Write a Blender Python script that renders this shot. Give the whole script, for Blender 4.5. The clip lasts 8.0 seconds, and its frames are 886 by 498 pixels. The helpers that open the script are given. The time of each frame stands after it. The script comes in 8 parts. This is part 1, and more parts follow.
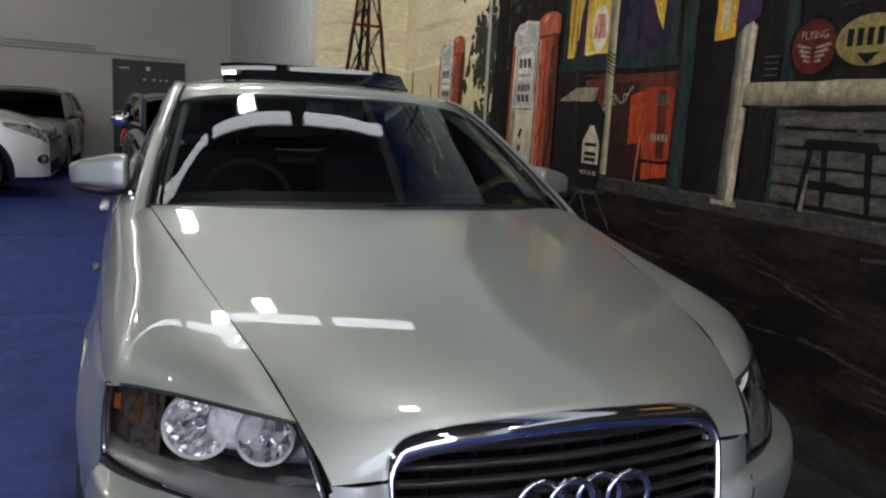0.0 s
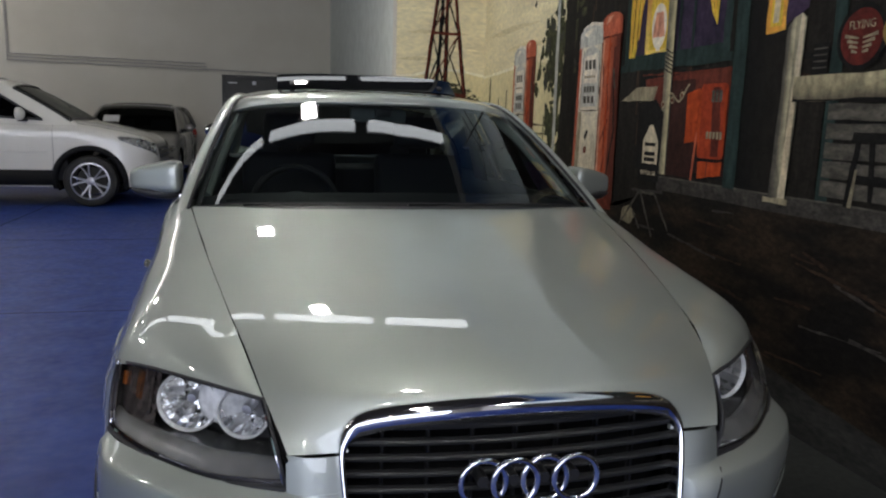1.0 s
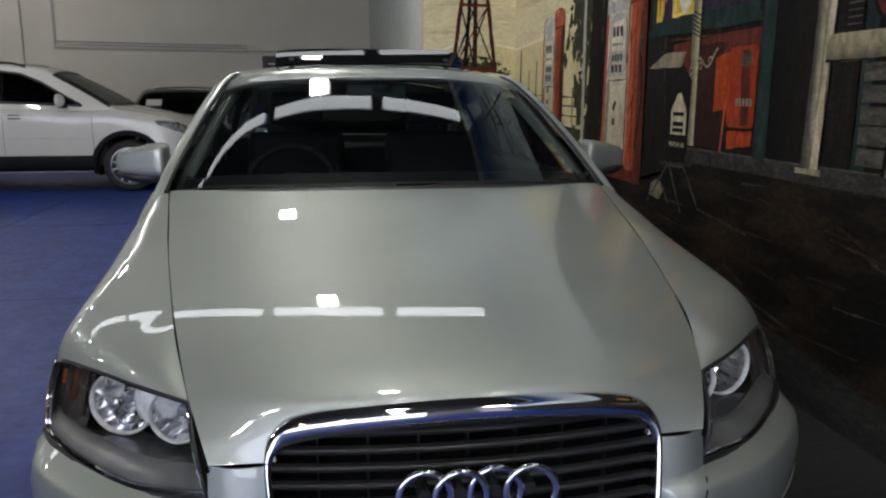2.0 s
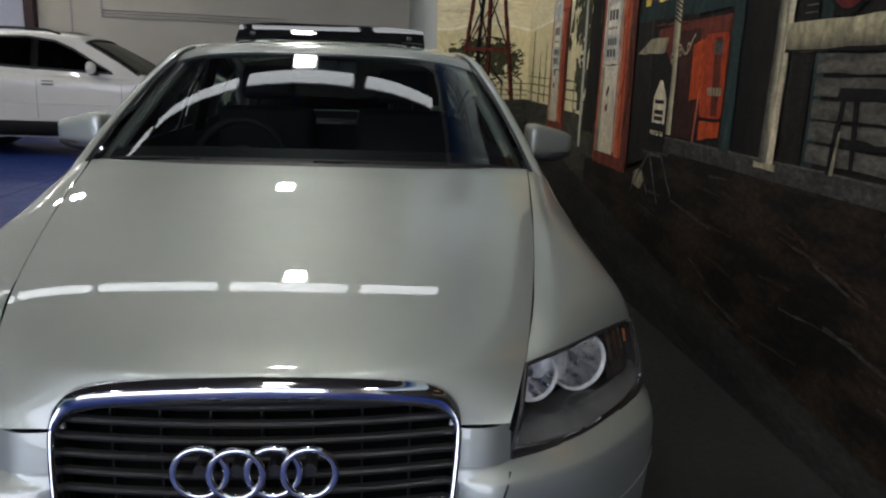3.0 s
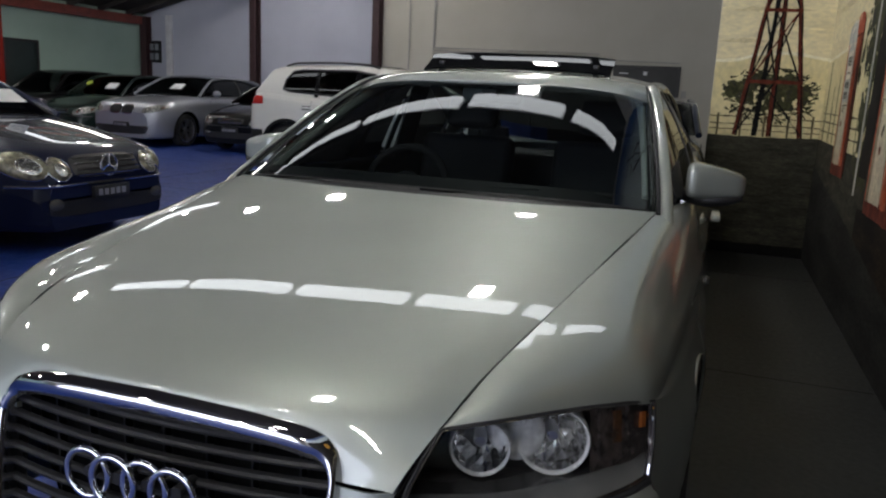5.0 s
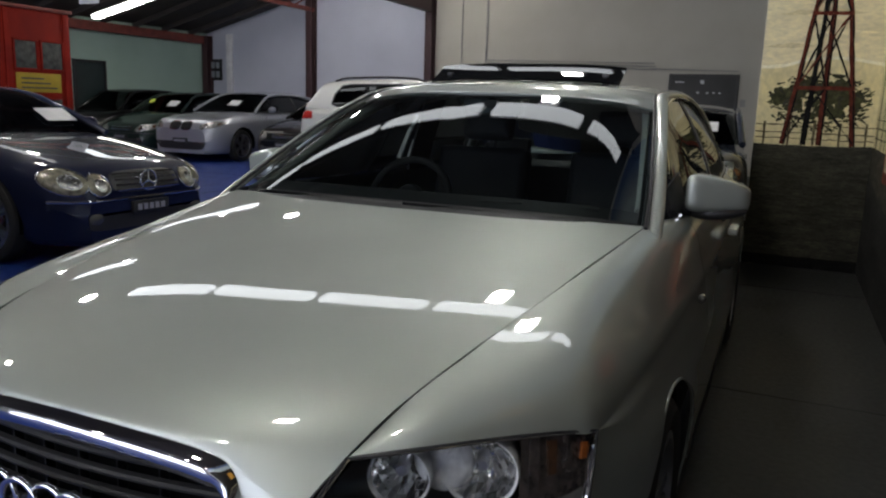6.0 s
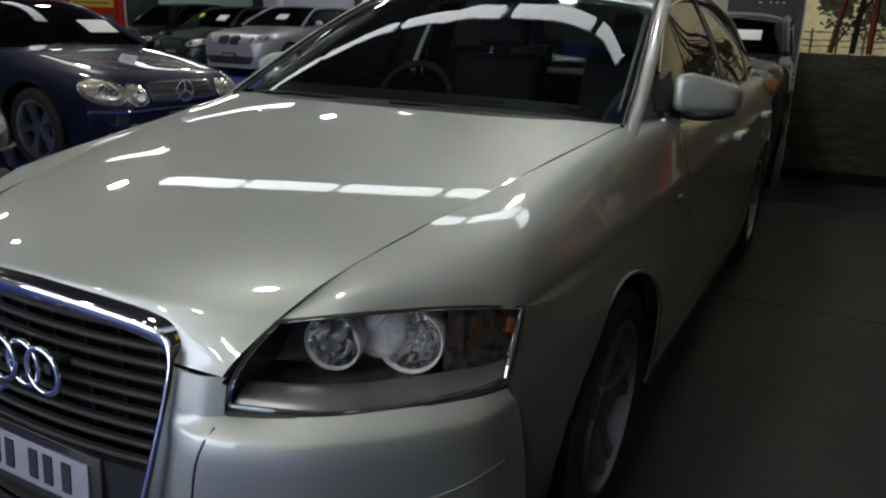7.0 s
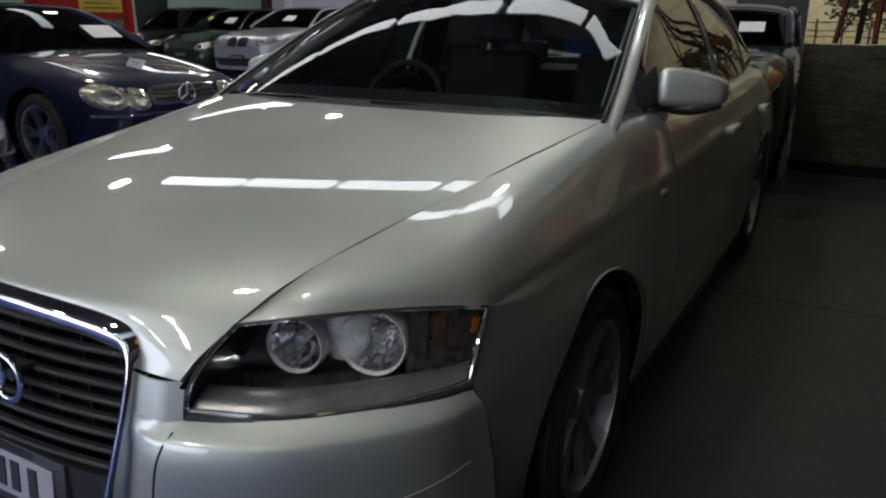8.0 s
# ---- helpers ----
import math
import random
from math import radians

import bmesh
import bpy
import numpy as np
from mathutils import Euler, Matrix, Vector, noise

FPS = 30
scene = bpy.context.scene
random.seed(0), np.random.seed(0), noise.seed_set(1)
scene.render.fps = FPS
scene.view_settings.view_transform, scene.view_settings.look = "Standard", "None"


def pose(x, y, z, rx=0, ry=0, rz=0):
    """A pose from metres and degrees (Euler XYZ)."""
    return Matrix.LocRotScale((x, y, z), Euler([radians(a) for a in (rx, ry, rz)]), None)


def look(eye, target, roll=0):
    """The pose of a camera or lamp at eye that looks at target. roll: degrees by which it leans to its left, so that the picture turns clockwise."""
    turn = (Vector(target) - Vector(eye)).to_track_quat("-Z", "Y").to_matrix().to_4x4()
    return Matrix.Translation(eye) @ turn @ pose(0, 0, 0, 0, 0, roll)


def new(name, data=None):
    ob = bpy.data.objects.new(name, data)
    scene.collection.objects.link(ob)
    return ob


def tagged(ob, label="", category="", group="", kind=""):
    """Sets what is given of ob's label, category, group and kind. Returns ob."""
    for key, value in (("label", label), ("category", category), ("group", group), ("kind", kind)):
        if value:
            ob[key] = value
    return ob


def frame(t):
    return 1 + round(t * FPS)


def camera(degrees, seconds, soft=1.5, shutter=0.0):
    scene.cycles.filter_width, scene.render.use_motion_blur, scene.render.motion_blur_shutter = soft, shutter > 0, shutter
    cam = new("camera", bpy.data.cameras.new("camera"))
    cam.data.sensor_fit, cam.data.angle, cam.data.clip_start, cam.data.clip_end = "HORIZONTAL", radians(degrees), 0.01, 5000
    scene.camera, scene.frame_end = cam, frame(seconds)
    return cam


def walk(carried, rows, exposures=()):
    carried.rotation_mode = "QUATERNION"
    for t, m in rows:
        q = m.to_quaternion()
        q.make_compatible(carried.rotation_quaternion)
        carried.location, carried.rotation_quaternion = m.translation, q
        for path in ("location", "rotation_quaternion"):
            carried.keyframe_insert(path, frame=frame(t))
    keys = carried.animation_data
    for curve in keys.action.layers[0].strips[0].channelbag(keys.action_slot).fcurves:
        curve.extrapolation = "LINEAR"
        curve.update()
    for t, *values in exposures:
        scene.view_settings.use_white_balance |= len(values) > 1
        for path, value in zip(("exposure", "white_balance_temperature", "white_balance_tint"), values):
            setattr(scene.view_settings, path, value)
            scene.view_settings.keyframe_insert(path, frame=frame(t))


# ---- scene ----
# ---------- camera ----------
cam = camera(60.88, 8.0, soft=2.2)
EXPO = [(0.0, 0.0), (1.0, -0.05), (2.5, -0.12), (4.5, -0.12), (6.0, -0.08), (7.0, 0.05), (8.0, 0.05)]
PATH = [
    (0.0, (-0.741, -1.081, 1.331, 80.074, -3.126, -21.050)),
    (0.5, (-0.590, -1.186, 1.319, 78.404, -2.345, -15.579)),
    (0.7, (-0.544, -1.230, 1.333, 79.246, -2.858, -14.734)),
    (1.0, (-0.488, -1.260, 1.330, 80.214, -1.650, -13.070)),
    (1.2, (-0.447, -1.239, 1.322, 79.631, -2.134, -12.499)),
    (2.5, (-0.050, -1.115, 1.319, 78.375, 0.153, -6.984)),
    (2.9, (0.153, -1.171, 1.320, 77.602, -3.094, -4.937)),
    (3.0, (0.191, -1.172, 1.325, 76.915, -1.950, -5.200)),
    (3.5, (0.336, -1.077, 1.320, 78.254, -3.908, -1.393)),
    (4.0, (0.477, -0.991, 1.328, 78.627, -2.069, 5.439)),
    (4.3, (0.555, -0.956, 1.323, 78.800, -0.350, 8.520)),
    (4.5, (0.634, -0.947, 1.321, 78.797, 0.003, 12.369)),
    (4.7, (0.746, -0.955, 1.325, 78.597, -1.324, 16.299)),
    (6.0, (1.084, -0.772, 1.336, 79.206, -1.787, 24.289)),
    (6.2, (1.137, -0.784, 1.343, 80.101, -0.660, 24.903)),
    (6.5, (1.213, -0.792, 1.332, 79.317, -2.037, 27.256)),
    (7.0, (1.331, -0.752, 1.292, 73.002, -1.441, 28.588)),
    (7.5, (1.371, -0.749, 1.305, 74.259, -1.012, 33.043)),
    (8.0, (1.410, -0.690, 1.292, 72.872, -0.317, 29.431)),
]
walk(cam, [(t, pose(*p)) for t, p in PATH], exposures=EXPO)

# ---------- light ----------
world = bpy.data.worlds.new("hall_air")
scene.world = world
world.use_nodes = True
world.node_tree.nodes["Background"].inputs[0].default_value = (0.5, 0.55, 0.65, 1)
world.node_tree.nodes["Background"].inputs[1].default_value = 0.02

# ---------- helpers ----------
def crom(points, n):
    """Smooth curve through points, n samples."""
    p = np.array(points, float)
    p = np.vstack([2 * p[0] - p[1], p, 2 * p[-1] - p[-2]])
    out = []
    for t in np.linspace(0, len(p) - 3, n):
        i = min(int(t), len(p) - 4)
        f = t - i
        a, b, c, d = p[i:i + 4]
        out.append(0.5 * (2 * b + (c - a) * f + (2 * a - 5 * b + 4 * c - d) * f * f + (3 * b - a - 3 * c + d) * f ** 3))
    return np.array(out)


def bez(a, b, c, d, n):
    t = np.linspace(0, 1, n)[:, None]
    a, b, c, d = (np.array(v, float) for v in (a, b, c, d))
    return a * (1 - t) ** 3 + 3 * b * t * (1 - t) ** 2 + 3 * c * t * t * (1 - t) + d * t ** 3


def finish(ob, smooth=True, angle=40):
    if smooth:
        for p in ob.data.polygons:
            p.use_smooth = True
        ob.data.set_sharp_from_angle(angle=radians(angle))
    return ob


def mesh_ob(name, verts, faces, material, parent=None, label="", smooth=True, angle=40):
    me = bpy.data.meshes.new(name)
    me.from_pydata([tuple(map(float, v)) for v in verts], [], faces)
    me.materials.append(material)
    me.update()
    ob = new(name, me)
    if parent is not None:
        ob.parent = parent
    if label:
        ob["label"] = label
    return finish(ob, smooth, angle)


def part(name, bm, material, parent, label="", smooth=True, angle=40):
    me = bpy.data.meshes.new(name)
    bmesh.ops.recalc_face_normals(bm, faces=bm.faces)
    bm.to_mesh(me)
    bm.free()
    me.materials.append(material)
    ob = new(name, me)
    if parent is not None:
        ob.parent = parent
    if label:
        ob["label"] = label
    return finish(ob, smooth, angle)


def grid_data(rows, close=False):
    """Verts and quads of a grid given as a list of point rows."""
    g = np.array(rows, float)
    n, m = g.shape[:2]
    faces = [(i * m + j, i * m + (j + 1) % m, (i + 1) * m + (j + 1) % m, (i + 1) * m + j)
             for i in range(n - 1) for j in range(m if close else m - 1)]
    return g.reshape(-1, 3), faces


def sheet(name, rows, material, parent, label="", thick=0.0, keep=None, angle=60):
    """A panel from a grid; thick closes it with a back and a rim."""
    verts, faces = grid_data(rows)
    if keep is not None:
        faces = [f for f in faces if keep(verts[list(f)].mean(0))]
    bm = bmesh.new()
    vs = [bm.verts.new(v) for v in verts]
    for f in faces:
        try:
            bm.faces.new([vs[i] for i in f])
        except ValueError:
            pass
    bmesh.ops.remove_doubles(bm, verts=bm.verts, dist=1e-5)
    for v in [v for v in bm.verts if not v.link_faces]:
        bm.verts.remove(v)
    bmesh.ops.recalc_face_normals(bm, faces=bm.faces)
    if thick:
        bm.normal_update()
        bmesh.ops.solidify(bm, geom=bm.faces[:], thickness=thick)
    return part(name, bm, material, parent, label, angle=angle)


def sweep(name, path, radius, material, parent, label="", sides=10, flat=1.0, up=(0, 0, 1), closed=False, cap=True):
    """A tube along a path; radius a number or one per point; flat scales it along up."""
    p = np.array(path, float)
    n = len(p)
    r = np.broadcast_to(np.array(radius, float), (n,))
    up = np.array(up, float)
    rows = []
    for i in range(n):
        d = (p[(i + 1) % n] - p[i - 1]) if closed else p[min(i + 1, n - 1)] - p[max(i - 1, 0)]
        d /= np.linalg.norm(d) + 1e-9
        s = np.cross(d, up)
        if np.linalg.norm(s) < 1e-3:
            s = np.cross(d, (1, 0, 0.01))
        s /= np.linalg.norm(s)
        w = np.cross(s, d)
        rows.append([p[i] + r[i] * (math.cos(a) * s + flat * math.sin(a) * w) for a in np.linspace(0, 2 * math.pi, sides, endpoint=False)])
    if closed:
        rows.append(rows[0])
    verts, faces = grid_data(rows, close=True)
    if cap and not closed:
        faces = faces + [tuple(range(sides)), tuple(range((n - 1) * sides, n * sides))]
    bm = bmesh.new()
    vs = [bm.verts.new(v) for v in verts]
    for f in faces:
        bm.faces.new([vs[i] for i in f])
    bmesh.ops.remove_doubles(bm, verts=bm.verts, dist=1e-6)
    return part(name, bm, material, parent, label, angle=50)


def box_bm(bm, lo, hi, bevel=0.0, m=None):
    lo, hi = Vector(lo), Vector(hi)
    r = bmesh.ops.create_cube(bm, size=1, matrix=Matrix.Translation((lo + hi) / 2) @ Matrix.Diagonal((*(hi - lo), 1)))
    if bevel:
        e = list({e for v in r["verts"] for e in v.link_edges})
        r = bmesh.ops.bevel(bm, geom=e, offset=bevel, segments=2, affect="EDGES", profile=0.6)
    if m is not None:
        bmesh.ops.transform(bm, matrix=m, verts=list({v for v in r["verts"]}))
    return bm


def box(name, lo, hi, material, parent=None, label="", bevel=0.004, m=None):
    bm = bmesh.new()
    box_bm(bm, lo, hi, bevel)
    if m is not None:
        bmesh.ops.transform(bm, matrix=m, verts=bm.verts)
    return part(name, bm, material, parent, label, angle=30)


def lathe(name, profile, material, parent, m, label="", sides=32, angle=40):
    """profile: (radius, height) pairs turned round local z."""
    rows = [[(r * math.cos(a), r * math.sin(a), h) for a in np.linspace(0, 2 * math.pi, sides, endpoint=False)] for r, h in profile]
    verts, faces = grid_data(rows, close=True)
    bm = bmesh.new()
    vs = [bm.verts.new(v) for v in verts]
    for f in faces:
        bm.faces.new([vs[i] for i in f])
    bmesh.ops.remove_doubles(bm, verts=bm.verts, dist=1e-6)
    bmesh.ops.transform(bm, matrix=m, verts=bm.verts)
    return part(name, bm, material, parent, label, angle=angle)


def empty(name, m=None):
    ob = new(name)
    ob.empty_display_size = 0.2
    if m is not None:
        ob.matrix_world = m
    return ob


# ---------- materials ----------
def mat(name, col, rough=0.5, metal=0.0, col2=None, scale=6.0, bump=0.0, bscale=60.0, coat=0.0, coat_rough=0.03,
        spec=0.5, emit=0.0, rvar=0.1, stretch=(1, 1, 1), detail=5, contrast=(0.35, 0.65)):
    """Base colour broken up at two scales, roughness variation and fine relief."""
    ma = bpy.data.materials.new(name)
    ma.use_nodes = True
    nt = ma.node_tree
    b = nt.nodes["Principled BSDF"]
    b.inputs["Metallic"].default_value = metal
    b.inputs["Coat Weight"].default_value = coat
    b.inputs["Coat Roughness"].default_value = coat_rough
    b.inputs["Specular IOR Level"].default_value = spec
    if emit:
        b.inputs["Emission Color"].default_value = (*col, 1)
        b.inputs["Emission Strength"].default_value = emit
    tc = nt.nodes.new("ShaderNodeTexCoord")
    mp = nt.nodes.new("ShaderNodeMapping")
    mp.inputs["Scale"].default_value = stretch
    nt.links.new(tc.outputs["Object"], mp.inputs[0])
    n1 = nt.nodes.new("ShaderNodeTexNoise")
    n1.inputs["Scale"].default_value, n1.inputs["Detail"].default_value = scale, detail
    nt.links.new(mp.outputs[0], n1.inputs["Vector"])
    ramp = nt.nodes.new("ShaderNodeValToRGB")
    ramp.color_ramp.elements[0].position, ramp.color_ramp.elements[1].position = contrast
    c2 = col2 or tuple(c * 0.86 for c in col)
    ramp.color_ramp.elements[0].color, ramp.color_ramp.elements[1].color = (*c2, 1), (*col, 1)
    nt.links.new(n1.outputs["Fac"], ramp.inputs[0])
    nt.links.new(ramp.outputs[0], b.inputs["Base Color"])
    n2 = nt.nodes.new("ShaderNodeTexNoise")
    n2.inputs["Scale"].default_value, n2.inputs["Detail"].default_value = bscale, 4
    nt.links.new(mp.outputs[0], n2.inputs["Vector"])
    mr = nt.nodes.new("ShaderNodeMapRange")
    mr.inputs["To Min"].default_value, mr.inputs["To Max"].default_value = max(rough - rvar, 0.0), min(rough + rvar, 1.0)
    nt.links.new(n2.outputs["Fac"], mr.inputs["Value"])
    nt.links.new(mr.outputs[0], b.inputs["Roughness"])
    if bump:
        bp = nt.nodes.new("ShaderNodeBump")
        bp.inputs["Strength"].default_value, bp.inputs["Distance"].default_value = bump, 0.004
        nt.links.new(n2.outputs["Fac"], bp.inputs["Height"])
        nt.links.new(bp.outputs[0], b.inputs["Normal"])
    return ma


def paint_mat(name, col, metal=0.6, rough=0.4, spec=0.5, coat_ior=1.55):
    """Car paint: flaked base under a clear coat."""
    ma = mat(name, col, rough, metal, col2=tuple(c * 0.95 for c in col), scale=3, coat=1.0, coat_rough=0.012, rvar=0.02, bscale=900, spec=spec)
    ma.node_tree.nodes["Principled BSDF"].inputs["Coat IOR"].default_value = coat_ior
    return ma


def glass_mat(name, tint, ior=1.5):
    """Thin pane: tinted see-through with a mirror film by Fresnel."""
    ma = bpy.data.materials.new(name)
    ma.use_nodes = True
    nt = ma.node_tree
    nt.nodes.remove(nt.nodes["Principled BSDF"])
    tr, gl, mx, fr = (nt.nodes.new("ShaderNode" + k) for k in ("BsdfTransparent", "BsdfGlossy", "MixShader", "Fresnel"))
    tr.inputs[0].default_value = (*tint, 1)
    gl.inputs["Roughness"].default_value = 0.01
    fr.inputs["IOR"].default_value = ior
    nt.links.new(fr.outputs[0], mx.inputs[0])
    nt.links.new(tr.outputs[0], mx.inputs[1])
    nt.links.new(gl.outputs[0], mx.inputs[2])
    nt.links.new(mx.outputs[0], nt.nodes["Material Output"].inputs[0])
    return ma


def glow_mat(name, col, strength):
    ma = bpy.data.materials.new(name)
    ma.use_nodes = True
    nt = ma.node_tree
    nt.nodes.remove(nt.nodes["Principled BSDF"])
    e = nt.nodes.new("ShaderNodeEmission")
    e.inputs[0].default_value, e.inputs[1].default_value = (*col, 1), strength
    nt.links.new(e.outputs[0], nt.nodes["Material Output"].inputs[0])
    return ma


SILVER = paint_mat("silver_paint", (0.470, 0.508, 0.468), 0.80, 0.54, coat_ior=1.72)
WHITE_PAINT = paint_mat("white_car_paint", (0.72, 0.71, 0.66), 0.0, 0.4)
NAVY_PAINT = paint_mat("navy_car_paint", (0.008, 0.011, 0.032), 0.04, 0.4, 0.1, 1.42)
BLACK_PAINT = paint_mat("black_car_paint", (0.006, 0.006, 0.007), 0.0, 0.35, 0.12, 1.42)
GREEN_PAINT = paint_mat("dark_green_car_paint", (0.010, 0.022, 0.018), 0.1, 0.35, 0.2)
ICE_PAINT = paint_mat("pale_silver_paint", (0.35, 0.37, 0.42), 0.5, 0.4)
GREY_PAINT = paint_mat("grey_car_paint", (0.30, 0.29, 0.27), 0.5, 0.4)
SLATE_PAINT = paint_mat("slate_blue_car_paint", (0.016, 0.022, 0.042), 0.1, 0.4, 0.2, 1.42)
CHROME = mat("chrome", (0.82, 0.82, 0.84), 0.06, 1.0, col2=(0.78, 0.78, 0.80), rvar=0.03)
BRIGHT_ALLOY = mat("polished_alloy", (0.50, 0.50, 0.52), 0.34, 1.0, rvar=0.06)
# sedan rims: shade in the wheel arches put into a darker alloy colour
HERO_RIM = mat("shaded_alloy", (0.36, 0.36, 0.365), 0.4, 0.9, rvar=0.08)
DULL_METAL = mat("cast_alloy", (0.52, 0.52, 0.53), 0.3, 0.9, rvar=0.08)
BLACK_PLASTIC = mat("black_plastic", (0.018, 0.018, 0.02), 0.45, bump=0.05, bscale=500)
GRILLE_BLACK = mat("dark_grey_plastic", (0.019, 0.0195, 0.0205), 0.42, bscale=400, spec=0.3)
RUBBER = mat("tyre_rubber", (0.02, 0.02, 0.02), 0.75, bump=0.2, bscale=200)
LINER = mat("wheel_arch_liner", (0.005, 0.005, 0.005), 0.9, spec=0.05)
TRIM = mat("cabin_trim", (0.012, 0.013, 0.015), 0.75, bump=0.1, bscale=300)
LEATHER = mat("seat_leather", (0.012, 0.014, 0.018), 0.6, bump=0.25, bscale=150)
PALE_TRIM = mat("pale_pillar_trim", (0.32, 0.36, 0.33), 0.8)
WINDSCREEN = glass_mat("windscreen_glass", (0.26, 0.315, 0.31), 1.52)
SIDE_GLASS = glass_mat("tinted_side_glass", (0.14, 0.15, 0.14), 1.7)
CAR_GLASS = glass_mat("dark_car_glass", (0.07, 0.08, 0.08), 1.28)
BRAKE_IRON = mat("brake_iron", (0.05, 0.048, 0.045), 0.6, 0.6)
LAMP_GLASS = glass_mat("lamp_cover", (0.96, 0.97, 0.97), 1.3)
AMBER = mat("amber_lens", (0.34, 0.10, 0.02), 0.25, col2=(0.10, 0.04, 0.02), scale=40, coat=0.5, bscale=120, bump=0.5)
GLOW_AMBER = mat("bright_amber_lens", (0.26, 0.080, 0.02), 0.2, col2=(0.30, 0.09, 0.02), scale=60, coat=0.5, bscale=120, bump=0.5)
DIM_AMBER = mat("dim_amber_lens", (0.095, 0.038, 0.016), 0.2, col2=(0.04, 0.022, 0.014), scale=40, coat=0.5, bscale=120, bump=0.5)
BOWL_DULL = mat("far_lamp_reflector", (0.55, 0.55, 0.52), 0.25, 0.9, col2=(0.3, 0.3, 0.28), scale=60, bump=0.3, bscale=90)
RED_LENS = mat("red_lens", (0.5, 0.02, 0.015), 0.2, coat=0.8)
REFLECTOR = mat("lamp_reflector", (0.97, 0.97, 0.96), 0.11, 1.0, col2=(0.92, 0.92, 0.91), bump=0.15, bscale=40, rvar=0.08)
LAMP_DARK = mat("lamp_housing_black", (0.12, 0.12, 0.125), 0.22, 0.5)
LAMP_RING = mat("lamp_pale_plastic", (0.90, 0.91, 0.91), 0.24, 0.0, col2=(0.66, 0.67, 0.67), scale=60, bump=0.2, bscale=120)
SMOKED = mat("smoked_reflector", (0.052, 0.046, 0.045), 0.16, 0.6, col2=(0.16, 0.13, 0.12), scale=45, bump=0.8, bscale=90, coat=0.4)
LAMP_GREY = mat("lamp_bezel_grey", (0.27, 0.27, 0.265), 0.22, 0.5, col2=(0.20, 0.20, 0.195), scale=14, bscale=40, rvar=0.03)
PAPER = mat("white_paper", (0.75, 0.76, 0.78), 0.8)
PLATE_WHITE = mat("plate_white", (0.29, 0.29, 0.33), 0.5)
STICKER = mat("sticker_yellow_green", (0.62, 0.72, 0.10), 0.5, col2=(0.50, 0.62, 0.08), scale=30)
PLATE_INK = mat("plate_ink", (0.015, 0.015, 0.02), 0.5)

TUBE = glow_mat("tube_light", (0.92, 0.96, 1.0), 3.7)
FLOOD = glow_mat("flood_light", (1.0, 0.965, 0.91), 145.0)
FARTUBE = glow_mat("far_bare_tube", (1.0, 0.97, 0.92), 34.0)
BARE = glow_mat("bare_tube", (1.0, 0.97, 0.92), 5.0)
EAVES = glow_mat("eaves_tube", (1.0, 0.97, 0.92), 12.0)
ROD_BLACK = mat("black_rod", (0.01, 0.01, 0.01), 0.8, spec=0.1)
TUBE_CASE = mat("lamp_case", (0.6, 0.6, 0.6), 0.5)


def batten(x0, x1, y0, y1, z0, z1, wd=0.18, roof=5.5, glow=None):
    """Strip fitting: a case, a glowing diffuser below it and two drop rods."""
    a, b = Vector((x0, y0, z0)), Vector((x1, y1, z1))
    d = b - a
    L = d.length
    th = empty("strip_light", Matrix.Translation((a + b) / 2) @ d.to_track_quat("X", "Z").to_matrix().to_4x4())
    box("case", (-L / 2, -wd / 2, 0.045), (L / 2, wd / 2, 0.075), TUBE_CASE, th)
    box("diffuser", (-L / 2 + 0.02, -wd / 2 + 0.005, -0.03), (L / 2 - 0.02, wd / 2 - 0.005, 0.044), glow or TUBE, th, bevel=0.01)
    for k in (-0.35, 0.35):
        sweep("drop_rod", [(k * L, 0, 0.07), (k * L, 0, roof - (z0 + z1) / 2)], 0.003, ROD_BLACK, th, sides=6)
    return tagged(th, "white diffused strip light hung under the dark roof", "strip light", "strip lights")


def flood(x, y, z, s=0.18, roof=5.5):
    th = empty("flood_lamp", pose(x, y, z))
    box("case", (-s / 2 - 0.03, -s / 2 - 0.03, 0.0), (s / 2 + 0.03, s / 2 + 0.03, 0.12), TUBE_CASE, th)
    box("lens", (-s / 2, -s / 2, -0.07), (s / 2, s / 2, -0.001), FLOOD, th, bevel=0.005)
    sweep("drop_rod", [(0, 0, 0.12), (0, 0, roof - z)], 0.008, ROD_BLACK, th, sides=6)
    return tagged(th, "square white flood lamp hung under the roof", "flood lamp", "flood lamps")


# the row whose image runs across the bonnet and the windscreen
ENDS = (-5.20, -3.72, -2.34, -1.00, 0.18, 1.10)
for x0, x1 in zip(ENDS, ENDS[1:]):
    batten(x0 + 0.05, x1 - 0.05, 3.72 - 0.085 * x0, 3.72 - 0.085 * x1, 3.5, 3.5)
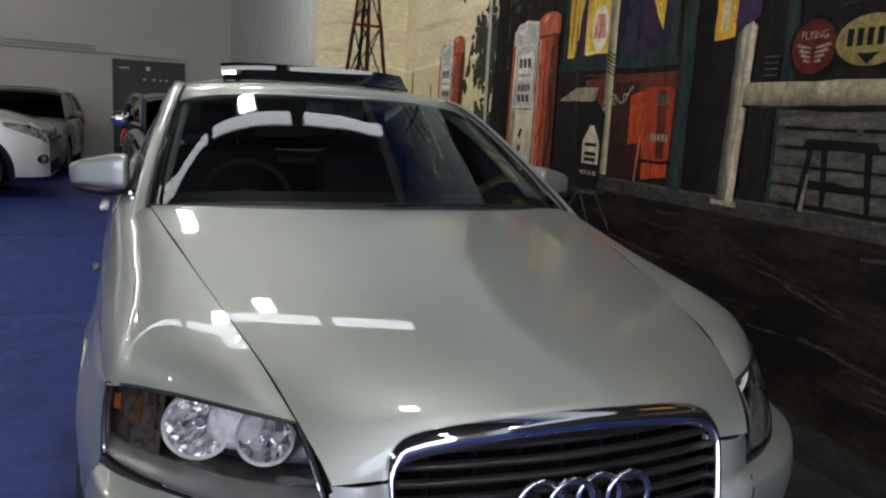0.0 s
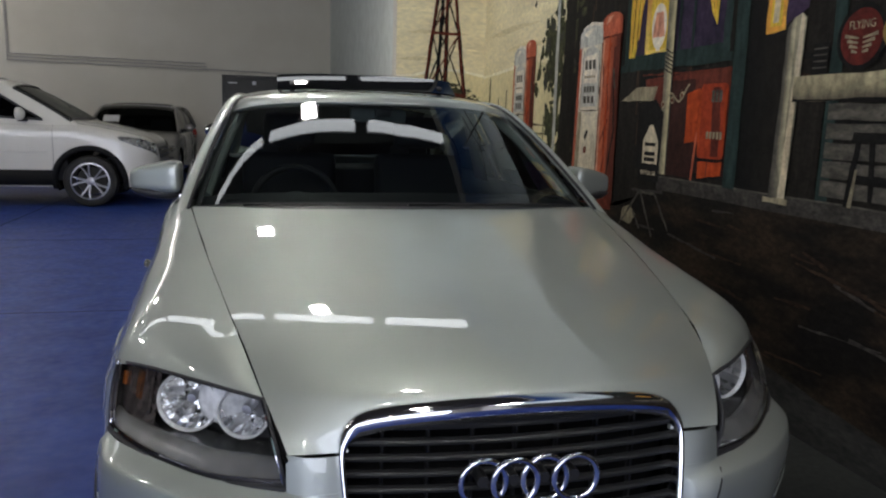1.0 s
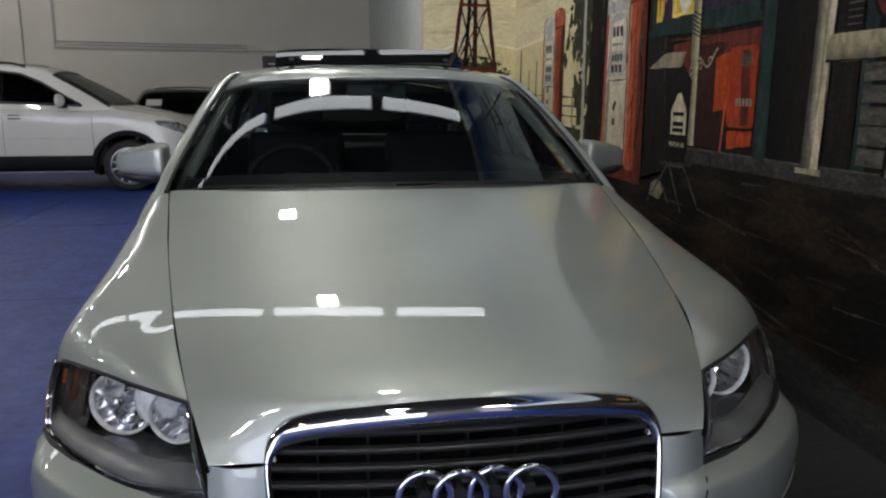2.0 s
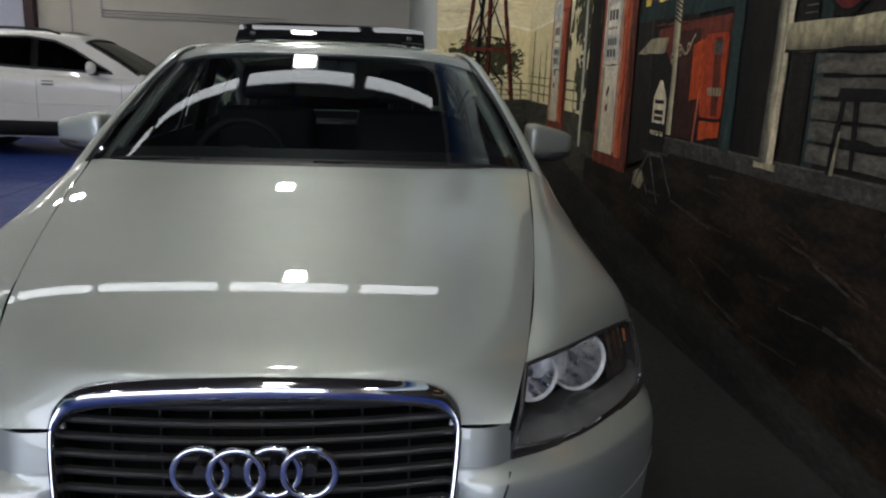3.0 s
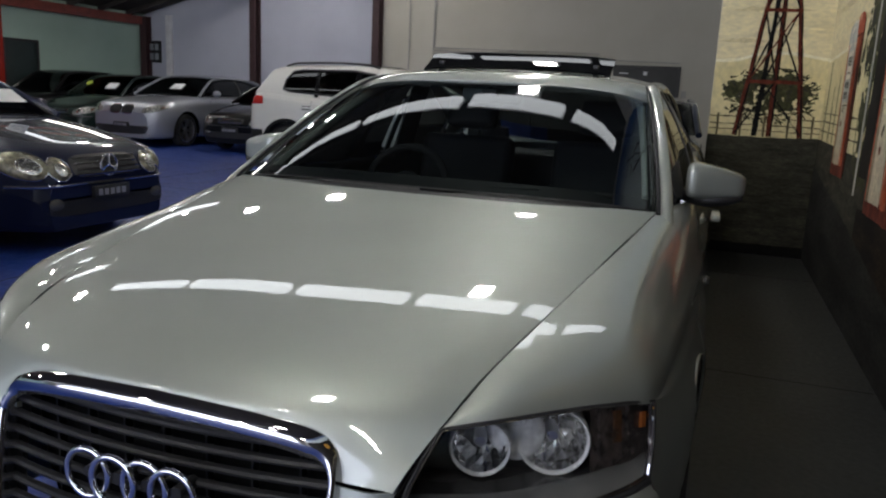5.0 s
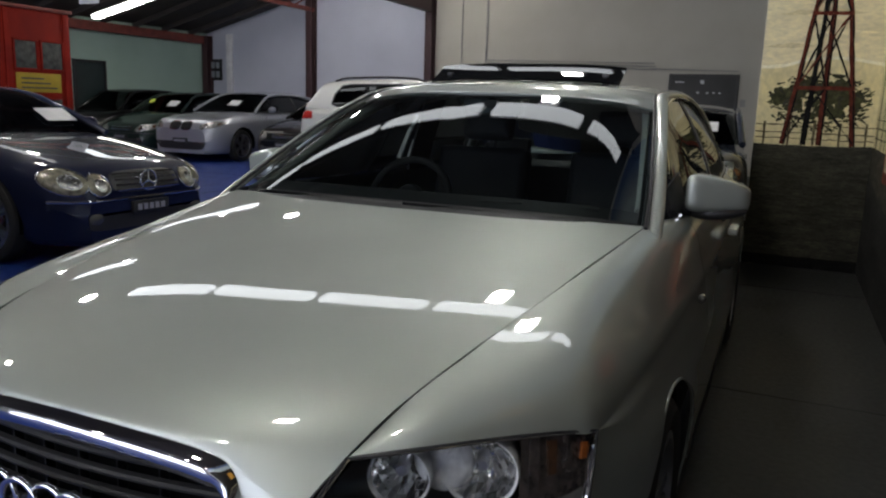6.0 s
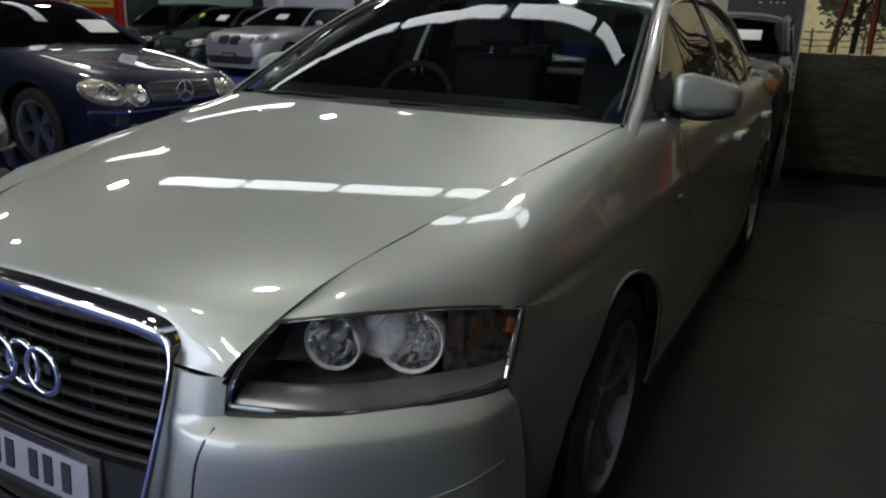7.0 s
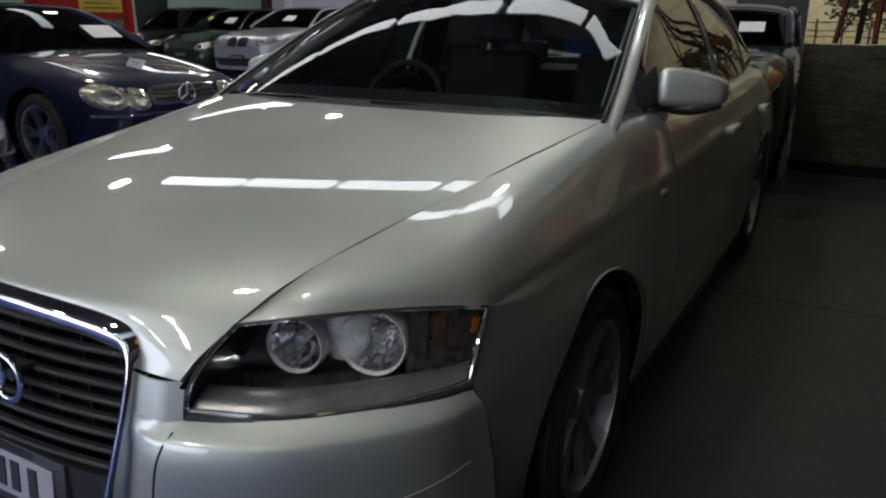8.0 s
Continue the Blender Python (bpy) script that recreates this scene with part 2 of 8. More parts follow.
# further rows over the hall
batten(-9.2, -7.0, 6.28, 5.76, 3.5, 3.5)
batten(-10.1, -8.3, 8.95, 8.62, 3.5, 3.5)
batten(-8.2, -6.5, 8.58, 8.08, 3.5, 3.5)
for k in range(3):
    batten(-9.0 + 1.45 * k, -7.62 + 1.45 * k, -3.6, -3.6, 3.6, 3.6)
for k in range(4):
    batten(-10.6 + 1.45 * k, -9.22 + 1.45 * k, 14.6, 14.6, 4.75 if k else 4.0, 4.75 if k else 4.4, 0.08, 4.9, FARTUBE)
# unseen row under the roof, added to brighten the back wall
for k in range(5):
    xa, xb = -6.6 + 1.5 * k, -5.2 + 1.5 * k
    za, zb_ = (5.47 - max(0.0, -3.0 - q) * 0.0915 for q in (xa, xb))
    batten(xa, xb, 14.3, 14.3, za, zb_, 0.08, (za + zb_) / 2 + 0.12, BARE)
batten(-13.3, -11.9, 12.0, 12.0, 3.02, 3.34, 0.22, roof=3.9, glow=EAVES)
batten(-11.85, -10.4, 12.0, 12.0, 3.36, 3.66, 0.22, roof=4.2, glow=EAVES)
# floods placed by their reflections, plus unseen ones added to raise the light level
for x, y in ((-0.38, 4.0), (-0.74, 6.5), (-3.6, 7.1), (-6.0, 4.14), (-0.2, 0.42), (-5.3, 1.4), (-2.9, -2.6), (-0.3, -2.3), (1.05, -2.6), (-1.6, -4.6), (-9.5, 7.5), (-9.2, 10.2), (-12.6, 14.6), (-12.5, 7.6), (-9.0, 3.6), (-6.2, 8.6)):
    flood(x, y, 3.5 if y < 7.2 else 4.3)

# daylight standing in the glazed shop front behind the camera
SHOP_X0, SHOP_X1, SHOP_Z0, SHOP_Z1 = -13.0, 0.6, 0.15, 4.2
ld = bpy.data.lights.new("shop_front_daylight", "AREA")
ld.shape, ld.size, ld.size_y, ld.energy, ld.color = "RECTANGLE", SHOP_X1 - SHOP_X0 - 0.1, SHOP_Z1 - SHOP_Z0 - 0.1, 740, (0.79, 0.83, 1.0)
new("shop_front_daylight", ld).matrix_world = look(((SHOP_X0 + SHOP_X1) / 2, -9.02, (SHOP_Z0 + SHOP_Z1) / 2), ((SHOP_X0 + SHOP_X1) / 2, 0, (SHOP_Z0 + SHOP_Z1) / 2))

# ---------- the hall ----------
WALL_X, MILL_Y, MILL_X, BACK_Y, LEFT_X, FRONT_Y = 1.77, 6.6, 0.82, 17.2, -14.7, -9.0
CONCRETE = mat("bare_concrete", (0.033, 0.035, 0.033), 0.5, col2=(0.020, 0.021, 0.021), scale=1.3, bump=0.12, bscale=35, rvar=0.15)
BLUE_FLOOR = mat("blue_floor_paint", (0.012, 0.034, 0.190), 0.46, col2=(0.026, 0.060, 0.275), scale=4.2, bump=0.06, bscale=18, rvar=0.16, spec=0.22)
GREY_WALL = mat("grey_wall_render", (0.60, 0.575, 0.50), 0.85, col2=(0.55, 0.525, 0.45), scale=0.9, bump=0.15, bscale=50)
COOL_WALL = mat("pale_blue_wall_panels", (0.56, 0.58, 0.68), 0.8, col2=(0.50, 0.52, 0.62), scale=0.7, bump=0.1, bscale=40)
GREEN_WALL = mat("pale_green_wall_paint", (0.44, 0.60, 0.53), 0.8, col2=(0.39, 0.54, 0.47), scale=0.8, bump=0.1, bscale=40)
ROOF_DARK = mat("dark_roof_sheet", (0.05, 0.042, 0.04), 0.7, col2=(0.035, 0.03, 0.03), scale=2)
STEEL_DARK = mat("dark_column_paint", (0.055, 0.025, 0.028), 0.6)
STEEL_RED = mat("red_oxide_steel", (0.26, 0.06, 0.045), 0.6, col2=(0.18, 0.045, 0.035))
BOOTH_RED = mat("red_booth_paint", (0.26, 0.016, 0.008), 0.6, col2=(0.19, 0.012, 0.008), scale=2, spec=0.12)
DOOR_GREY = mat("dark_door_paint", (0.06, 0.06, 0.058), 0.55, col2=(0.05, 0.05, 0.048))
PIPE_GREY = mat("painted_conduit", (0.42, 0.41, 0.38), 0.6)
YELLOW_SIGN = mat("yellow_board", (0.42, 0.30, 0.02), 0.6)
DARK_GLASS = mat("dim_window_pane", (0.10, 0.11, 0.10), 0.12, col2=(0.05, 0.05, 0.05), scale=9, coat=0.5)


def wall(name, lo, hi, material, label):
    return tagged(box(name, lo, hi, material, bevel=0.0), label, "wall", kind="structure")


tagged(box("floor", (LEFT_X - 0.2, FRONT_Y - 0.2, -0.2), (WALL_X + 0.2, BACK_Y + 0.2, 0), CONCRETE, bevel=0.0), "dark worn grey concrete showroom floor", "floor", kind="structure")
# painted area: a thin coat laid over the slab
tagged(box("floor_paint", (LEFT_X, FRONT_Y, 0.0), (-0.45, BACK_Y, 0.004), BLUE_FLOOR, bevel=0.0), "scuffed blue painted floor coating over concrete", "floor", kind="structure")
tagged(box("floor_paint", (-0.449, FRONT_Y, 0.0), (WALL_X - 0.02, -0.35, 0.004), BLUE_FLOOR, bevel=0.0), "scuffed blue painted floor coating over concrete", "floor", kind="structure")
seams = bmesh.new()
for sy in (-2.0, 1.0, 4.0, 7.0, 10.0, 13.0):
    box_bm(seams, (LEFT_X, sy - 0.006, 0.0035), (-0.46, sy + 0.006, 0.0052))
for sx in (-3.4, -6.4, -9.4, -12.4):
    box_bm(seams, (sx - 0.006, FRONT_Y, 0.0035), (sx + 0.006, BACK_Y, 0.0054))
tagged(part("floor_joint", seams, mat("joint_filler", (0.012, 0.02, 0.06), 0.8), None, smooth=False), "thin dark saw-cut joints in the blue floor", "floor joint", kind="structure")
seam2 = bmesh.new()
for sy in (-1.5, 3.05, 5.6):
    box_bm(seam2, (-0.44, sy - 0.005, -0.001), (WALL_X - 0.02, sy + 0.005, 0.0012))
tagged(part("floor_crack", seam2, mat("crack_dirt", (0.02, 0.02, 0.018), 0.9), None, smooth=False), "dark joint lines in the bare concrete", "floor joint", kind="structure")

wall("wall_east", (WALL_X, FRONT_Y, 0), (WALL_X + 0.2, MILL_Y + 0.2, 5.6), GREY_WALL, "long wall that carries the painted street mural")
wall("wall_nib", (MILL_X, MILL_Y, 0), (WALL_X - 0.003, MILL_Y + 0.2, 5.6), GREY_WALL, "short end wall that carries the painted windmill")
bm = bmesh.new()
for a in ((MILL_X, MILL_Y + 0.2), (1.02, BACK_Y), (1.22, BACK_Y), (MILL_X + 0.2, MILL_Y + 0.2)):
    bm.verts.new((*a, 0)), bm.verts.new((*a, 5.6))
bm.verts.ensure_lookup_table()
for i in range(4):
    j = (i + 1) % 4
    bm.faces.new([bm.verts[k] for k in (2 * i, 2 * j, 2 * j + 1, 2 * i + 1)])
bm.faces.new([bm.verts[k] for k in (0, 2, 4, 6)]), bm.faces.new([bm.verts[k] for k in (1, 3, 5, 7)])
tagged(part("wall_return", bm, mat("white_wall_render", (0.62, 0.66, 0.62), 0.8, bump=0.1), None, smooth=False), "plain white side wall running back from the mural", "wall", kind="structure")
POST_A, POST_B = -7.37, -10.95
wall("wall_north", (POST_A, BACK_Y, 0), (1.4, BACK_Y + 0.2, 5.8), GREY_WALL, "tall plain grey rendered back wall")
wall("wall_north_left", (LEFT_X, BACK_Y, 0), (POST_A - 0.002, BACK_Y + 0.2, 5.8), COOL_WALL, "pale bluish panelled back wall between steel columns")
wall("wall_west", (LEFT_X - 0.2, FRONT_Y, 0), (LEFT_X, BACK_Y + 0.2, 5.8), GREEN_WALL, "pale green side wall under the low eaves")
wall("wall_south", (LEFT_X - 0.2, FRONT_Y - 0.2, 0), (SHOP_X0, FRONT_Y, 5.8), GREY_WALL, "plain wall beside the glazed shop front")
wall("wall_south_right", (SHOP_X1, FRONT_Y - 0.2, 0), (WALL_X + 0.2, FRONT_Y, 5.8), GREY_WALL, "plain wall beside the glazed shop front")
wall("wall_south_top", (SHOP_X0, FRONT_Y - 0.2, SHOP_Z1), (SHOP_X1, FRONT_Y, 5.8), GREY_WALL, "plain wall over the glazed shop front")
wall("wall_south_base", (SHOP_X0, FRONT_Y - 0.2, 0), (SHOP_X1, FRONT_Y, SHOP_Z0), GREY_WALL, "low sill wall of the shop front")
th = empty("window_1", pose(SHOP_X0, FRONT_Y - 0.1, SHOP_Z0))
sw = (SHOP_X1 - SHOP_X0) / 6
for k in range(7):
    box("mullion", (k * sw - 0.04, -0.04, 0), (k * sw + 0.04, 0.15, SHOP_Z1 - SHOP_Z0), BLACK_PLASTIC, th)
for k in range(6):
    pn = box("pane", (k * sw + 0.04, -0.004, 0.0), ((k + 1) * sw - 0.04, 0.004, SHOP_Z1 - SHOP_Z0), LAMP_GLASS, th, bevel=0.0)
    pn.visible_shadow = False
tagged(th, "dark framed glazed shop front letting daylight in", "window", kind="structure")

# roof: a pitched sheet rising from the west eaves, then level; ribs in one mesh
rows = []
for y in np.linspace(FRONT_Y - 0.2, BACK_Y + 0.2, 2):
    rows.append([(LEFT_X - 0.2, y, 3.12), (POST_A, y, 5.2), (-3.0, y, 5.6), (WALL_X + 0.2, y, 5.6), (WALL_X + 0.2, y, 5.75), (-3.0, y, 5.75), (POST_A, y, 5.35), (LEFT_X - 0.2, y, 3.27)])
v, f = grid_data(rows, close=True)
bm = bmesh.new()
vs = [bm.verts.new(p) for p in v]
for q in f:
    bm.faces.new([vs[i] for i in q])
for i in range(26):
    y = FRONT_Y + i * 1.02
    for (xa, za), (xb, zb) in (((LEFT_X, 3.12), (POST_A, 5.15)), ((POST_A, 5.15), (-3.0, 5.55))):
        m = Matrix.Translation(((xa + xb) / 2, y, (za + zb) / 2)) @ Matrix.Rotation(-math.atan2(zb - za, xb - xa), 4, "Y")
        bmesh.ops.create_cube(bm, size=1, matrix=m @ Matrix.Diagonal((math.hypot(xb - xa, zb - za), 0.07, 0.12, 1)))
tagged(part("ceiling", bm, ROOF_DARK, None, smooth=False), "dark pitched roof of metal sheet on purlins", "ceiling", kind="structure")


def steel_column(x, y, top, material):
    th = empty("steel_column", pose(x, y, 0))
    box("web", (-0.012, -0.11, 0.02), (0.012, 0.11, top), material, th)
    for s in (-1, 1):
        box("flange", (-0.1, s * 0.11 - 0.012, 0.02), (0.1, s * 0.11 + 0.012, top), material, th)
    box("base_plate", (-0.16, -0.16, 0.0045), (0.16, 0.16, 0.02), material, th)
    return tagged(th, "dark steel column standing against the back wall", "column", "steel columns")


steel_column(POST_A, BACK_Y - 0.15, 5.1, STEEL_DARK)
steel_column(POST_B, BACK_Y - 0.15, 4.15, STEEL_DARK)
steel_column(LEFT_X + 0.15, BACK_Y - 0.15, 3.1, STEEL_DARK)


def roof_truss(x, y0, y1, z0, z1, material):
    th = empty("roof_truss", pose(x, y0, z0))
    n, dy, dz = 14, y1 - y0, z1 - z0
    box("bottom_chord", (-0.05, 0, -0.05), (0.05, dy, 0.05), material, th)
    box("top_chord", (-0.05, 0, dz - 0.05), (0.05, dy, dz + 0.05), material, th)
    for i in range(n):
        a, b = i * dy / n, (i + 1) * dy / n
        sweep("diagonal", [(0, a, 0 if i % 2 else dz), (0, b, dz if i % 2 else 0)], 0.022, material, th, sides=6)
    return tagged(th, "red oxide steel lattice girder under the roof", "truss")


roof_truss(POST_B, 4.0, BACK_Y - 0.02, 3.76, 4.2, STEEL_RED)
tagged(box("roof_beam", (POST_A - 0.09, 0.0, 3.62), (POST_A + 0.09, BACK_Y - 0.3, 3.95), STEEL_DARK), "dark steel beam running out from the column", "beam", kind="structure")
tagged(box("eaves_beam", (LEFT_X + 0.002, 4.0, 2.86), (LEFT_X + 0.22, BACK_Y - 0.35, 3.08), STEEL_RED), "red brown eaves beam along the green wall", "beam", kind="structure")

# back door with frame, seen over the car roof
DX0, DX1, DZ = -1.45, 0.04, 2.19
th = empty("door_1", pose(DX0, BACK_Y, 0))
w = DX1 - DX0
box("leaf", (0.07, -0.045, 0.01), (w - 0.07, -0.005, DZ - 0.07), DOOR_GREY, th)
for a, b in (((0, -0.07, 0.006), (0.07, -0.002, DZ)), ((w - 0.07, -0.07, 0.006), (w, -0.002, DZ)), ((0.071, -0.07, DZ - 0.07), (w - 0.071, -0.002, DZ))):
    box("frame", a, b, DOOR_GREY, th)
box("nameplate", (0.14, -0.05, DZ - 0.19), (0.34, -0.046, DZ - 0.165), PAPER, th)
box("nameplate", (0.68, -0.05, DZ - 0.21), (0.76, -0.046, DZ - 0.13), PAPER, th)
for k in (0.62, 0.82, 0.95, 1.08):
    box("peg", (k, -0.055, DZ - 0.42), (k + 0.05, -0.046, DZ - 0.39), PAPER, th)
sweep("handle", [(w - 0.16, -0.045, 1.02), (w - 0.16, -0.09, 1.02), (w - 0.3, -0.09, 1.02)], 0.012, CHROME, th, sides=8)
tagged(th, "dark grey closed double-width door with small white notices", "door", kind="structure")
tagged(box("switch_box", (0.09, BACK_Y - 0.05, 1.5), (0.2, BACK_Y - 0.002, 1.66), PIPE_GREY), "small grey electrical box beside the door", "switch box")


def conduit(path, r, label):
    ob = sweep("conduit", path, r, PIPE_GREY, None, sides=8)
    return tagged(ob, label, "conduit", "conduits on the back wall")


yb = BACK_Y - 0.03
for i, dz in enumerate((0, 0.07, 0.14)):
    conduit([(-5.86 - 0.02 * i, yb, 5.5), (-5.86 - 0.02 * i, yb, 2.47 - dz), (-1.8 + 0.03 * i, yb, 2.42 - dz)], 0.014, "thin grey conduit run turning along the back wall")
conduit([(-1.9, yb, 2.3), (-1.0, yb, 2.28), (0.0, yb, 2.26)], 0.012, "thin grey conduit over the dark door")
conduit([(-6.55, yb, 0.02), (-6.55, yb, 5.5)], 0.02, "upright grey conduit beside the dark column")

# batten with switchgear on the blue wall, doorway in the green wall
tagged(box("downpipe", (-13.92, BACK_Y - 0.10, 0.006), (-13.72, BACK_Y - 0.002, 3.15), mat("white_pipe_paint", (0.80, 0.80, 0.84), 0.6), bevel=0.03), "pale painted downpipe on the back wall", "downpipe", kind="structure")
th = empty("notice_board", pose(-14.35, BACK_Y - 0.03, 1.85))
box("board", (-0.22, -0.02, 0), (0.22, 0.028, 0.6), BLACK_PLASTIC, th)
for i in range(2):
    for j in range(2):
        box("sheet", (-0.15 + 0.17 * i, -0.026, 0.08 + 0.26 * j), (-0.02 + 0.17 * i, -0.0205, 0.26 + 0.26 * j), mat("dim_print", (0.3, 0.33, 0.36), 0.8), th)
tagged(th, "black notice board with faded sheets on the wall", "notice board")
th = empty("door_2", pose(LEFT_X, 12.50, 0))
box("leaf", (0.003, 0.06, 0.008), (0.04, 0.9, 2.1), mat("dark_teal_door", (0.015, 0.03, 0.03), 0.5), th)
for a, b in (((0.003, 0, 0.006), (0.07, 0.06, 2.16)), ((0.003, 0.9, 0.006), (0.07, 0.96, 2.16)), ((0.003, 0.061, 2.1), (0.07, 0.899, 2.16))):
    box("frame", a, b, BLACK_PLASTIC, th)
tagged(th, "dark closed door in the pale green wall", "door", kind="structure")


def red_booth():
    """Office booth in red boards with a glazed door and a yellow notice."""
    th = empty("office_partition", pose(-14.6, 9.0, 0))
    # front faces the hall on the south-east corner
    box("wall", (1.55, -0.40, 0.006), (2.0, 1.72, 2.92), BOOTH_RED, th)
    for y0, y1, z0, z1 in ((0.45, 0.91, 1.80, 2.32), (1.04, 1.50, 1.80, 2.32), (0.45, 1.45, 0.84, 1.20)):
        box("window", (2.003, y0, z0), (2.010, y1, z1), DARK_GLASS, th)
        for a, b in (((y0 - 0.04, z0 - 0.04), (y1 + 0.04, z0)), ((y0 - 0.04, z1), (y1 + 0.04, z1 + 0.04)), ((y0 - 0.04, z0 + 0.001), (y0, z1 - 0.001)), ((y1, z0 + 0.001), (y1 + 0.04, z1 - 0.001))):
            box("window_frame", (2.002, a[0], a[1]), (2.03, b[0], b[1]), BOOTH_RED, th)
    for y in (-0.30, 0.30, 1.60):
        box("stile", (2.001, y - 0.06, 0.01), (2.035, y + 0.06, 2.90), BOOTH_RED, th, bevel=0.008)
    box("notice", (2.003, 0.44, 1.34), (2.02, 1.44, 1.71), YELLOW_SIGN, th, "yellow notice with illegible dark lines")
    for k in range(3):
        box("notice_line", (2.021, 0.54, 1.41 + 0.09 * k), (2.024, 1.34 - 0.15 * k, 1.44 + 0.09 * k), DOOR_GREY, th)
    box("cornice", (1.5, -0.45, 2.923), (2.06, 1.77, 2.99), STEEL_RED, th)
    return tagged(th, "red timber office partition with small panes and a yellow notice", "partition")


red_booth()

# ---------- the silver sedan ----------
def wheel(parent, x, y, r, width, side, rim_mat, spokes=5, name="wheel", slim=1.0, spread=0.16):
    """Tyre with a spoked alloy; side 1 faces +x."""
    m = Matrix.Translation((x, y, r)) @ Matrix.Rotation(radians(90 * side), 4, "Y")
    hw, rr = width / 2, r * 0.70
    prof = [(rr - 0.01, -hw * 0.8), (rr + 0.012, -hw * 0.92), (r * 0.88, -hw), (r * 0.965, -hw * 0.86), (r * 0.998, -hw * 0.6), (r, -0.012), (r - 0.008, -0.008), (r - 0.008, 0.008), (r, 0.012), (r * 0.998, hw * 0.6), (r * 0.965, hw * 0.86), (r * 0.88, hw), (rr + 0.012, hw * 0.92), (rr - 0.01, hw * 0.8)]
    wh = lathe(name, [(rr + 0.004, -hw * 0.8), (rr + 0.008, hw * 0.9), (rr - 0.012, hw * 0.92), (rr - 0.02, hw * 0.6), (rr - 0.03, -hw * 0.6), (rr - 0.02, -hw * 0.8), (rr + 0.004, -hw * 0.8)], rim_mat, parent, m, sides=40)
    lathe("tyre", prof, RUBBER, wh, m, sides=48)
    for k in range(spokes):
        a = 2 * math.pi * k / spokes + 0.3
        for da in (-spread, spread):
            bm = bmesh.new()
            c0, c1 = a + da * 0.5, a + da
            pts = []
            for rad, c, wd, z in ((0.045, c0, 0.02 * slim, hw * 0.66), (rr * 0.6, (c0 + c1) / 2, 0.019 * slim, hw * 0.72), (rr - 0.014, c1, 0.026 * slim, hw * 0.8)):
                d, n = np.array([math.cos(c), math.sin(c)]), np.array([-math.sin(c), math.cos(c)])
                pts.append([(*(d * rad + n * wd), z - 0.03), (*(d * rad + n * wd * 0.75), z), (*(d * rad - n * wd * 0.75), z), (*(d * rad - n * wd), z - 0.03)])
            v, f = grid_data(pts)
            vs = [bm.verts.new(p) for p in v]
            for q in f:
                bm.faces.new([vs[i] for i in q])
            bmesh.ops.transform(bm, matrix=m, verts=bm.verts)
            part("spoke", bm, rim_mat, wh, angle=50)
    lathe("hub_cap", [(0.0, hw * 0.74), (0.03, hw * 0.74), (0.05, hw * 0.7), (0.06, hw * 0.55)], rim_mat, wh, m, sides=20)
    lathe("brake_disc", [(0.06, 0.0), (rr * 0.78, 0.0), (rr * 0.78, -0.02), (0.06, -0.02)], BRAKE_IRON, wh, m, sides=32)
    return wh


def arch_cut(rows, cy, cz, r):
    """Snaps grid points near the wheel arch onto its edge."""
    g = np.array(rows, float)
    d = np.hypot(g[..., 1] - cy, g[..., 2] - cz)
    step = 0.035
    near = (d > r - step * 0.5) & (d < r + step * 0.6)
    f = r / np.maximum(d, 1e-6)
    g[..., 1] = np.where(near, cy + (g[..., 1] - cy) * f, g[..., 1])
    g[..., 2] = np.where(near, cz + (g[..., 2] - cz) * f, g[..., 2])
    return g


HI, HO = (0.497, 0.197, 0.774), (0.825, 0.532, 0.760)
LAMP_TOP = [HI, (0.595, 0.262, 0.785), (0.695, 0.362, 0.784), (0.772, 0.452, 0.775), HO]
LAMP_BOT = [(0.458, 0.104, 0.632), (0.60, 0.182, 0.621), (0.715, 0.290, 0.622), (0.795, 0.388, 0.628), (0.832, 0.450, 0.635)]
# stations along the flank: shut line or belt line, then widest line
FLANK_A = [HI, (0.541, 0.35, 0.838), (0.573, 0.50, 0.868), (0.597, 0.62, 0.890), (0.624, 0.76, 0.912), (0.654, 0.92, 0.937), (0.688, 1.12, 0.963), (0.722, 1.33, 0.992), (0.755, 1.52, 1.013), (0.792, 1.75, 1.007), (0.805, 2.3, 0.998), (0.802, 3.0, 1.003), (0.79, 3.7, 1.02), (0.74, 4.3, 1.03), (0.64, 4.8, 1.0)]
FLANK_D = [HI, (0.595, 0.262, 0.785), (0.695, 0.362, 0.784), (0.772, 0.452, 0.775), HO, (0.856, 0.665, 0.740), (0.877, 0.87, 0.728), (0.891, 1.1, 0.721), (0.903, 1.45, 0.716), (0.910, 1.75, 0.712), (0.913, 2.3, 0.71), (0.913, 3.0, 0.715), (0.908, 3.7, 0.73), (0.89, 4.3, 0.75), (0.78, 4.8, 0.76)]


# shoulder crease, running back from the lamp's outer corner
FLANK_S = [HI, (0.595, 0.262, 0.785), (0.695, 0.362, 0.784), (0.772, 0.452, 0.775), HO, (0.842, 0.70, 0.780), (0.856, 0.91, 0.794), (0.867, 1.13, 0.804), (0.881, 1.46, 0.820), (0.892, 1.75, 0.833), (0.897, 2.3, 0.846), (0.897, 3.0, 0.856), (0.892, 3.7, 0.870), (0.868, 4.3, 0.878), (0.762, 4.8, 0.862)]


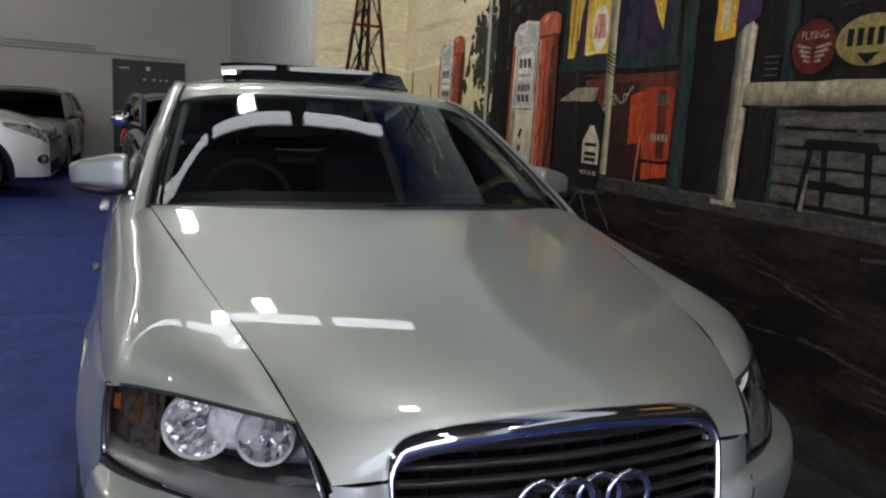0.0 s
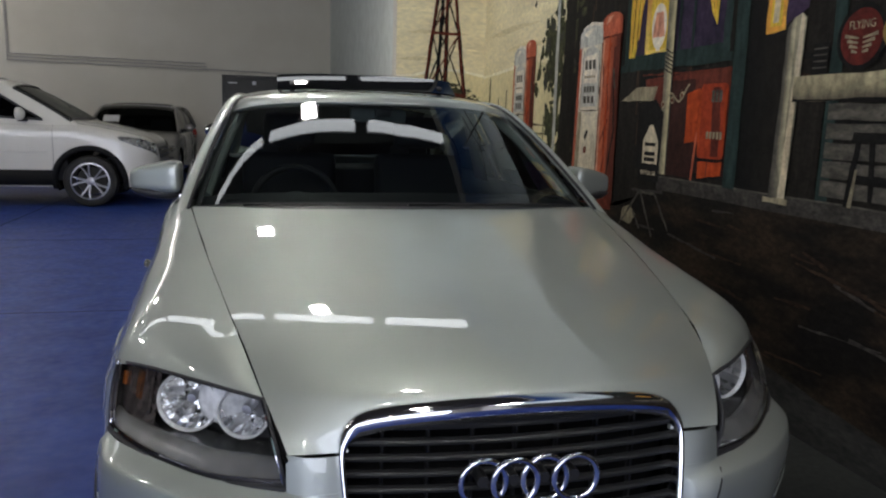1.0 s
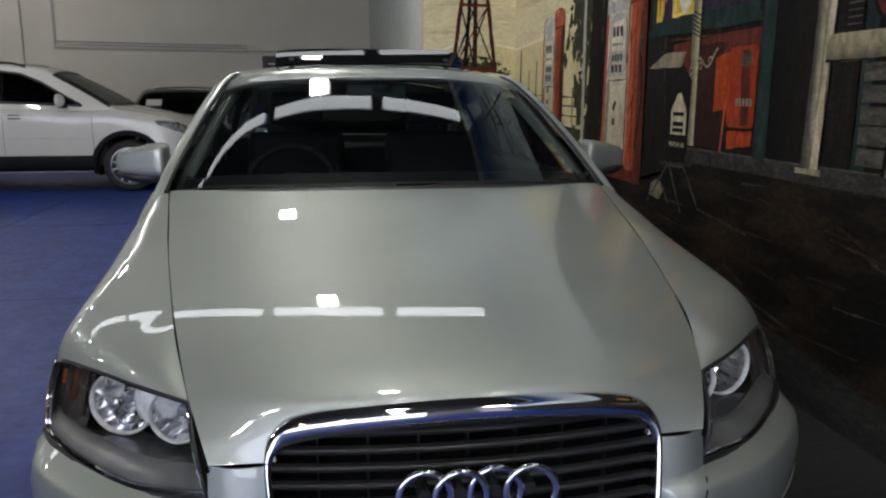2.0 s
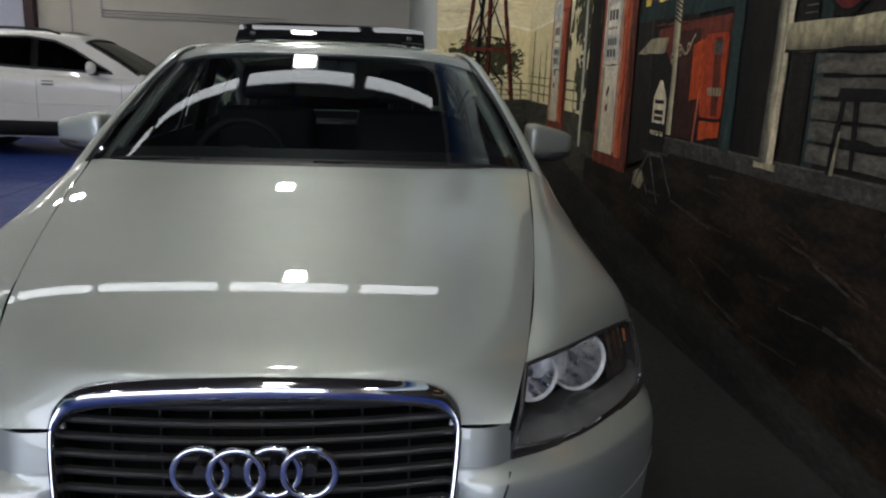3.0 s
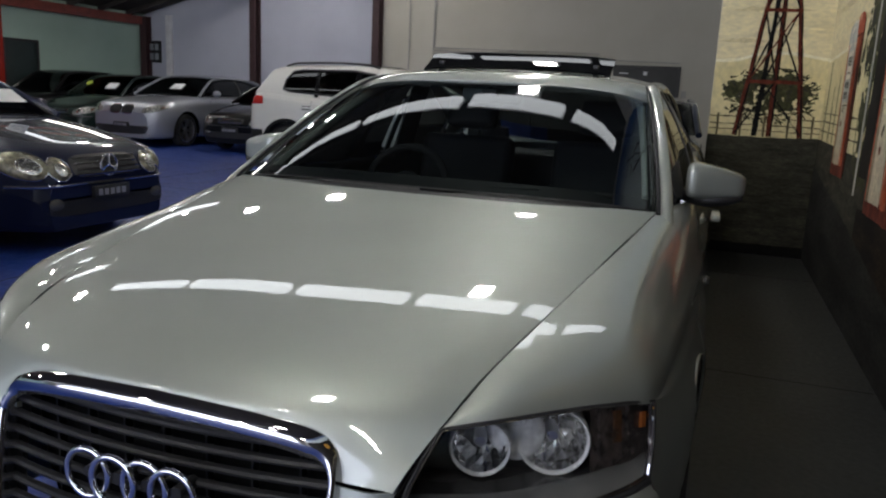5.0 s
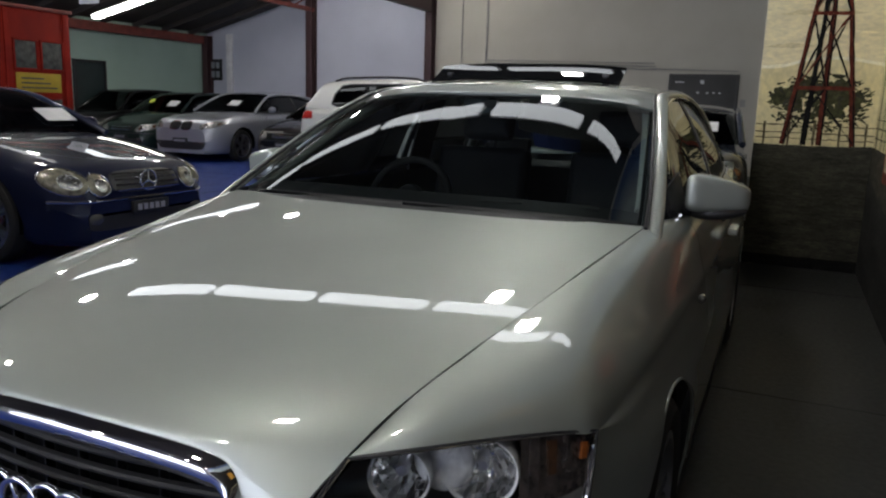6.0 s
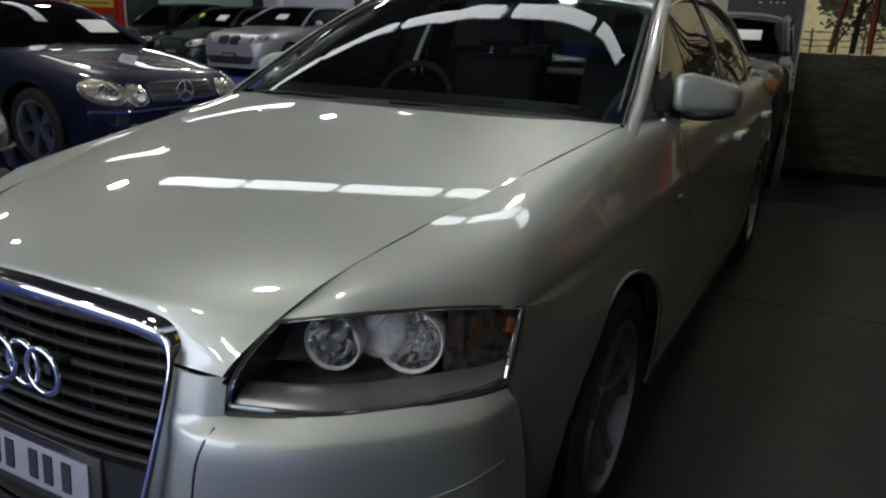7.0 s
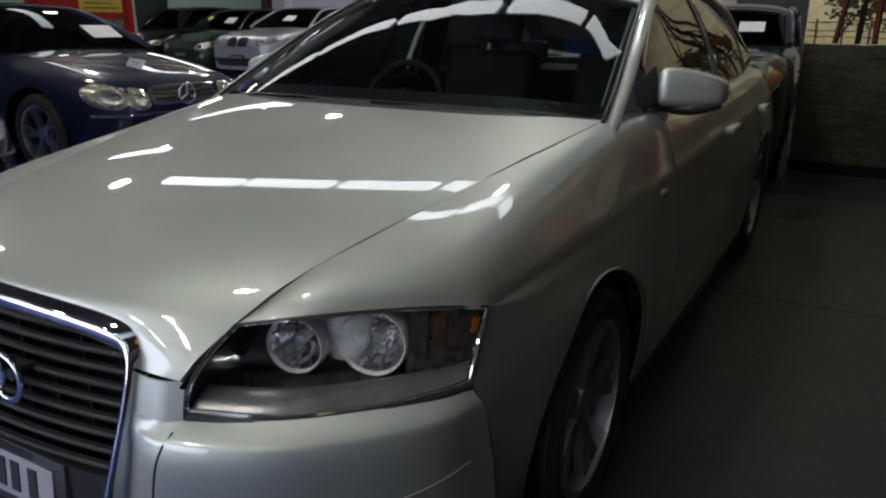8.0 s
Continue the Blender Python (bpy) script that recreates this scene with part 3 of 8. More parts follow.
def flank_rows(n_per=9):
    """Upper flank: one curve per station, shut line to crease to widest line."""
    n = (len(FLANK_A) - 1) * n_per + 1
    A, S, D = crom(FLANK_A, n), crom(FLANK_S, n), crom(FLANK_D, n)
    rows = []
    for i in range(n):
        k = i / n_per
        a, c, d = A[i], S[i], D[i]
        L = np.linalg.norm(c - a)
        out = (c - a) * (1, 1, 0)
        out = out / (np.linalg.norm(out) + 1e-9)
        p1 = a + L * 0.42 * (out + np.array((0, 0, -0.17 + 0.03 * min(1.0, k / 4.5))))
        f = min(1.0, max(0.0, (k - 3) / 3))
        f = f * f * (3 - 2 * f)
        lean = np.array((-0.04, 0.45, 0.89)) * (1 - f) + np.array((-0.50, 0.0, 0.87)) * f
        p2 = c + lean * L * (0.30 + 0.02 * min(k, 4) - 0.06 * f)
        upper = bez(a, p1, p2, c, 14)
        drop = c[2] - d[2]
        lower = bez(c, c + (0.10 * (d[0] - c[0]), 0, -0.42 * drop), d + (-0.30 * (d[0] - c[0]), 0, 0.38 * drop), d, 7)
        rows.append(np.vstack([upper, lower[1:]]))
    return rows, n_per


def lower_rows(n_per=9):
    """Below the widest line, from the lamp's outer edge backwards."""
    n = (len(FLANK_D) - 1) * n_per + 1
    D = crom(FLANK_D, n)
    rows = []
    front = crom([HO, (0.834, 0.450, 0.636), (0.858, 0.455, 0.575), (0.875, 0.473, 0.45), (0.870, 0.50, 0.2)], 17)
    for i in range(4 * n_per, n):
        d = D[i]
        flare = 0.038 * math.exp(-((d[1] - 1.0) / 0.42) ** 2)
        base = crom([d, d + (0.013 + flare, 0, -0.12), (d[0] + 0.010 + flare, d[1], 0.40), (d[0] - 0.02 + flare * 0.5, d[1], 0.2)], 17)
        k = (i - 4 * n_per) / n_per
        if k < 1.0:
            f = k * k * (3 - 2 * k)
            base = front * (1 - f) + base * f
        rows.append(base)
    return rows


GRILLE_HALF = [(0, 0.066, 0.798), (0.12, 0.068, 0.795), (0.24, 0.077, 0.786), (0.31, 0.088, 0.772), (0.345, 0.096, 0.748), (0.360, 0.088, 0.712), (0.358, 0.070, 0.64), (0.345, 0.045, 0.54), (0.318, 0.026, 0.42), (0.290, 0.022, 0.33), (0.255, 0.022, 0.285), (0.19, 0.014, 0.265), (0, 0.008, 0.258)]


def in_grille(p):
    """Whether a body point lies inside the grille opening."""
    h = crom(GRILLE_HALF, 61)
    if not 0.275 < p[2] < 0.742:
        return False
    k = h[8:]
    return abs(p[0]) < float(np.interp(-p[2], -k[:, 2], k[:, 0])) - 0.016


def sedan():
    car = empty("sedan_car")
    up, npr = flank_rows()
    lo = lower_rows()
    R, CY, CZ = 0.374, 1.020, 0.320
    RY = 3.863
    # panels by stations: wing, doors, quarter
    spans = [("front_wing", 0, 9), ("front_door", 9, 10.85), ("rear_door", 10.85, 12), ("rear_quarter", 12, 14)]
    for side in (1, -1):
        arches = {(side, CY): [], (side, RY): []}
        for nm, k0, k1 in spans:
            i0, i1 = round(k0 * npr), round(k1 * npr)
            ru = up[i0:i1 + 1]
            rl = lo[max(i0 - 4 * npr, 0):i1 - 4 * npr + 1]
            g = []
            for r in ru:
                g.append(np.array(r))
            a = np.array(g)
            a2 = np.array(rl)
            if nm != "rear_quarter":
                a[-1, :, 1] -= 0.0025
                a2[-1, :, 1] -= 0.0025
            if nm != "front_wing":
                a[0, :, 1] += 0.0025
                a2[0, :, 1] += 0.0025
            a2 = arch_cut(arch_cut(a2, CY, CZ, R), RY, CZ, R)
            verts1, f1 = grid_data(a)
            verts2, f2 = grid_data(a2)
            verts = np.vstack([verts1, verts2])
            faces = f1 + [tuple(i + len(verts1) for i in f) for f in f2]
            faces = [f for f in faces if not any(math.hypot(*(verts[list(f)].mean(0)[1:] - (cy, CZ))) < R for cy in (CY, RY))]
            verts = verts * (side, 1, 1)
            bm = bmesh.new()
            vs = [bm.verts.new(v) for v in verts]
            for f in faces:
                try:
                    bm.faces.new([vs[i] for i in f])
                except ValueError:
                    pass
            bmesh.ops.remove_doubles(bm, verts=bm.verts, dist=1e-4)
            for v in [v for v in bm.verts if not v.link_faces]:
                bm.verts.remove(v)
            # true the wheel-arch edge onto its circle
            bm.verts.index_update()
            rim = {}
            for e in [e for e in bm.edges if e.is_boundary]:
                for v in e.verts:
                    for cy in (CY, RY):
                        dy, dz = v.co.y - cy, v.co.z - CZ
                        dd = math.hypot(dy, dz)
                        if R - 0.06 < dd < R + 0.06 and v.co.z > 0.21 and all(math.hypot(w.co.y - cy, w.co.z - CZ) < R + 0.06 for w in e.verts):
                            v.co.y, v.co.z = cy + dy * R / dd, CZ + dz * R / dd
                            ang = math.atan2(dz, dy)
                            rim[v] = (cy, ang + 2 * math.pi if ang < -math.pi / 2 else ang)
            for cy in (CY, RY):
                ring = sorted((a, v.index, v) for v, (c, a) in rim.items() if c == cy)
                xs = np.array([v.co.x for _, _, v in ring])
                for _ in range(30):
                    if len(xs) > 4:
                        xs[1:-1] = (xs[:-2] + 2 * xs[1:-1] + xs[2:]) / 4
                for x, (a, _, v) in zip(xs, ring):
                    v.co.x = x
                    arches[(side, cy)].append((a, x))
            p = part(nm, bm, SILVER, car, angle=55)
            if nm.endswith("door"):
                yy = (2.62 if nm == "front_door" else 3.55)
                bm = bmesh.new()
                box_bm(bm, (side * 0.925 - 0.02, yy - 0.11, 0.845), (side * 0.925 + 0.02, yy + 0.11, 0.875), 0.012)
                part("door_handle", bm, SILVER, p)
        # arch lips and liners
        for cy in (CY, RY):
            arc = [(side * 0.915, cy + R * math.cos(t), CZ + R * math.sin(t)) for t in np.linspace(-0.3, math.pi + 0.3, 40)]
            inner = [(side * 0.60, y, z) for _, y, z in arc]
            mid = [(side * 0.885, cy + (R - 0.004) * math.cos(t), CZ + (R - 0.004) * math.sin(t)) for t in np.linspace(-0.3, math.pi + 0.3, 40)]
            sheet("arch_liner", [mid, inner], LINER, car, thick=0.004)
            edge_x = sorted(arches[(side, cy)])
            ang = np.linspace(edge_x[0][0] + 0.02, edge_x[-1][0] - 0.02, 48)
            xs_ = np.interp(ang, [a for a, _ in edge_x], [x for _, x in edge_x])
            for _ in range(25):
                xs_[1:-1] = (xs_[:-2] + 2 * xs_[1:-1] + xs_[2:]) / 4
            lip = np.array([(x - side * 0.004, cy + R * math.cos(t), CZ + R * math.sin(t)) for x, t in zip(xs_, ang)])
            sweep("arch_lip", lip, 0.0045, SILVER, car, sides=8)
        # sill
        sweep("sill", [(side * 0.86, 1.42, 0.215), (side * 0.865, 2.4, 0.21), (side * 0.86, 3.45, 0.22)], 0.04, BLACK_PLASTIC, car, sides=8)
        # wing repeater lamp
        bm = bmesh.new()
        bmesh.ops.create_uvsphere(bm, u_segments=12, v_segments=8, radius=1, matrix=Matrix.Translation((side * 0.905, 1.56, 0.79)) @ Matrix.Diagonal((0.012, 0.032, 0.014, 1)))
        part("side_repeater", bm, LAMP_GREY, car)

    # bonnet: rows of (centre y, centre z, edge x, edge y, edge z) from the rear forwards
    prof = [(1.318, 1.024, 0.738, 1.445, 1.008), (1.12, 0.999, 0.707, 1.25, 0.981), (0.92, 0.971, 0.673, 1.05, 0.956), (0.72, 0.942, 0.640, 0.85, 0.926), (0.52, 0.910, 0.602, 0.65, 0.895), (0.33, 0.876, 0.563, 0.46, 0.862), (0.18, 0.842, 0.527, 0.305, 0.824), (0.105, 0.812, 0.505, 0.222, 0.790), (0.086, 0.792, 0.490, 0.180, 0.765), (0.088, 0.755, 0.470, 0.130, 0.730), (0.092, 0.697, 0.455, 0.100, 0.697)]
    pr = crom(prof, 61)
    us = np.linspace(-1, 1, 49)
    rows = []
    for yc, zc, xe, ye, ze in pr:
        rows.append([(u * (xe - 0.0012), yc + (ye - yc) * abs(u) ** 2.4, zc + (ze - zc) * (0.75 * u * u + 0.25 * u ** 6)) for u in us])
    hood = sheet("bonnet", rows, SILVER, car, thick=0.012, angle=50, keep=lambda p: p[1] > 0.14 or not in_grille(p))
    # dark seal under the shut lines
    for s in (1, -1):
        edge = [(s * (xe + 0.001), ye, ze - 0.013) for yc, zc, xe, ye, ze in pr]
        sweep("shut_line_seal", edge, 0.004, LINER, car, sides=6)

    # bumper skin, whole width
    brow = [
        (0.626, [(0, 0.10), (0.30, 0.078), (0.40, 0.072), (0.457, 0.097), (0.60, 0.176), (0.715, 0.284), (0.797, 0.380), (0.838, 0.446)]),
        (0.618, [(0, 0.10), (0.30, 0.077), (0.40, 0.070), (0.46, 0.087), (0.603, 0.160), (0.723, 0.266), (0.804, 0.362), (0.843, 0.446)]),
        (0.606, [(0, 0.10), (0.30, 0.075), (0.40, 0.064), (0.462, 0.071), (0.609, 0.139), (0.735, 0.247), (0.818, 0.350), (0.853, 0.449)]),
        (0.592, [(0, 0.10), (0.30, 0.076), (0.395, 0.056), (0.465, 0.061), (0.613, 0.128), (0.741, 0.237), (0.826, 0.345), (0.858, 0.452)]),
        (0.55, [(0, 0.10), (0.30, 0.080), (0.39, 0.049), (0.467, 0.056), (0.615, 0.123), (0.745, 0.232), (0.831, 0.342), (0.866, 0.456)]),
        (0.46, [(0, 0.09), (0.28, 0.070), (0.38, 0.050), (0.467, 0.066), (0.612, 0.134), (0.741, 0.243), (0.831, 0.349), (0.875, 0.472)]),
        (0.36, [(0, 0.08), (0.26, 0.060), (0.37, 0.060), (0.466, 0.084), (0.607, 0.152), (0.735, 0.261), (0.828, 0.363), (0.877, 0.484)]),
        (0.26, [(0, 0.06), (0.24, 0.060), (0.36, 0.072), (0.464, 0.100), (0.602, 0.168), (0.729, 0.275), (0.824, 0.378), (0.875, 0.492)]),
        (0.19, [(0, 0.09), (0.24, 0.095), (0.36, 0.10), (0.465, 0.12), (0.60, 0.19), (0.73, 0.29), (0.822, 0.392), (0.868, 0.50)])]
    ctl = np.array([[(x, y, z) for x, y in pts] for z, pts in brow])
    half = np.array([crom(r, 40) for r in ctl])
    half = np.array([crom(half[:, j], 30) for j in range(40)]).transpose(1, 0, 2)

    def skin_y(x, z):
        ys = [float(np.interp(x, q[:, 0], q[:, 1])) for q in half[::-1]]
        return float(np.interp(z, half[::-1, 20, 2], ys))
    full = np.concatenate([half[:, :0:-1] * (-1, 1, 1), half], 1)
    sheet("front_bumper", full, SILVER, car, thick=0.006, angle=60, keep=lambda p: not in_grille(p))
    for s in (1, -1):
        st = [[(s * x, y, z) for x, y in ((0.356, 0.074 - dy), (0.38, 0.071 - dy), (0.42, 0.074 - dy), (0.457, 0.094 - dy))] for z, dy in ((0.694, -0.015), (0.66, -0.007), (0.618, 0.0))]
        seam = []
        for k in range(18):
            z = 0.612 - 0.36 * k / 17
            x = 0.392 + 0.062 * (1 - k / 17) ** 2.2
            seam.append((s * x, skin_y(x, z) - 0.0005, z))
        sweep("panel_gap", seam, 0.0022, BLACK_PLASTIC, car, "thin dark joint", sides=6)
        joint = crom([(0.8335, 0.449, 0.632), (0.858, 0.4535, 0.575), (0.8752, 0.4715, 0.45), (0.8705, 0.4985, 0.21)], 24) * (s, 1, 1)
        sweep("wing_joint", joint, 0.0022, BLACK_PLASTIC, car, "thin dark joint", sides=6)
        crease = []
        for v in np.linspace(0, 1, 16):
            x, z = 0.70 + 0.155 * v, 0.455 + 0.045 * v * v
            crease.append((s * x, skin_y(x, z) + 0.0005, z))
        sweep("bumper_crease", crease, 0.0025, SILVER, car, sides=6)
        sheet("bumper_nose_strip", np.array([crom(r, 10) for r in st]), SILVER, car, thick=0.006)
    return car, hood


def headlamp(car, s):
    """Clear-cover lamp with two bowls, amber corner and grey lower bezel."""
    T, B = crom(LAMP_TOP, 25), crom(LAMP_BOT, 25)
    inner = np.array((-0.25, 0.93, 0.05))

    def surf(v, deep=0.0, bulge=0.012):
        out = []
        for i in range(25):
            p = B[i] + (T[i] - B[i]) * v
            e = (1 - i / 24) ** 3
            p = p + np.array((0.25 - 0.33 * e, -0.9, 0.15 - 0.10 * e)) * bulge * (1 + 2.4 * e) * math.sin(math.pi * v) + inner * deep
            out.append(p * (s, 1, 1))
        return out
    lamp = empty("headlight")
    lamp.parent = car
    rim = [surf(v) for v in np.linspace(0, 1, 9)]
    cover = sheet("lens_cover", rim, LAMP_GLASS, lamp)
    cover.visible_shadow = False
    # housing: back and walls
    back = [surf(v, 0.20 - 0.03 * v, 0) for v in np.linspace(0, 1, 5)]
    sheet("housing", [surf(0, 0.004, 0)] + back + [surf(1, 0.004, 0)], LAMP_DARK, lamp)
    for i in (0, 24):
        pts = [[rim[k][i] for k in range(9)], [surf(k / 8, 0.20 - 0.03 * k / 8, 0)[i] for k in range(9)]]
        sheet("housing_end", pts, LAMP_DARK, lamp)
    # lower bezel: a grey ledge rolling down behind
    bz = [surf(v, d, 0) for v, d in ((0.015, 0.008), (0.07, 0.010), (0.16, 0.018), (0.215, 0.028), (0.225, 0.038), (0.18, 0.052), (0.13, 0.060))]
    sheet("lower_bezel", bz, LAMP_GREY, lamp, "grey satin trim strip")
    sheet("black_tray", [surf(v, d, 0) for v, d in ((0.15, 0.060), (0.09, 0.10), (0.06, 0.16))], LAMP_DARK, lamp)
    # gasket line round the cover
    loop = surf(0) + [surf(k / 8)[24] for k in range(1, 8)] + surf(1)[::-1] + [surf(k / 8)[0] for k in range(7, 0, -1)]
    sweep("gasket", loop, 0.004, BLACK_PLASTIC, lamp, sides=6, closed=True)
    sweep("gasket", [np.array(q) + (0, -0.002, -0.003) for q in surf(0)], 0.0075, BLACK_PLASTIC, lamp, sides=8)
    inner_loop = [np.array(q) * 0.985 + np.mean(np.array(loop), 0) * 0.015 + np.array((0, -0.002, 0)) for q in loop]
    sweep("chrome_rim", inner_loop, 0.0028, CHROME, lamp, sides=6, closed=True)
    sweep("chrome_edge", [np.array(p) + (0, 0.004, 0.007) for p in surf(0)], 0.0045, CHROME, lamp, sides=6)
    sweep("chrome_edge", [np.array(surf(k / 8)[24]) + (-s * 0.008, 0.0, 0.0) for k in range(9)], 0.004, CHROME, lamp, sides=6)
    for (x, y, z), r in (((0.652, 0.402, 0.708), 0.066), ((0.533, 0.322, 0.706), 0.0545)):
        m = Matrix.Translation((s * x, y, z)) @ Matrix.Rotation(radians(90), 4, "X") @ Matrix.Rotation(radians(s * 16), 4, "Y")
        rf = random.Random(7)
        bowl = []
        for q, h in ((0.95, 0.020), (0.88, -0.004), (0.72, -0.028), (0.52, -0.046), (0.28, -0.056), (0.02, -0.060)):
            bowl.append([m @ Vector((r * q * math.cos(a), r * q * math.sin(a), h + (rf.uniform(-0.008, 0.008) if 0.1 < q < 0.9 else 0.0))) for a in np.linspace(0, 2 * math.pi, 18, endpoint=False)])
        v, f = grid_data([[tuple(p) for p in row] for row in bowl], close=True)
        mesh_ob("reflector_bowl", v, f, REFLECTOR, lamp, "faceted bright reflector", smooth=False)
        lathe("bowl_ring", [(r * 0.94, 0.020), (r * 0.965, 0.029), (r * 1.0, 0.031), (r * 1.04, 0.026), (r * 1.05, 0.0), (r * 1.0, -0.05)], LAMP_RING, lamp, m, "pale satin ring", sides=32)
        lathe("bulb_shield", [(0.0, 0.004), (0.010, 0.003), (0.013, -0.006), (0.011, -0.05)], DULL_METAL, lamp, m, sides=14)
    # ribbed link between the bowls
    m = Matrix.Translation((s * 0.594, 0.378, 0.708)) @ Matrix.Rotation(radians(90), 4, "X") @ Matrix.Rotation(radians(s * 36), 4, "Y")
    lathe("bowl_link", [(0.0, 0.022), (0.022, 0.024), (0.040, 0.019), (0.051, 0.004), (0.054, -0.03), (0.050, -0.06)], LAMP_RING, lamp, m, sides=28)
    # smoked corner with the amber lamp in it
    am = [[np.array(surf(v, 0.045 - 0.012 * math.sin(math.pi * (i - 14) / 10), 0)[i]) for i in range(14, 25)] for v in np.linspace(0.20, 0.99, 8)]
    sheet("corner_reflector", am, SMOKED, lamp, "smoked brown ribbed corner")
    for i0, i1, v0, v1, ma, nm in ((22, 23, 0.60, 0.80, GLOW_AMBER, "indicator"), (17, 18, 0.50, 0.86, DIM_AMBER, "indicator"), (19, 20, 0.55, 0.90, SMOKED, "corner_rib"), (15, 16, 0.35, 0.90, SMOKED, "corner_rib")):
        am = [[np.array(surf(v, 0.026, 0)[i]) for i in range(i0, i1 + 1)] for v in np.linspace(v0, v1, 4)]
        sheet(nm, am, ma, lamp, "amber indicator" if nm == "indicator" else "", thick=0.006)
    tagged(lamp, "clear twin-bowl headlight with amber corner")
    return lamp


def grille(car):
    """Deep single frame with chrome surround, slats, rings and plate."""
    g = empty("grille")
    g.parent = car
    half = GRILLE_HALF
    h = crom(half, 61)
    loop = np.vstack([h, (h[1:-1] * (-1, 1, 1))[::-1]])
    n = len(loop)
    c = np.array((0, 0.06, 0.53))
    rows = []
    for i in range(n):
        p = loop[i]
        d = loop[(i + 1) % n] - loop[i - 1]
        d /= np.linalg.norm(d)
        inw = np.array((-p[0], 0, c[2] - p[2]))
        nrm = np.cross(d, (0, 1, 0))
        nrm = nrm / (np.linalg.norm(nrm) + 1e-9)
        if np.dot(nrm, inw) < 0:
            nrm = -nrm
        top = max(0.0, min(1.0, (p[2] - 0.70) / 0.07))
        w = 0.016 + 0.027 * top * top * (3 - 2 * top)
        f = np.array((0, -1.0, 0))
        rows.append([p - f * 0.03, p + f * 0.004, p + f * 0.012 + nrm * w * 0.18, p + f * 0.013 + nrm * w * 0.55, p + f * 0.006 + nrm * w * 0.85, p - f * 0.006 + nrm * w, p - f * 0.05 + nrm * (w + 0.004)])
    rows.append(rows[0])
    sheet("chrome_surround", rows, CHROME, g, "polished chrome surround", angle=70)
    # black backing
    back = [[(u * (0.36 if z > 0.6 else 0.36 - (0.6 - z) * 0.3), 0.135 + 0.3 * u * u * 0.13, z) for u in np.linspace(-1, 1, 13)] for z in np.linspace(0.27, 0.775, 8)]
    sheet("backing", back, LINER, g, thick=0.004)

    def inner_half(z):
        k = h[4:]
        return float(np.interp(-z, -k[:, 2], k[:, 0])) - 0.012
    for i, z in enumerate(np.arange(0.742, 0.50, -0.0295)):
        w = inner_half(z)
        base = 0.084 - (0.75 - z) * 0.22
        xs = np.linspace(-w, w, 17)
        sec = [(0.004, -0.0075), (-0.004, -0.0065), (-0.0065, -0.001), (-0.003, 0.0035), (0.006, 0.006), (0.009, 0.001)]
        rws = [[(x, base + 0.28 * x * x + a, z + b) for a, b in sec] for x in xs]
        v, f = grid_data(rws, close=True)
        mesh_ob("slat", v, f, GRILLE_BLACK, g, angle=35)
    for x in (-0.27, -0.18, -0.09, 0.0, 0.09, 0.18, 0.27):
        box("rib", (x - 0.002, 0.105 + 0.28 * x * x, 0.49), (x + 0.002, 0.125 + 0.28 * x * x, 0.755), GRILLE_BLACK, g)
    for z in (0.36, 0.33, 0.30):
        w = inner_half(z) - 0.01
        rws = [[(x, 0.045 + 0.2 * x * x + a, z + b) for a, b in ((0, -0.006), (-0.008, 0), (0, 0.006), (0.03, 0.01), (0.03, 0.0))] for x in np.linspace(-w, w, 13)]
        v, f = grid_data(rws, close=True)
        mesh_ob("slat", v, f, GRILLE_BLACK, g, angle=35)
    # plain panel behind the plate
    pan = [[(x, 0.036 + 0.25 * x * x, z) for x in np.linspace(-w, w, 13)] for z, w in ((0.375, 0.29), (0.385, 0.295), (0.485, 0.325), (0.495, 0.325))]
    sheet("plate_panel", pan, GRILLE_BLACK, g, thick=0.02)
    # four rings
    for k in range(4):
        x = (k - 1.5) * 0.0615
        ring = [(x + 0.0445 * math.cos(a), 0.016 + 0.2 * x * x - 0.006 * (1 if k % 2 else 0), 0.652 + 0.0445 * math.sin(a)) for a in np.linspace(0, 2 * math.pi, 40, endpoint=False)]
        sweep("badge_ring", ring, 0.0065, CHROME, g, "chrome ring", sides=10, up=(0, 1, 0), flat=0.8, closed=True)
        sweep("badge_mount", [(x, 0.02, 0.652), (x, 0.07, 0.652)], 0.012, GRILLE_BLACK, g, sides=8)
    tagged(g, "tall black slatted grille in a chrome frame")
    # number plate with plain bars
    pl = empty("number_plate")
    pl.parent = car
    m = Matrix.Translation((0.0, 0.022, 0.432)) @ Matrix.Rotation(radians(-4), 4, "X")
    box("plate_holder", (-0.212, -0.006, -0.066), (0.212, 0.012, 0.066), BLACK_PLASTIC, pl, m=m)
    box("plate", (-0.182, -0.010, -0.046), (0.182, -0.0065, 0.046), PLATE_WHITE, pl, m=m)
    for k, x in enumerate((-0.145, -0.10, -0.055, 0.02, 0.065, 0.12)):
        box("plate_bar", (x - 0.013, -0.0125, -0.03), (x + 0.013, -0.0105, 0.032), PLATE_INK, pl, bevel=0.0, m=m)
    tagged(pl, "white number plate with dark bars in a black holder")
    return g


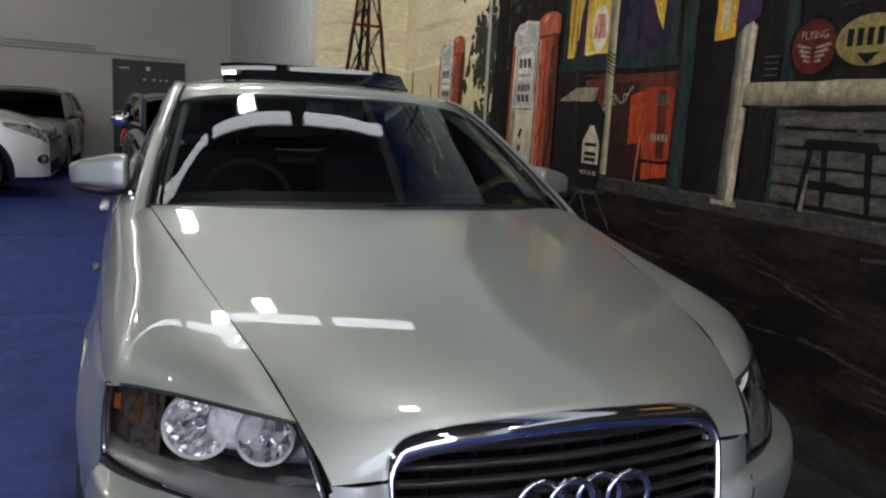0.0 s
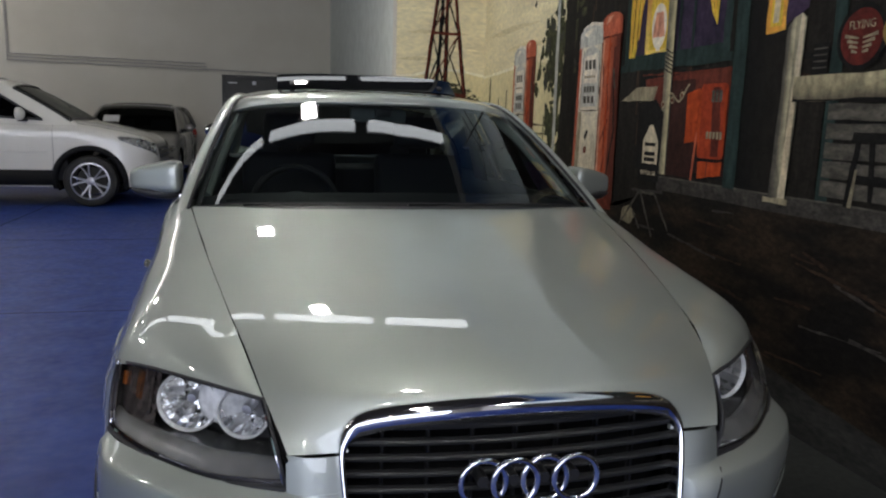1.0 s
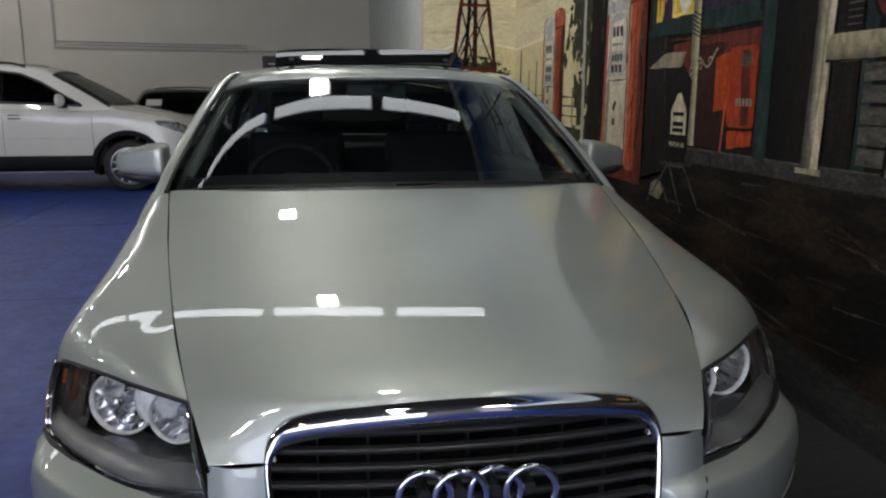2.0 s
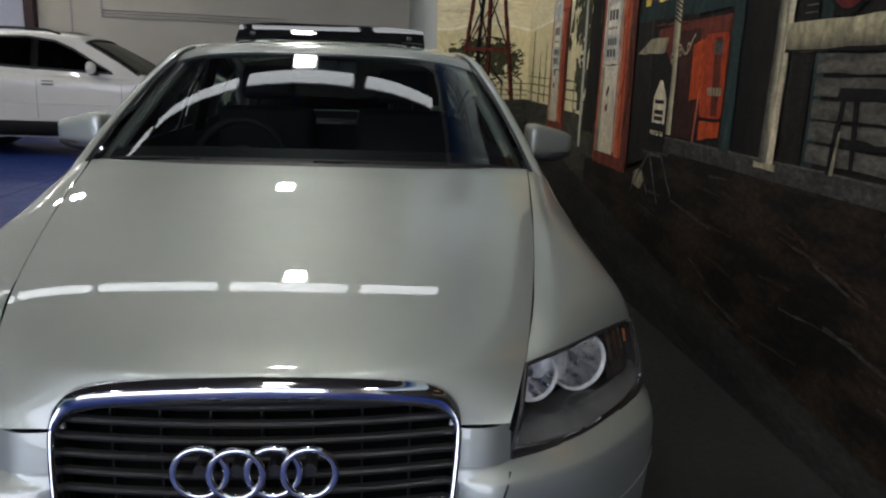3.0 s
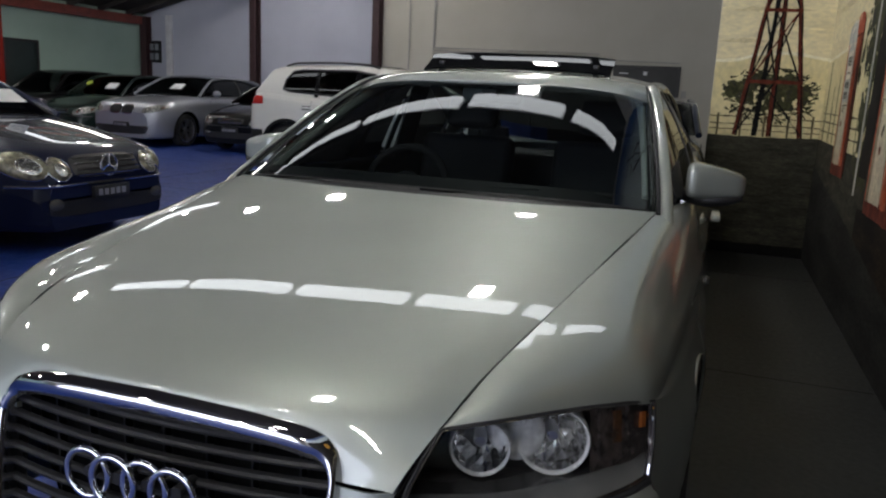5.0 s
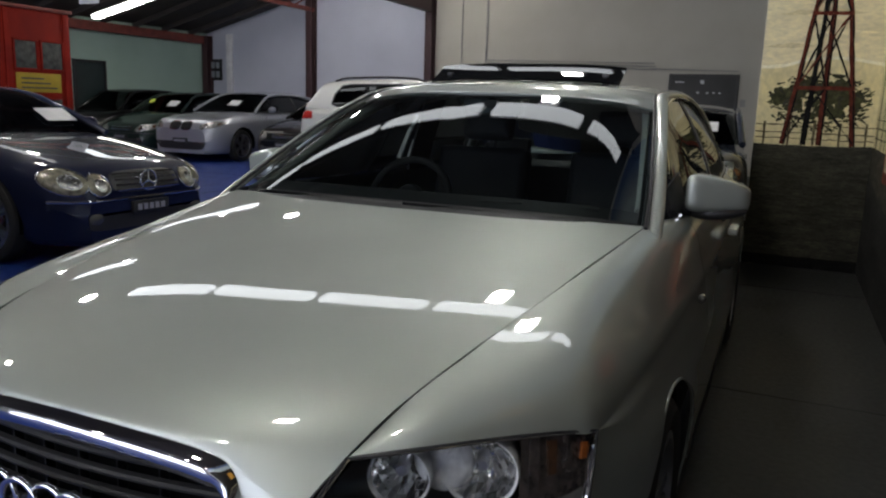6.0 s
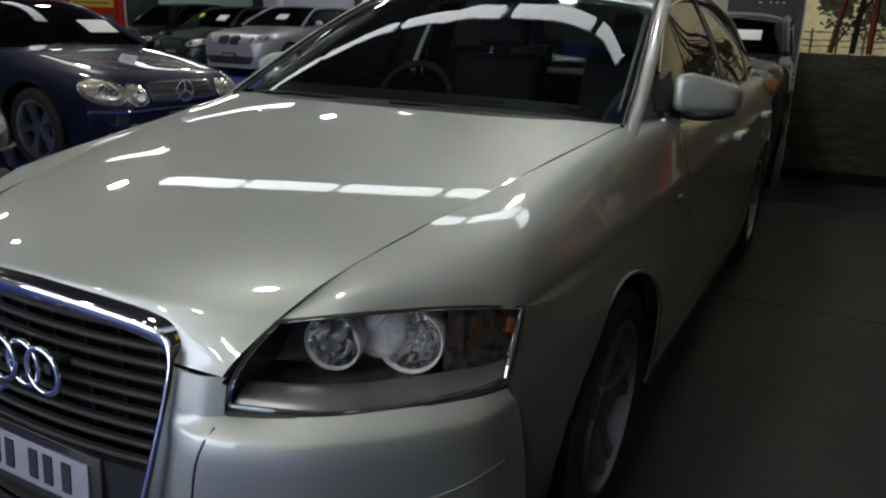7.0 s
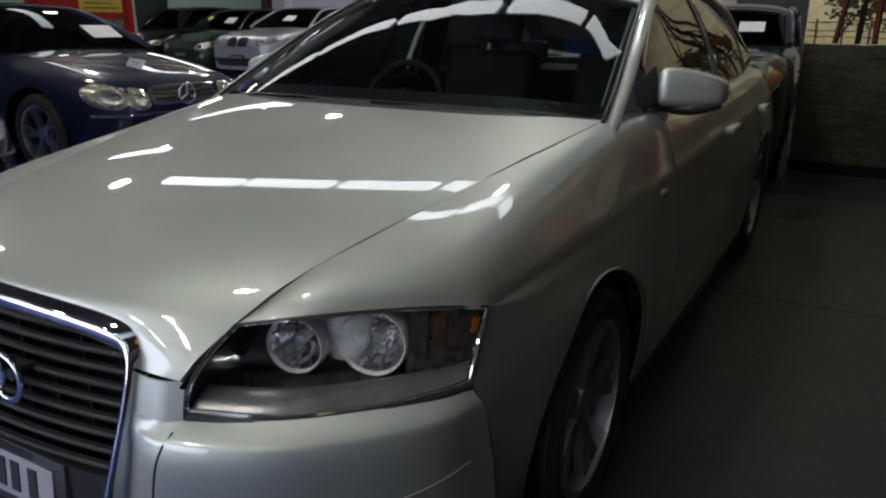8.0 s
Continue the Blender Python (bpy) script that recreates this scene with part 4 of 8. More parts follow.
def greenhouse(car):
    """Windscreen, roof, pillars, side glass, opened sunroof with its deflector."""
    base = [(0.735, 1.490, 1.004), (0.60, 1.40, 1.026), (0.40, 1.345, 1.036), (0.2, 1.32, 1.039), (0, 1.312, 1.040)]
    topc = [(0.630, 2.178, 1.336), (0.51, 2.105, 1.364), (0.345, 2.058, 1.379), (0.172, 2.037, 1.385), (0, 2.030, 1.387)]

    def sym(c, n):
        h = crom(c, n)
        return np.vstack([h, (h[:-1] * (-1, 1, 1))[::-1]])
    b, t = sym(base, 17), sym(topc, 17)
    rows = []
    for v in np.linspace(0, 1, 17):
        r = b + (t - b) * v
        r[:, 2] += 0.0085 * math.sin(math.pi * v)
        r[:, 1] -= 0.0055 * math.sin(math.pi * v)
        rows.append(r)
    ws = sheet("windscreen", rows, WINDSCREEN, car, "tinted laminated windscreen")
    ws.visible_shadow = False
    n = rows[0].shape[0]
    # black printed border, just inside the glass
    off = np.array((0, 0.006, -0.006))
    top = [rows[16] + off, rows[15] + off]
    sheet("screen_border", [rows[16] + off, rows[15] * 0.55 + rows[16] * 0.45 + off], BLACK_PLASTIC, car)
    sheet("screen_border", [rows[0] + off, rows[1] + off, rows[1] * 0.6 + rows[2] * 0.4 + off], BLACK_PLASTIC, car)
    for a, c in ((0, 1), (n - 1, n - 2)):
        sheet("screen_border", [[r[a] + off for r in rows], [r[a] * 0.3 + r[c] * 0.7 + off for r in rows]], BLACK_PLASTIC, car)
    # toll tag and mirror mount on the glass
    box("toll_tag", (-0.02, 2.04, 1.33), (0.045, 2.075, 1.365), BLACK_PLASTIC, car)
    # cowl under the glass
    sheet("cowl", [b + (0, -0.005, -0.012), b * (1.0, 1, 1) + (0, -0.06, -0.03), b + (0, -0.14, -0.05)], BLACK_PLASTIC, car)
    # roof
    redge = [(0.622, 2.172, 1.342), (0.604, 2.27, 1.384), (0.592, 2.6, 1.418), (0.588, 3.0, 1.423), (0.588, 3.4, 1.402), (0.60, 3.72, 1.355)]
    rcent = [(0, 2.024, 1.392), (0, 2.125, 1.430), (0, 2.55, 1.464), (0, 2.95, 1.471), (0, 3.35, 1.455), (0, 3.66, 1.415)]
    E, C = crom(redge, 33), crom(rcent, 33)
    rr = []
    for e, c in zip(E, C):
        r = []
        for u in np.linspace(-1, 1, 33):
            y = c[1] + (e[1] - c[1]) * u * u
            r.append((u * e[0], y, c[2] + (e[2] - c[2]) * (0.6 * u * u + 0.4 * u ** 6)))
        rr.append(r)
    # opening for the sunroof
    sheet("roof", rr, SILVER, car, thick=0.01, keep=lambda p: not (abs(p[0]) < 0.40 and 2.33 < p[1] < 2.78))
    sheet("roof_opening", [[(-0.41, 2.31, 1.40), (0.41, 2.31, 1.40)], [(-0.41, 2.8, 1.42), (0.41, 2.8, 1.42)]], LINER, car, thick=0.004)
    # glass panel slid back over the roof, and the steep deflector raised before it
    sr = [[(x, y, 1.449 + 0.06 * (y - 2.66) - 0.020 * (x / 0.42) ** 2) for x in np.linspace(-0.42, 0.42, 17)] for y in np.linspace(2.64, 3.08, 9)]
    tint = mat("black_sunroof_glass", (0.008, 0.009, 0.010), 0.004, rvar=0.002)
    sheet("sunroof_panel", sr, tint, car, "black glass sunroof slid open", thick=0.014)
    df = []
    for u in np.linspace(0, 1, 9):
        df.append([(x, 2.44 + 0.135 * u + 0.012 * (x / 0.43) ** 2, 1.453 + 0.056 * u + 0.017 * u * u - 0.014 * (x / 0.43) ** 4) for x in np.linspace(-0.43, 0.43, 25)])
    sheet("wind_deflector", df, tint, car, "raised dark glass wind deflector", thick=0.008)
    for s in (1, -1):
        box("deflector_arm", (s * 0.36 - 0.012, 2.49, 1.41), (s * 0.36 + 0.012, 2.54, 1.488), BLACK_PLASTIC, car)
    for s in (1, -1):
        path = crom([(0.768, 1.36, 0.955), (0.739, 1.60, 1.078), (0.690, 1.90, 1.226), (0.640, 2.20, 1.350), (0.612, 2.42, 1.394), (0.605, 2.75, 1.411), (0.603, 3.1, 1.409), (0.612, 3.45, 1.379), (0.64, 3.80, 1.30), (0.70, 4.25, 1.07)], 60) * (s, 1, 1)
        slim = np.interp(path[:, 1], (1.3, 2.0, 2.4, 3.5), (0.021, 0.021, 0.029, 0.031))
        path[:, 0] += s * (0.031 - slim)
        sweep("roof_rail", path, slim, SILVER, car, "silver screen pillar and roof rail", sides=12, flat=0.7)
        sweep("drip_moulding", [p + np.array((-s * 0.024, -0.012, 0.014)) for p in path[2:26]], 0.006, BLACK_PLASTIC, car, sides=6)
        # side glass between belt and rail
        belt = crom([(0.795, 1.72, 1.012), (0.803, 2.3, 1.003), (0.80, 3.0, 1.008), (0.79, 3.6, 1.02), (0.755, 4.1, 1.045)], 34) * (s, 1, 1)
        upper = crom([(0.745, 1.74, 1.095), (0.652, 2.18, 1.325), (0.618, 2.6, 1.392), (0.615, 3.0, 1.398), (0.62, 3.4, 1.375), (0.655, 3.78, 1.27), (0.73, 4.08, 1.10)], 34) * (s, 1, 1)

        def pane(a, c):
            return [[belt[i] + (upper[i] - belt[i]) * v + np.array((s * 0.02 * math.sin(math.pi * v), 0, 0)) for i in range(a, c)] for v in np.linspace(0, 1, 9)]
        for a, c in ((1, 15), (16, 27), (27, 33)):
            gl = sheet("side_window", pane(a, c), SIDE_GLASS, car, "dark tinted side window")
            gl.visible_shadow = False
        for i in (15, 26):
            p = [belt[i] + (upper[i] - belt[i]) * v + np.array((s * (0.02 * math.sin(math.pi * v) + 0.004), 0, 0)) for v in np.linspace(0, 1, 9)]
            sheet("door_pillar", [[q + np.array((0, -0.03, 0)) for q in p], [q + np.array((0, 0.03, 0)) for q in p]], BLACK_PLASTIC, car, thick=0.006)
        sweep("window_moulding", [q + np.array((s * 0.006, 0, 0.004)) for q in belt], 0.007, CHROME, car, "thin chrome window strip", sides=6)
        sweep("window_moulding", [q + np.array((s * 0.012, 0, 0.0)) for q in upper[1:]], 0.006, CHROME, car, "thin chrome window strip", sides=6)
        # triangle by the mirror
        sheet("mirror_triangle", [[(s * 0.775, 1.66, 1.028), (s * 0.80, 1.86, 1.012)], [(s * 0.745, 1.72, 1.09), (s * 0.763, 1.86, 1.14)]], BLACK_PLASTIC, car, thick=0.01)
        # broad dark trim inside the middle pillar
        sheet("inner_pillar", [[(s * (0.712 - 0.30 * (z - 1.0) ** 1.15), 2.89 + e, z) for z in np.linspace(1.0, 1.37, 7)] for e in (-0.12, 0.12)], TRIM, car, thick=0.01)
        # pale pillar trim inside
        sweep("pillar_trim", [p + np.array((-s * 0.055, 0.05, -0.02)) for p in path[5:28]], 0.022, PALE_TRIM, car, sides=8)
    # rear screen and boot
    rb = [[(u * (0.60 + 0.12 * v), 3.66 + 0.06 * u * u + 0.55 * v, 1.405 - 0.055 * u * u * (1 - v) - 0.35 * v + 0.03 * math.sin(3.1 * v)) for u in np.linspace(-1, 1, 13)] for v in np.linspace(0, 1, 9)]
    gl = sheet("rear_screen", rb, CAR_GLASS, car)
    gl.visible_shadow = False
    bt = [[(u * (0.72 - 0.1 * v), 4.22 + 0.60 * v, 1.055 - 0.02 * u * u - 0.03 * v) for u in np.linspace(-1, 1, 13)] for v in np.linspace(0, 1, 8)]
    sheet("boot_lid", bt, SILVER, car, thick=0.01)
    rearp = [[(u * 0.80 * (1 - 0.06 * abs(v - 0.4)), 4.83 + 0.08 * math.sin(math.pi * v) - 0.12 * u ** 4, 1.02 - 0.8 * v) for u in np.linspace(-1, 1, 17)] for v in np.linspace(0, 1, 10)]
    sheet("rear_bumper", rearp, SILVER, car, thick=0.01)


def door_mirror(car, s):
    mr = empty("door_mirror")
    mr.parent = car
    bm = bmesh.new()
    bmesh.ops.create_cube(bm, size=2)
    bmesh.ops.subdivide_edges(bm, edges=bm.edges, cuts=9, use_grid_fill=True)
    for v in bm.verts:
        c = v.co
        e = 6.0
        k = (abs(c.x) ** e + abs(c.y) ** e + abs(c.z) ** e) ** (1 / e)
        c = c / k
        x, y, z = c
        # flat sole, top falling to the outer end, nose bulging forwards
        yy = y * (0.085 - 0.03 * x) if y < 0 else y * 0.030
        tall = 0.128 * (1 - 0.42 * ((x + 1) / 2) ** 1.6)
        v.co = (s * (0.903 + x * 0.098), 1.872 + yy + 0.018 * x, 1.018 + 0.012 * ((x + 1) / 2) ** 2 + tall * (z + 1) / 2)
    part("shell", bm, SILVER, mr, angle=80)
    rim = [(s * (0.903 + 0.088 * math.copysign(abs(math.cos(a)) ** 0.6, math.cos(a))), 1.905 + 0.018 * math.cos(a), 1.074 + (0.046 - 0.012 * math.cos(a)) * math.copysign(abs(math.sin(a)) ** 0.6, math.sin(a))) for a in np.linspace(0, 2 * math.pi, 32, endpoint=False)]
    sweep("glass_rim", rim, 0.006, BLACK_PLASTIC, mr, sides=6, closed=True)
    ctr = (s * 0.903, 1.907, 1.074)
    mesh_ob("mirror_glass", [ctr] + rim, [(0, i + 1, (i + 1) % 32 + 1) for i in range(32)], CHROME, mr, "mirror glass")
    # dark lower half and foot
    low = [(s * (0.81 + 0.18 * t), 1.852 - 0.022 * math.sin(math.pi * t), 1.014 + 0.014 * t * t) for t in np.linspace(0, 1, 12)]
    sweep("lower_cover", low, [0.022, 0.028, 0.034, 0.037, 0.039, 0.040, 0.039, 0.037, 0.034, 0.029, 0.023, 0.014], BLACK_PLASTIC, mr, sides=12, flat=0.62)
    sweep("foot", [(s * 0.765, 1.80, 1.02), (s * 0.80, 1.83, 1.022), (s * 0.84, 1.86, 1.03)], [0.03, 0.026, 0.022], BLACK_PLASTIC, mr, sides=10)
    return tagged(mr, "silver door mirror with black foot")


def cabin(car):
    """Dashboard, wheel, seats, inner mirror as seen through the screen."""
    dash = [[(x, y, z + 0.03 * math.cos(x * 2.2)) for x in np.linspace(-0.70, 0.70, 15)] for y, z in ((1.42, 0.955), (1.6, 0.965), (1.85, 0.955), (2.0, 0.93), (2.05, 0.82), (2.02, 0.6))]
    sheet("dashboard", dash, TRIM, car, thick=0.02)
    for sx in (-0.36, 0.36):
        st = empty("seat")
        st.parent = car
        for nm, lo, hi, t in (("seat_cushion", (-0.25, 2.35, 0.42), (0.25, 2.85, 0.60), 0), ("seat_back", (-0.25, -0.07, 0.0), (0.25, 0.07, 0.62), 1), ("headrest", (-0.14, -0.05, 0.66), (0.14, 0.05, 0.84), 1)):
            bm = bmesh.new()
            box_bm(bm, lo, hi, 0.045)
            m = Matrix.Translation((sx, 0, 0)) if not t else Matrix.Translation((sx, 2.86, 0.52)) @ Matrix.Rotation(radians(-14), 4, "X")
            bmesh.ops.transform(bm, matrix=m, verts=bm.verts)
            part(nm, bm, LEATHER, st, angle=60)
        for dx in (-0.05, 0.05):
            sweep("headrest_post", [(sx + dx, 3.0, 1.13), (sx + dx, 3.03, 1.19)], 0.006, CHROME, st, sides=6)
        tagged(st, "dark leather front seat with headrest")
    bm = bmesh.new()
    box_bm(bm, (-0.62, 3.42, 0.42), (0.62, 3.6, 1.02), 0.05)
    part("rear_bench", bm, LEATHER, car)
    for sx in (-0.42, 0.42):
        bm = bmesh.new()
        box_bm(bm, (sx - 0.13, 3.52, 1.03), (sx + 0.13, 3.6, 1.16), 0.03)
        part("rear_headrest", bm, LEATHER, car)
    sw = empty("steering_wheel")
    sw.parent = car
    m = Matrix.Translation((-0.36, 2.10, 0.93)) @ Matrix.Rotation(radians(68), 4, "X")
    ring = [m @ Vector((0.185 * math.cos(a), 0.185 * math.sin(a), 0)) for a in np.linspace(0, 2 * math.pi, 40, endpoint=False)]
    sweep("rim", ring, 0.016, TRIM, sw, sides=10, closed=True, up=(0.1, 0.9, 0.3))
    lathe("hub", [(0.0, 0.03), (0.06, 0.028), (0.075, 0.0), (0.06, -0.03), (0.0, -0.035)], TRIM, sw, m, sides=20)
    for a in (0.0, math.pi, -math.pi / 2):
        sweep("spoke", [m @ Vector((0.06 * math.cos(a), 0.06 * math.sin(a), 0)), m @ Vector((0.18 * math.cos(a), 0.18 * math.sin(a), 0))], 0.016, TRIM, sw, sides=8, flat=0.5)
    im = empty("rear_view_mirror")
    im.parent = car
    bm = bmesh.new()
    box_bm(bm, (-0.125, 2.10, 1.305), (0.125, 2.14, 1.37), 0.018)
    part("mirror_case", bm, mat("mirror_case_grey", (0.10, 0.12, 0.12), 0.4), im)
    sweep("stem", [(0, 2.10, 1.37), (0, 2.06, 1.395)], 0.012, BLACK_PLASTIC, im, sides=8)
    # closing floor and rear shelf keep the cabin dark
    box("cabin_floor", (-0.78, 1.5, 0.24), (0.78, 3.7, 0.28), TRIM, car)
    box("parcel_shelf", (-0.62, 3.62, 0.98), (0.62, 4.15, 1.0), TRIM, car)
    box("engine_tray", (-0.60, 0.3, 0.25), (0.60, 1.5, 0.29), LINER, car)
    box("bulkhead", (-0.66, 1.50, 0.29), (0.66, 1.53, 0.93), LINER, car)
    sheet("headliner", [[(x, y, 1.40 - 0.04 * x * x) for x in np.linspace(-0.56, 0.56, 9)] for y in (2.82, 3.2, 3.6)], mat("pale_headlining", (0.2, 0.2, 0.19), 0.9), car, thick=0.004)
    # wipers parked along the screen base
    for x0, x1, y0, y1 in ((-0.62, 0.02, 1.43, 1.335), (0.0, 0.60, 1.335, 1.42)):
        wp = empty("wiper")
        wp.parent = car
        path = crom([(x0, y0 + 0.02, 1.022), ((x0 + x1) / 2, (y0 + y1) / 2 + 0.01, 1.042), (x1, y1 + 0.03, 1.042)], 12)
        sweep("blade", path, 0.008, BLACK_PLASTIC, wp, sides=6)
        sweep("arm", path[:8] + (0, -0.012, 0.008), 0.006, BLACK_PLASTIC, wp, sides=6)


car, hood = sedan()
for s in (1, -1):
    headlamp(car, s)
    door_mirror(car, s)
    for wy in (1.020, 3.863):
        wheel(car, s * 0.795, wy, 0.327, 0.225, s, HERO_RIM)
grille(car)
greenhouse(car)
cabin(car)
tagged(car, "polished silver four-door sedan with chrome grille and open sunroof", "car")

# ---------- the other cars ----------
from mathutils.bvhtree import BVHTree

LAMP_FACE = mat("clear_lamp_face", (0.48, 0.48, 0.46), 0.2, 0.4, col2=(0.12, 0.12, 0.115), scale=22, coat=1.0, bump=0.6, bscale=60)
FOG_FACE = mat("dim_fog_lamp", (0.10, 0.10, 0.10), 0.2, 0.3, coat=0.6)
OVAL_FACE = mat("yellowed_lamp_face", (0.34, 0.32, 0.23), 0.2, 0.35, col2=(0.14, 0.13, 0.10), scale=22, coat=1.0, bump=0.6, bscale=60)
SUV_SCREEN = glass_mat("green_tinted_screen", (0.06, 0.08, 0.07), 1.08)
SUV_GLASS = glass_mat("privacy_glass", (0.03, 0.032, 0.03), 1.5)
DARK_TRIM = mat("unpainted_bumper", (0.012, 0.012, 0.013), 0.75, spec=0.2)
GLOSS_BLACK = mat("gloss_black_pillar", (0.004, 0.004, 0.005), 0.25, spec=0.2, rvar=0.02)


def generic_car(name, m, L, W, H, paint, label, wheel_r=0.32, base=2.6, front=0.88, hood=(0.70, 0.95), cowl=1.15, roof=(1.95, 3.2), tail=0.98, rear=None,
                grille="bar", lamp="slant", paper=(), mirrors=True, topw=0.66, rim=None, sunroof=False, sticker=None):
    """A parked car: lofted lower body, glazed cabin, roof, pillars, wheels and face. Local front at y = 0, facing -y."""
    car = empty(name, m)
    w2 = W / 2
    rear = rear or L - 0.25
    top = crom([(0.0, hood[0] - 0.16), (0.10, hood[0] - 0.02), (0.35, hood[0] + 0.07), (cowl, hood[1]), ((cowl + rear) / 2, hood[1] + 0.02), (rear, tail), (L - 0.08, tail - 0.03), (L, tail - 0.22)], 80)
    wid = crom([(0.0, 0.70), (0.12, 0.83), (0.38, 0.95), (0.9, 0.99), (L * 0.5, 1.0), (L * 0.8, 0.99), (L - 0.25, 0.93), (L, 0.78)], 60)
    ys = np.unique(np.concatenate([np.linspace(0, 0.5, 14), np.linspace(0.5, L - 0.4, int(L / 0.042)), np.linspace(L - 0.4, L, 10)]))
    rows = []
    for y in ys:
        zt = float(np.interp(y, top[:, 0], top[:, 1]))
        w = w2 * float(np.interp(y, wid[:, 0], wid[:, 1]))
        sec = crom([(0, zt + 0.03), (0.45 * w, zt + 0.025), (0.80 * w, zt + 0.0), (0.955 * w, zt - 0.09), (w, zt - 0.26), (0.995 * w, 0.42), (0.96 * w, 0.24), (0.9 * w, 0.18)], 31)
        rows.append([(-x, y, z) for x, z in sec[:0:-1]] + [(x, y, z) for x, z in sec])
    g = np.array(rows)
    R = wheel_r + 0.055
    axles = (front, front + base)
    for cy in axles:
        side = np.abs(g[..., 0]) > 0.7 * w2
        d = np.hypot(g[..., 1] - cy, g[..., 2] - wheel_r)
        near = side & (np.abs(d - R) < 0.042)
        f = R / np.maximum(d, 1e-6)
        g[..., 1] = np.where(near, cy + (g[..., 1] - cy) * f, g[..., 1])
        g[..., 2] = np.where(near, wheel_r + (g[..., 2] - wheel_r) * f, g[..., 2])
    verts, faces = grid_data(g)
    faces = [f for f in faces if not any(abs(verts[list(f)].mean(0)[0]) > 0.7 * w2 and math.hypot(verts[list(f)].mean(0)[1] - cy, verts[list(f)].mean(0)[2] - wheel_r) < R for cy in axles)]
    n = g.shape[1]
    faces += [tuple(range(n)), tuple(len(verts) - n + i for i in range(n))]
    mesh_ob("body", verts, faces, paint, car, angle=45)
    for cy in axles:
        for s in (1, -1):
            arc = [(cy + R * math.cos(t), wheel_r + R * math.sin(t)) for t in np.linspace(-0.2, math.pi + 0.2, 24)]
            sheet("arch_liner", [[(s * w2 * 0.97, y, z) for y, z in arc], [(s * w2 * 0.6, y, z) for y, z in arc]], LINER, car, thick=0.004)
            wheel(car, s * (w2 - 0.13), cy, wheel_r, 0.2, s, rim or DULL_METAL)
    # glazed cabin
    zb = lambda y: float(np.interp(y, top[:, 0], top[:, 1])) + 0.005
    line = crom([(cowl - 0.03, hood[1] + 0.02), ((cowl + roof[0]) / 2, (hood[1] + H) / 2 + 0.03), (roof[0], H - 0.045), ((roof[0] + roof[1]) / 2, H), (roof[1], H - 0.05), ((roof[1] + rear) / 2 + 0.05, (H + tail) / 2 + 0.06), (rear, tail + 0.02)], 70)
    cy_ = np.linspace(cowl - 0.03, rear, 44)
    cab, edge = [], []
    for y in cy_:
        zr = float(np.interp(y, line[:, 0], line[:, 1]))
        b = zb(y)
        k = max(0.0, min(1.0, (zr - b) / (H - b)))
        wb = w2 * 0.90
        wt = wb - (wb - w2 * topw) * k
        sec = crom([(0, zr), (0.6 * wt, zr - 0.008), (0.9 * wt, zr - 0.03 * k - 0.004), (wt, zr - 0.07 * k - 0.006), ((wt + wb) / 2 + 0.02 * k, (zr + b) / 2), (wb, b)], 19)
        cab.append([(-x, y, z) for x, z in sec[:0:-1]] + [(x, y, z) for x, z in sec])
        edge.append((wt, y, zr - 0.05 * k))
    gl = sheet("cabin_glass", cab, CAR_GLASS, car, "dark tinted windows", angle=60)
    gl.visible_shadow = False
    cab = np.array(cab)
    i0, i1 = int(np.searchsorted(cy_, roof[0])), int(np.searchsorted(cy_, roof[1] + 0.05))
    mid = cab.shape[1] // 2
    rf = cab[i0:i1 + 1, mid - 11:mid + 12] + (0, 0, 0.005)
    sheet("roof", rf, paint, car, thick=0.01)
    if sunroof:
        j = (i0 + i1) // 2
        sheet("sunroof_panel", cab[i0 + 2:j, mid - 6:mid + 7] + (0, 0, 0.014), GLOSS_BLACK, car, "dark glass sunroof", thick=0.006)
    E = np.array(edge)
    for s in (1, -1):
        sweep("pillar", (E[0:i0 + 2] + (0.012, 0, 0.0)) * (s, 1, 1), 0.03, paint, car, sides=8)
        sweep("pillar", (E[i1 - 1:] + (0.012, 0, 0.0)) * (s, 1, 1), 0.05, paint, car, sides=8)
        sweep("roof_rail", (E[i0:i1 + 1] + (0.012, 0, 0.0)) * (s, 1, 1), 0.03, paint, car, sides=8)
        for q in ((roof[0] + roof[1]) / 2 + 0.05,):
            i = int(np.searchsorted(cy_, q))
            col = cab[i, mid + 9:] * (s, 1, 1) + (s * 0.006, 0, 0)
            sheet("door_pillar", [col + (0, -0.035, 0), col + (0, 0.035, 0)], BLACK_PLASTIC, car, thick=0.006)
        belt = [(s * w2 * 0.905, y, zb(y) + 0.012) for y in cy_[2:-3]]
        sweep("belt_moulding", belt, 0.009, BLACK_PLASTIC, car, sides=6)
        for q in (cowl + 0.30, (roof[0] + roof[1]) / 2 + 0.1, roof[1] + 0.15):
            gap = [(s * (w2 * 1.002 + 0.001), q, z) for z in np.linspace(0.36, 0.72, 6)] + [(s * w2 * 0.965, q, zb(q) - 0.085)]
            sweep("door_gap", gap, 0.004, LINER, car, sides=5)
        for q in ((roof[0] + roof[1]) / 2 - 0.1, roof[1] + 0.0):
            box("door_handle", (s * w2 - 0.014, q - 0.09, 0.80), (s * w2 + 0.014, q + 0.09, 0.825), paint, car, bevel=0.008)
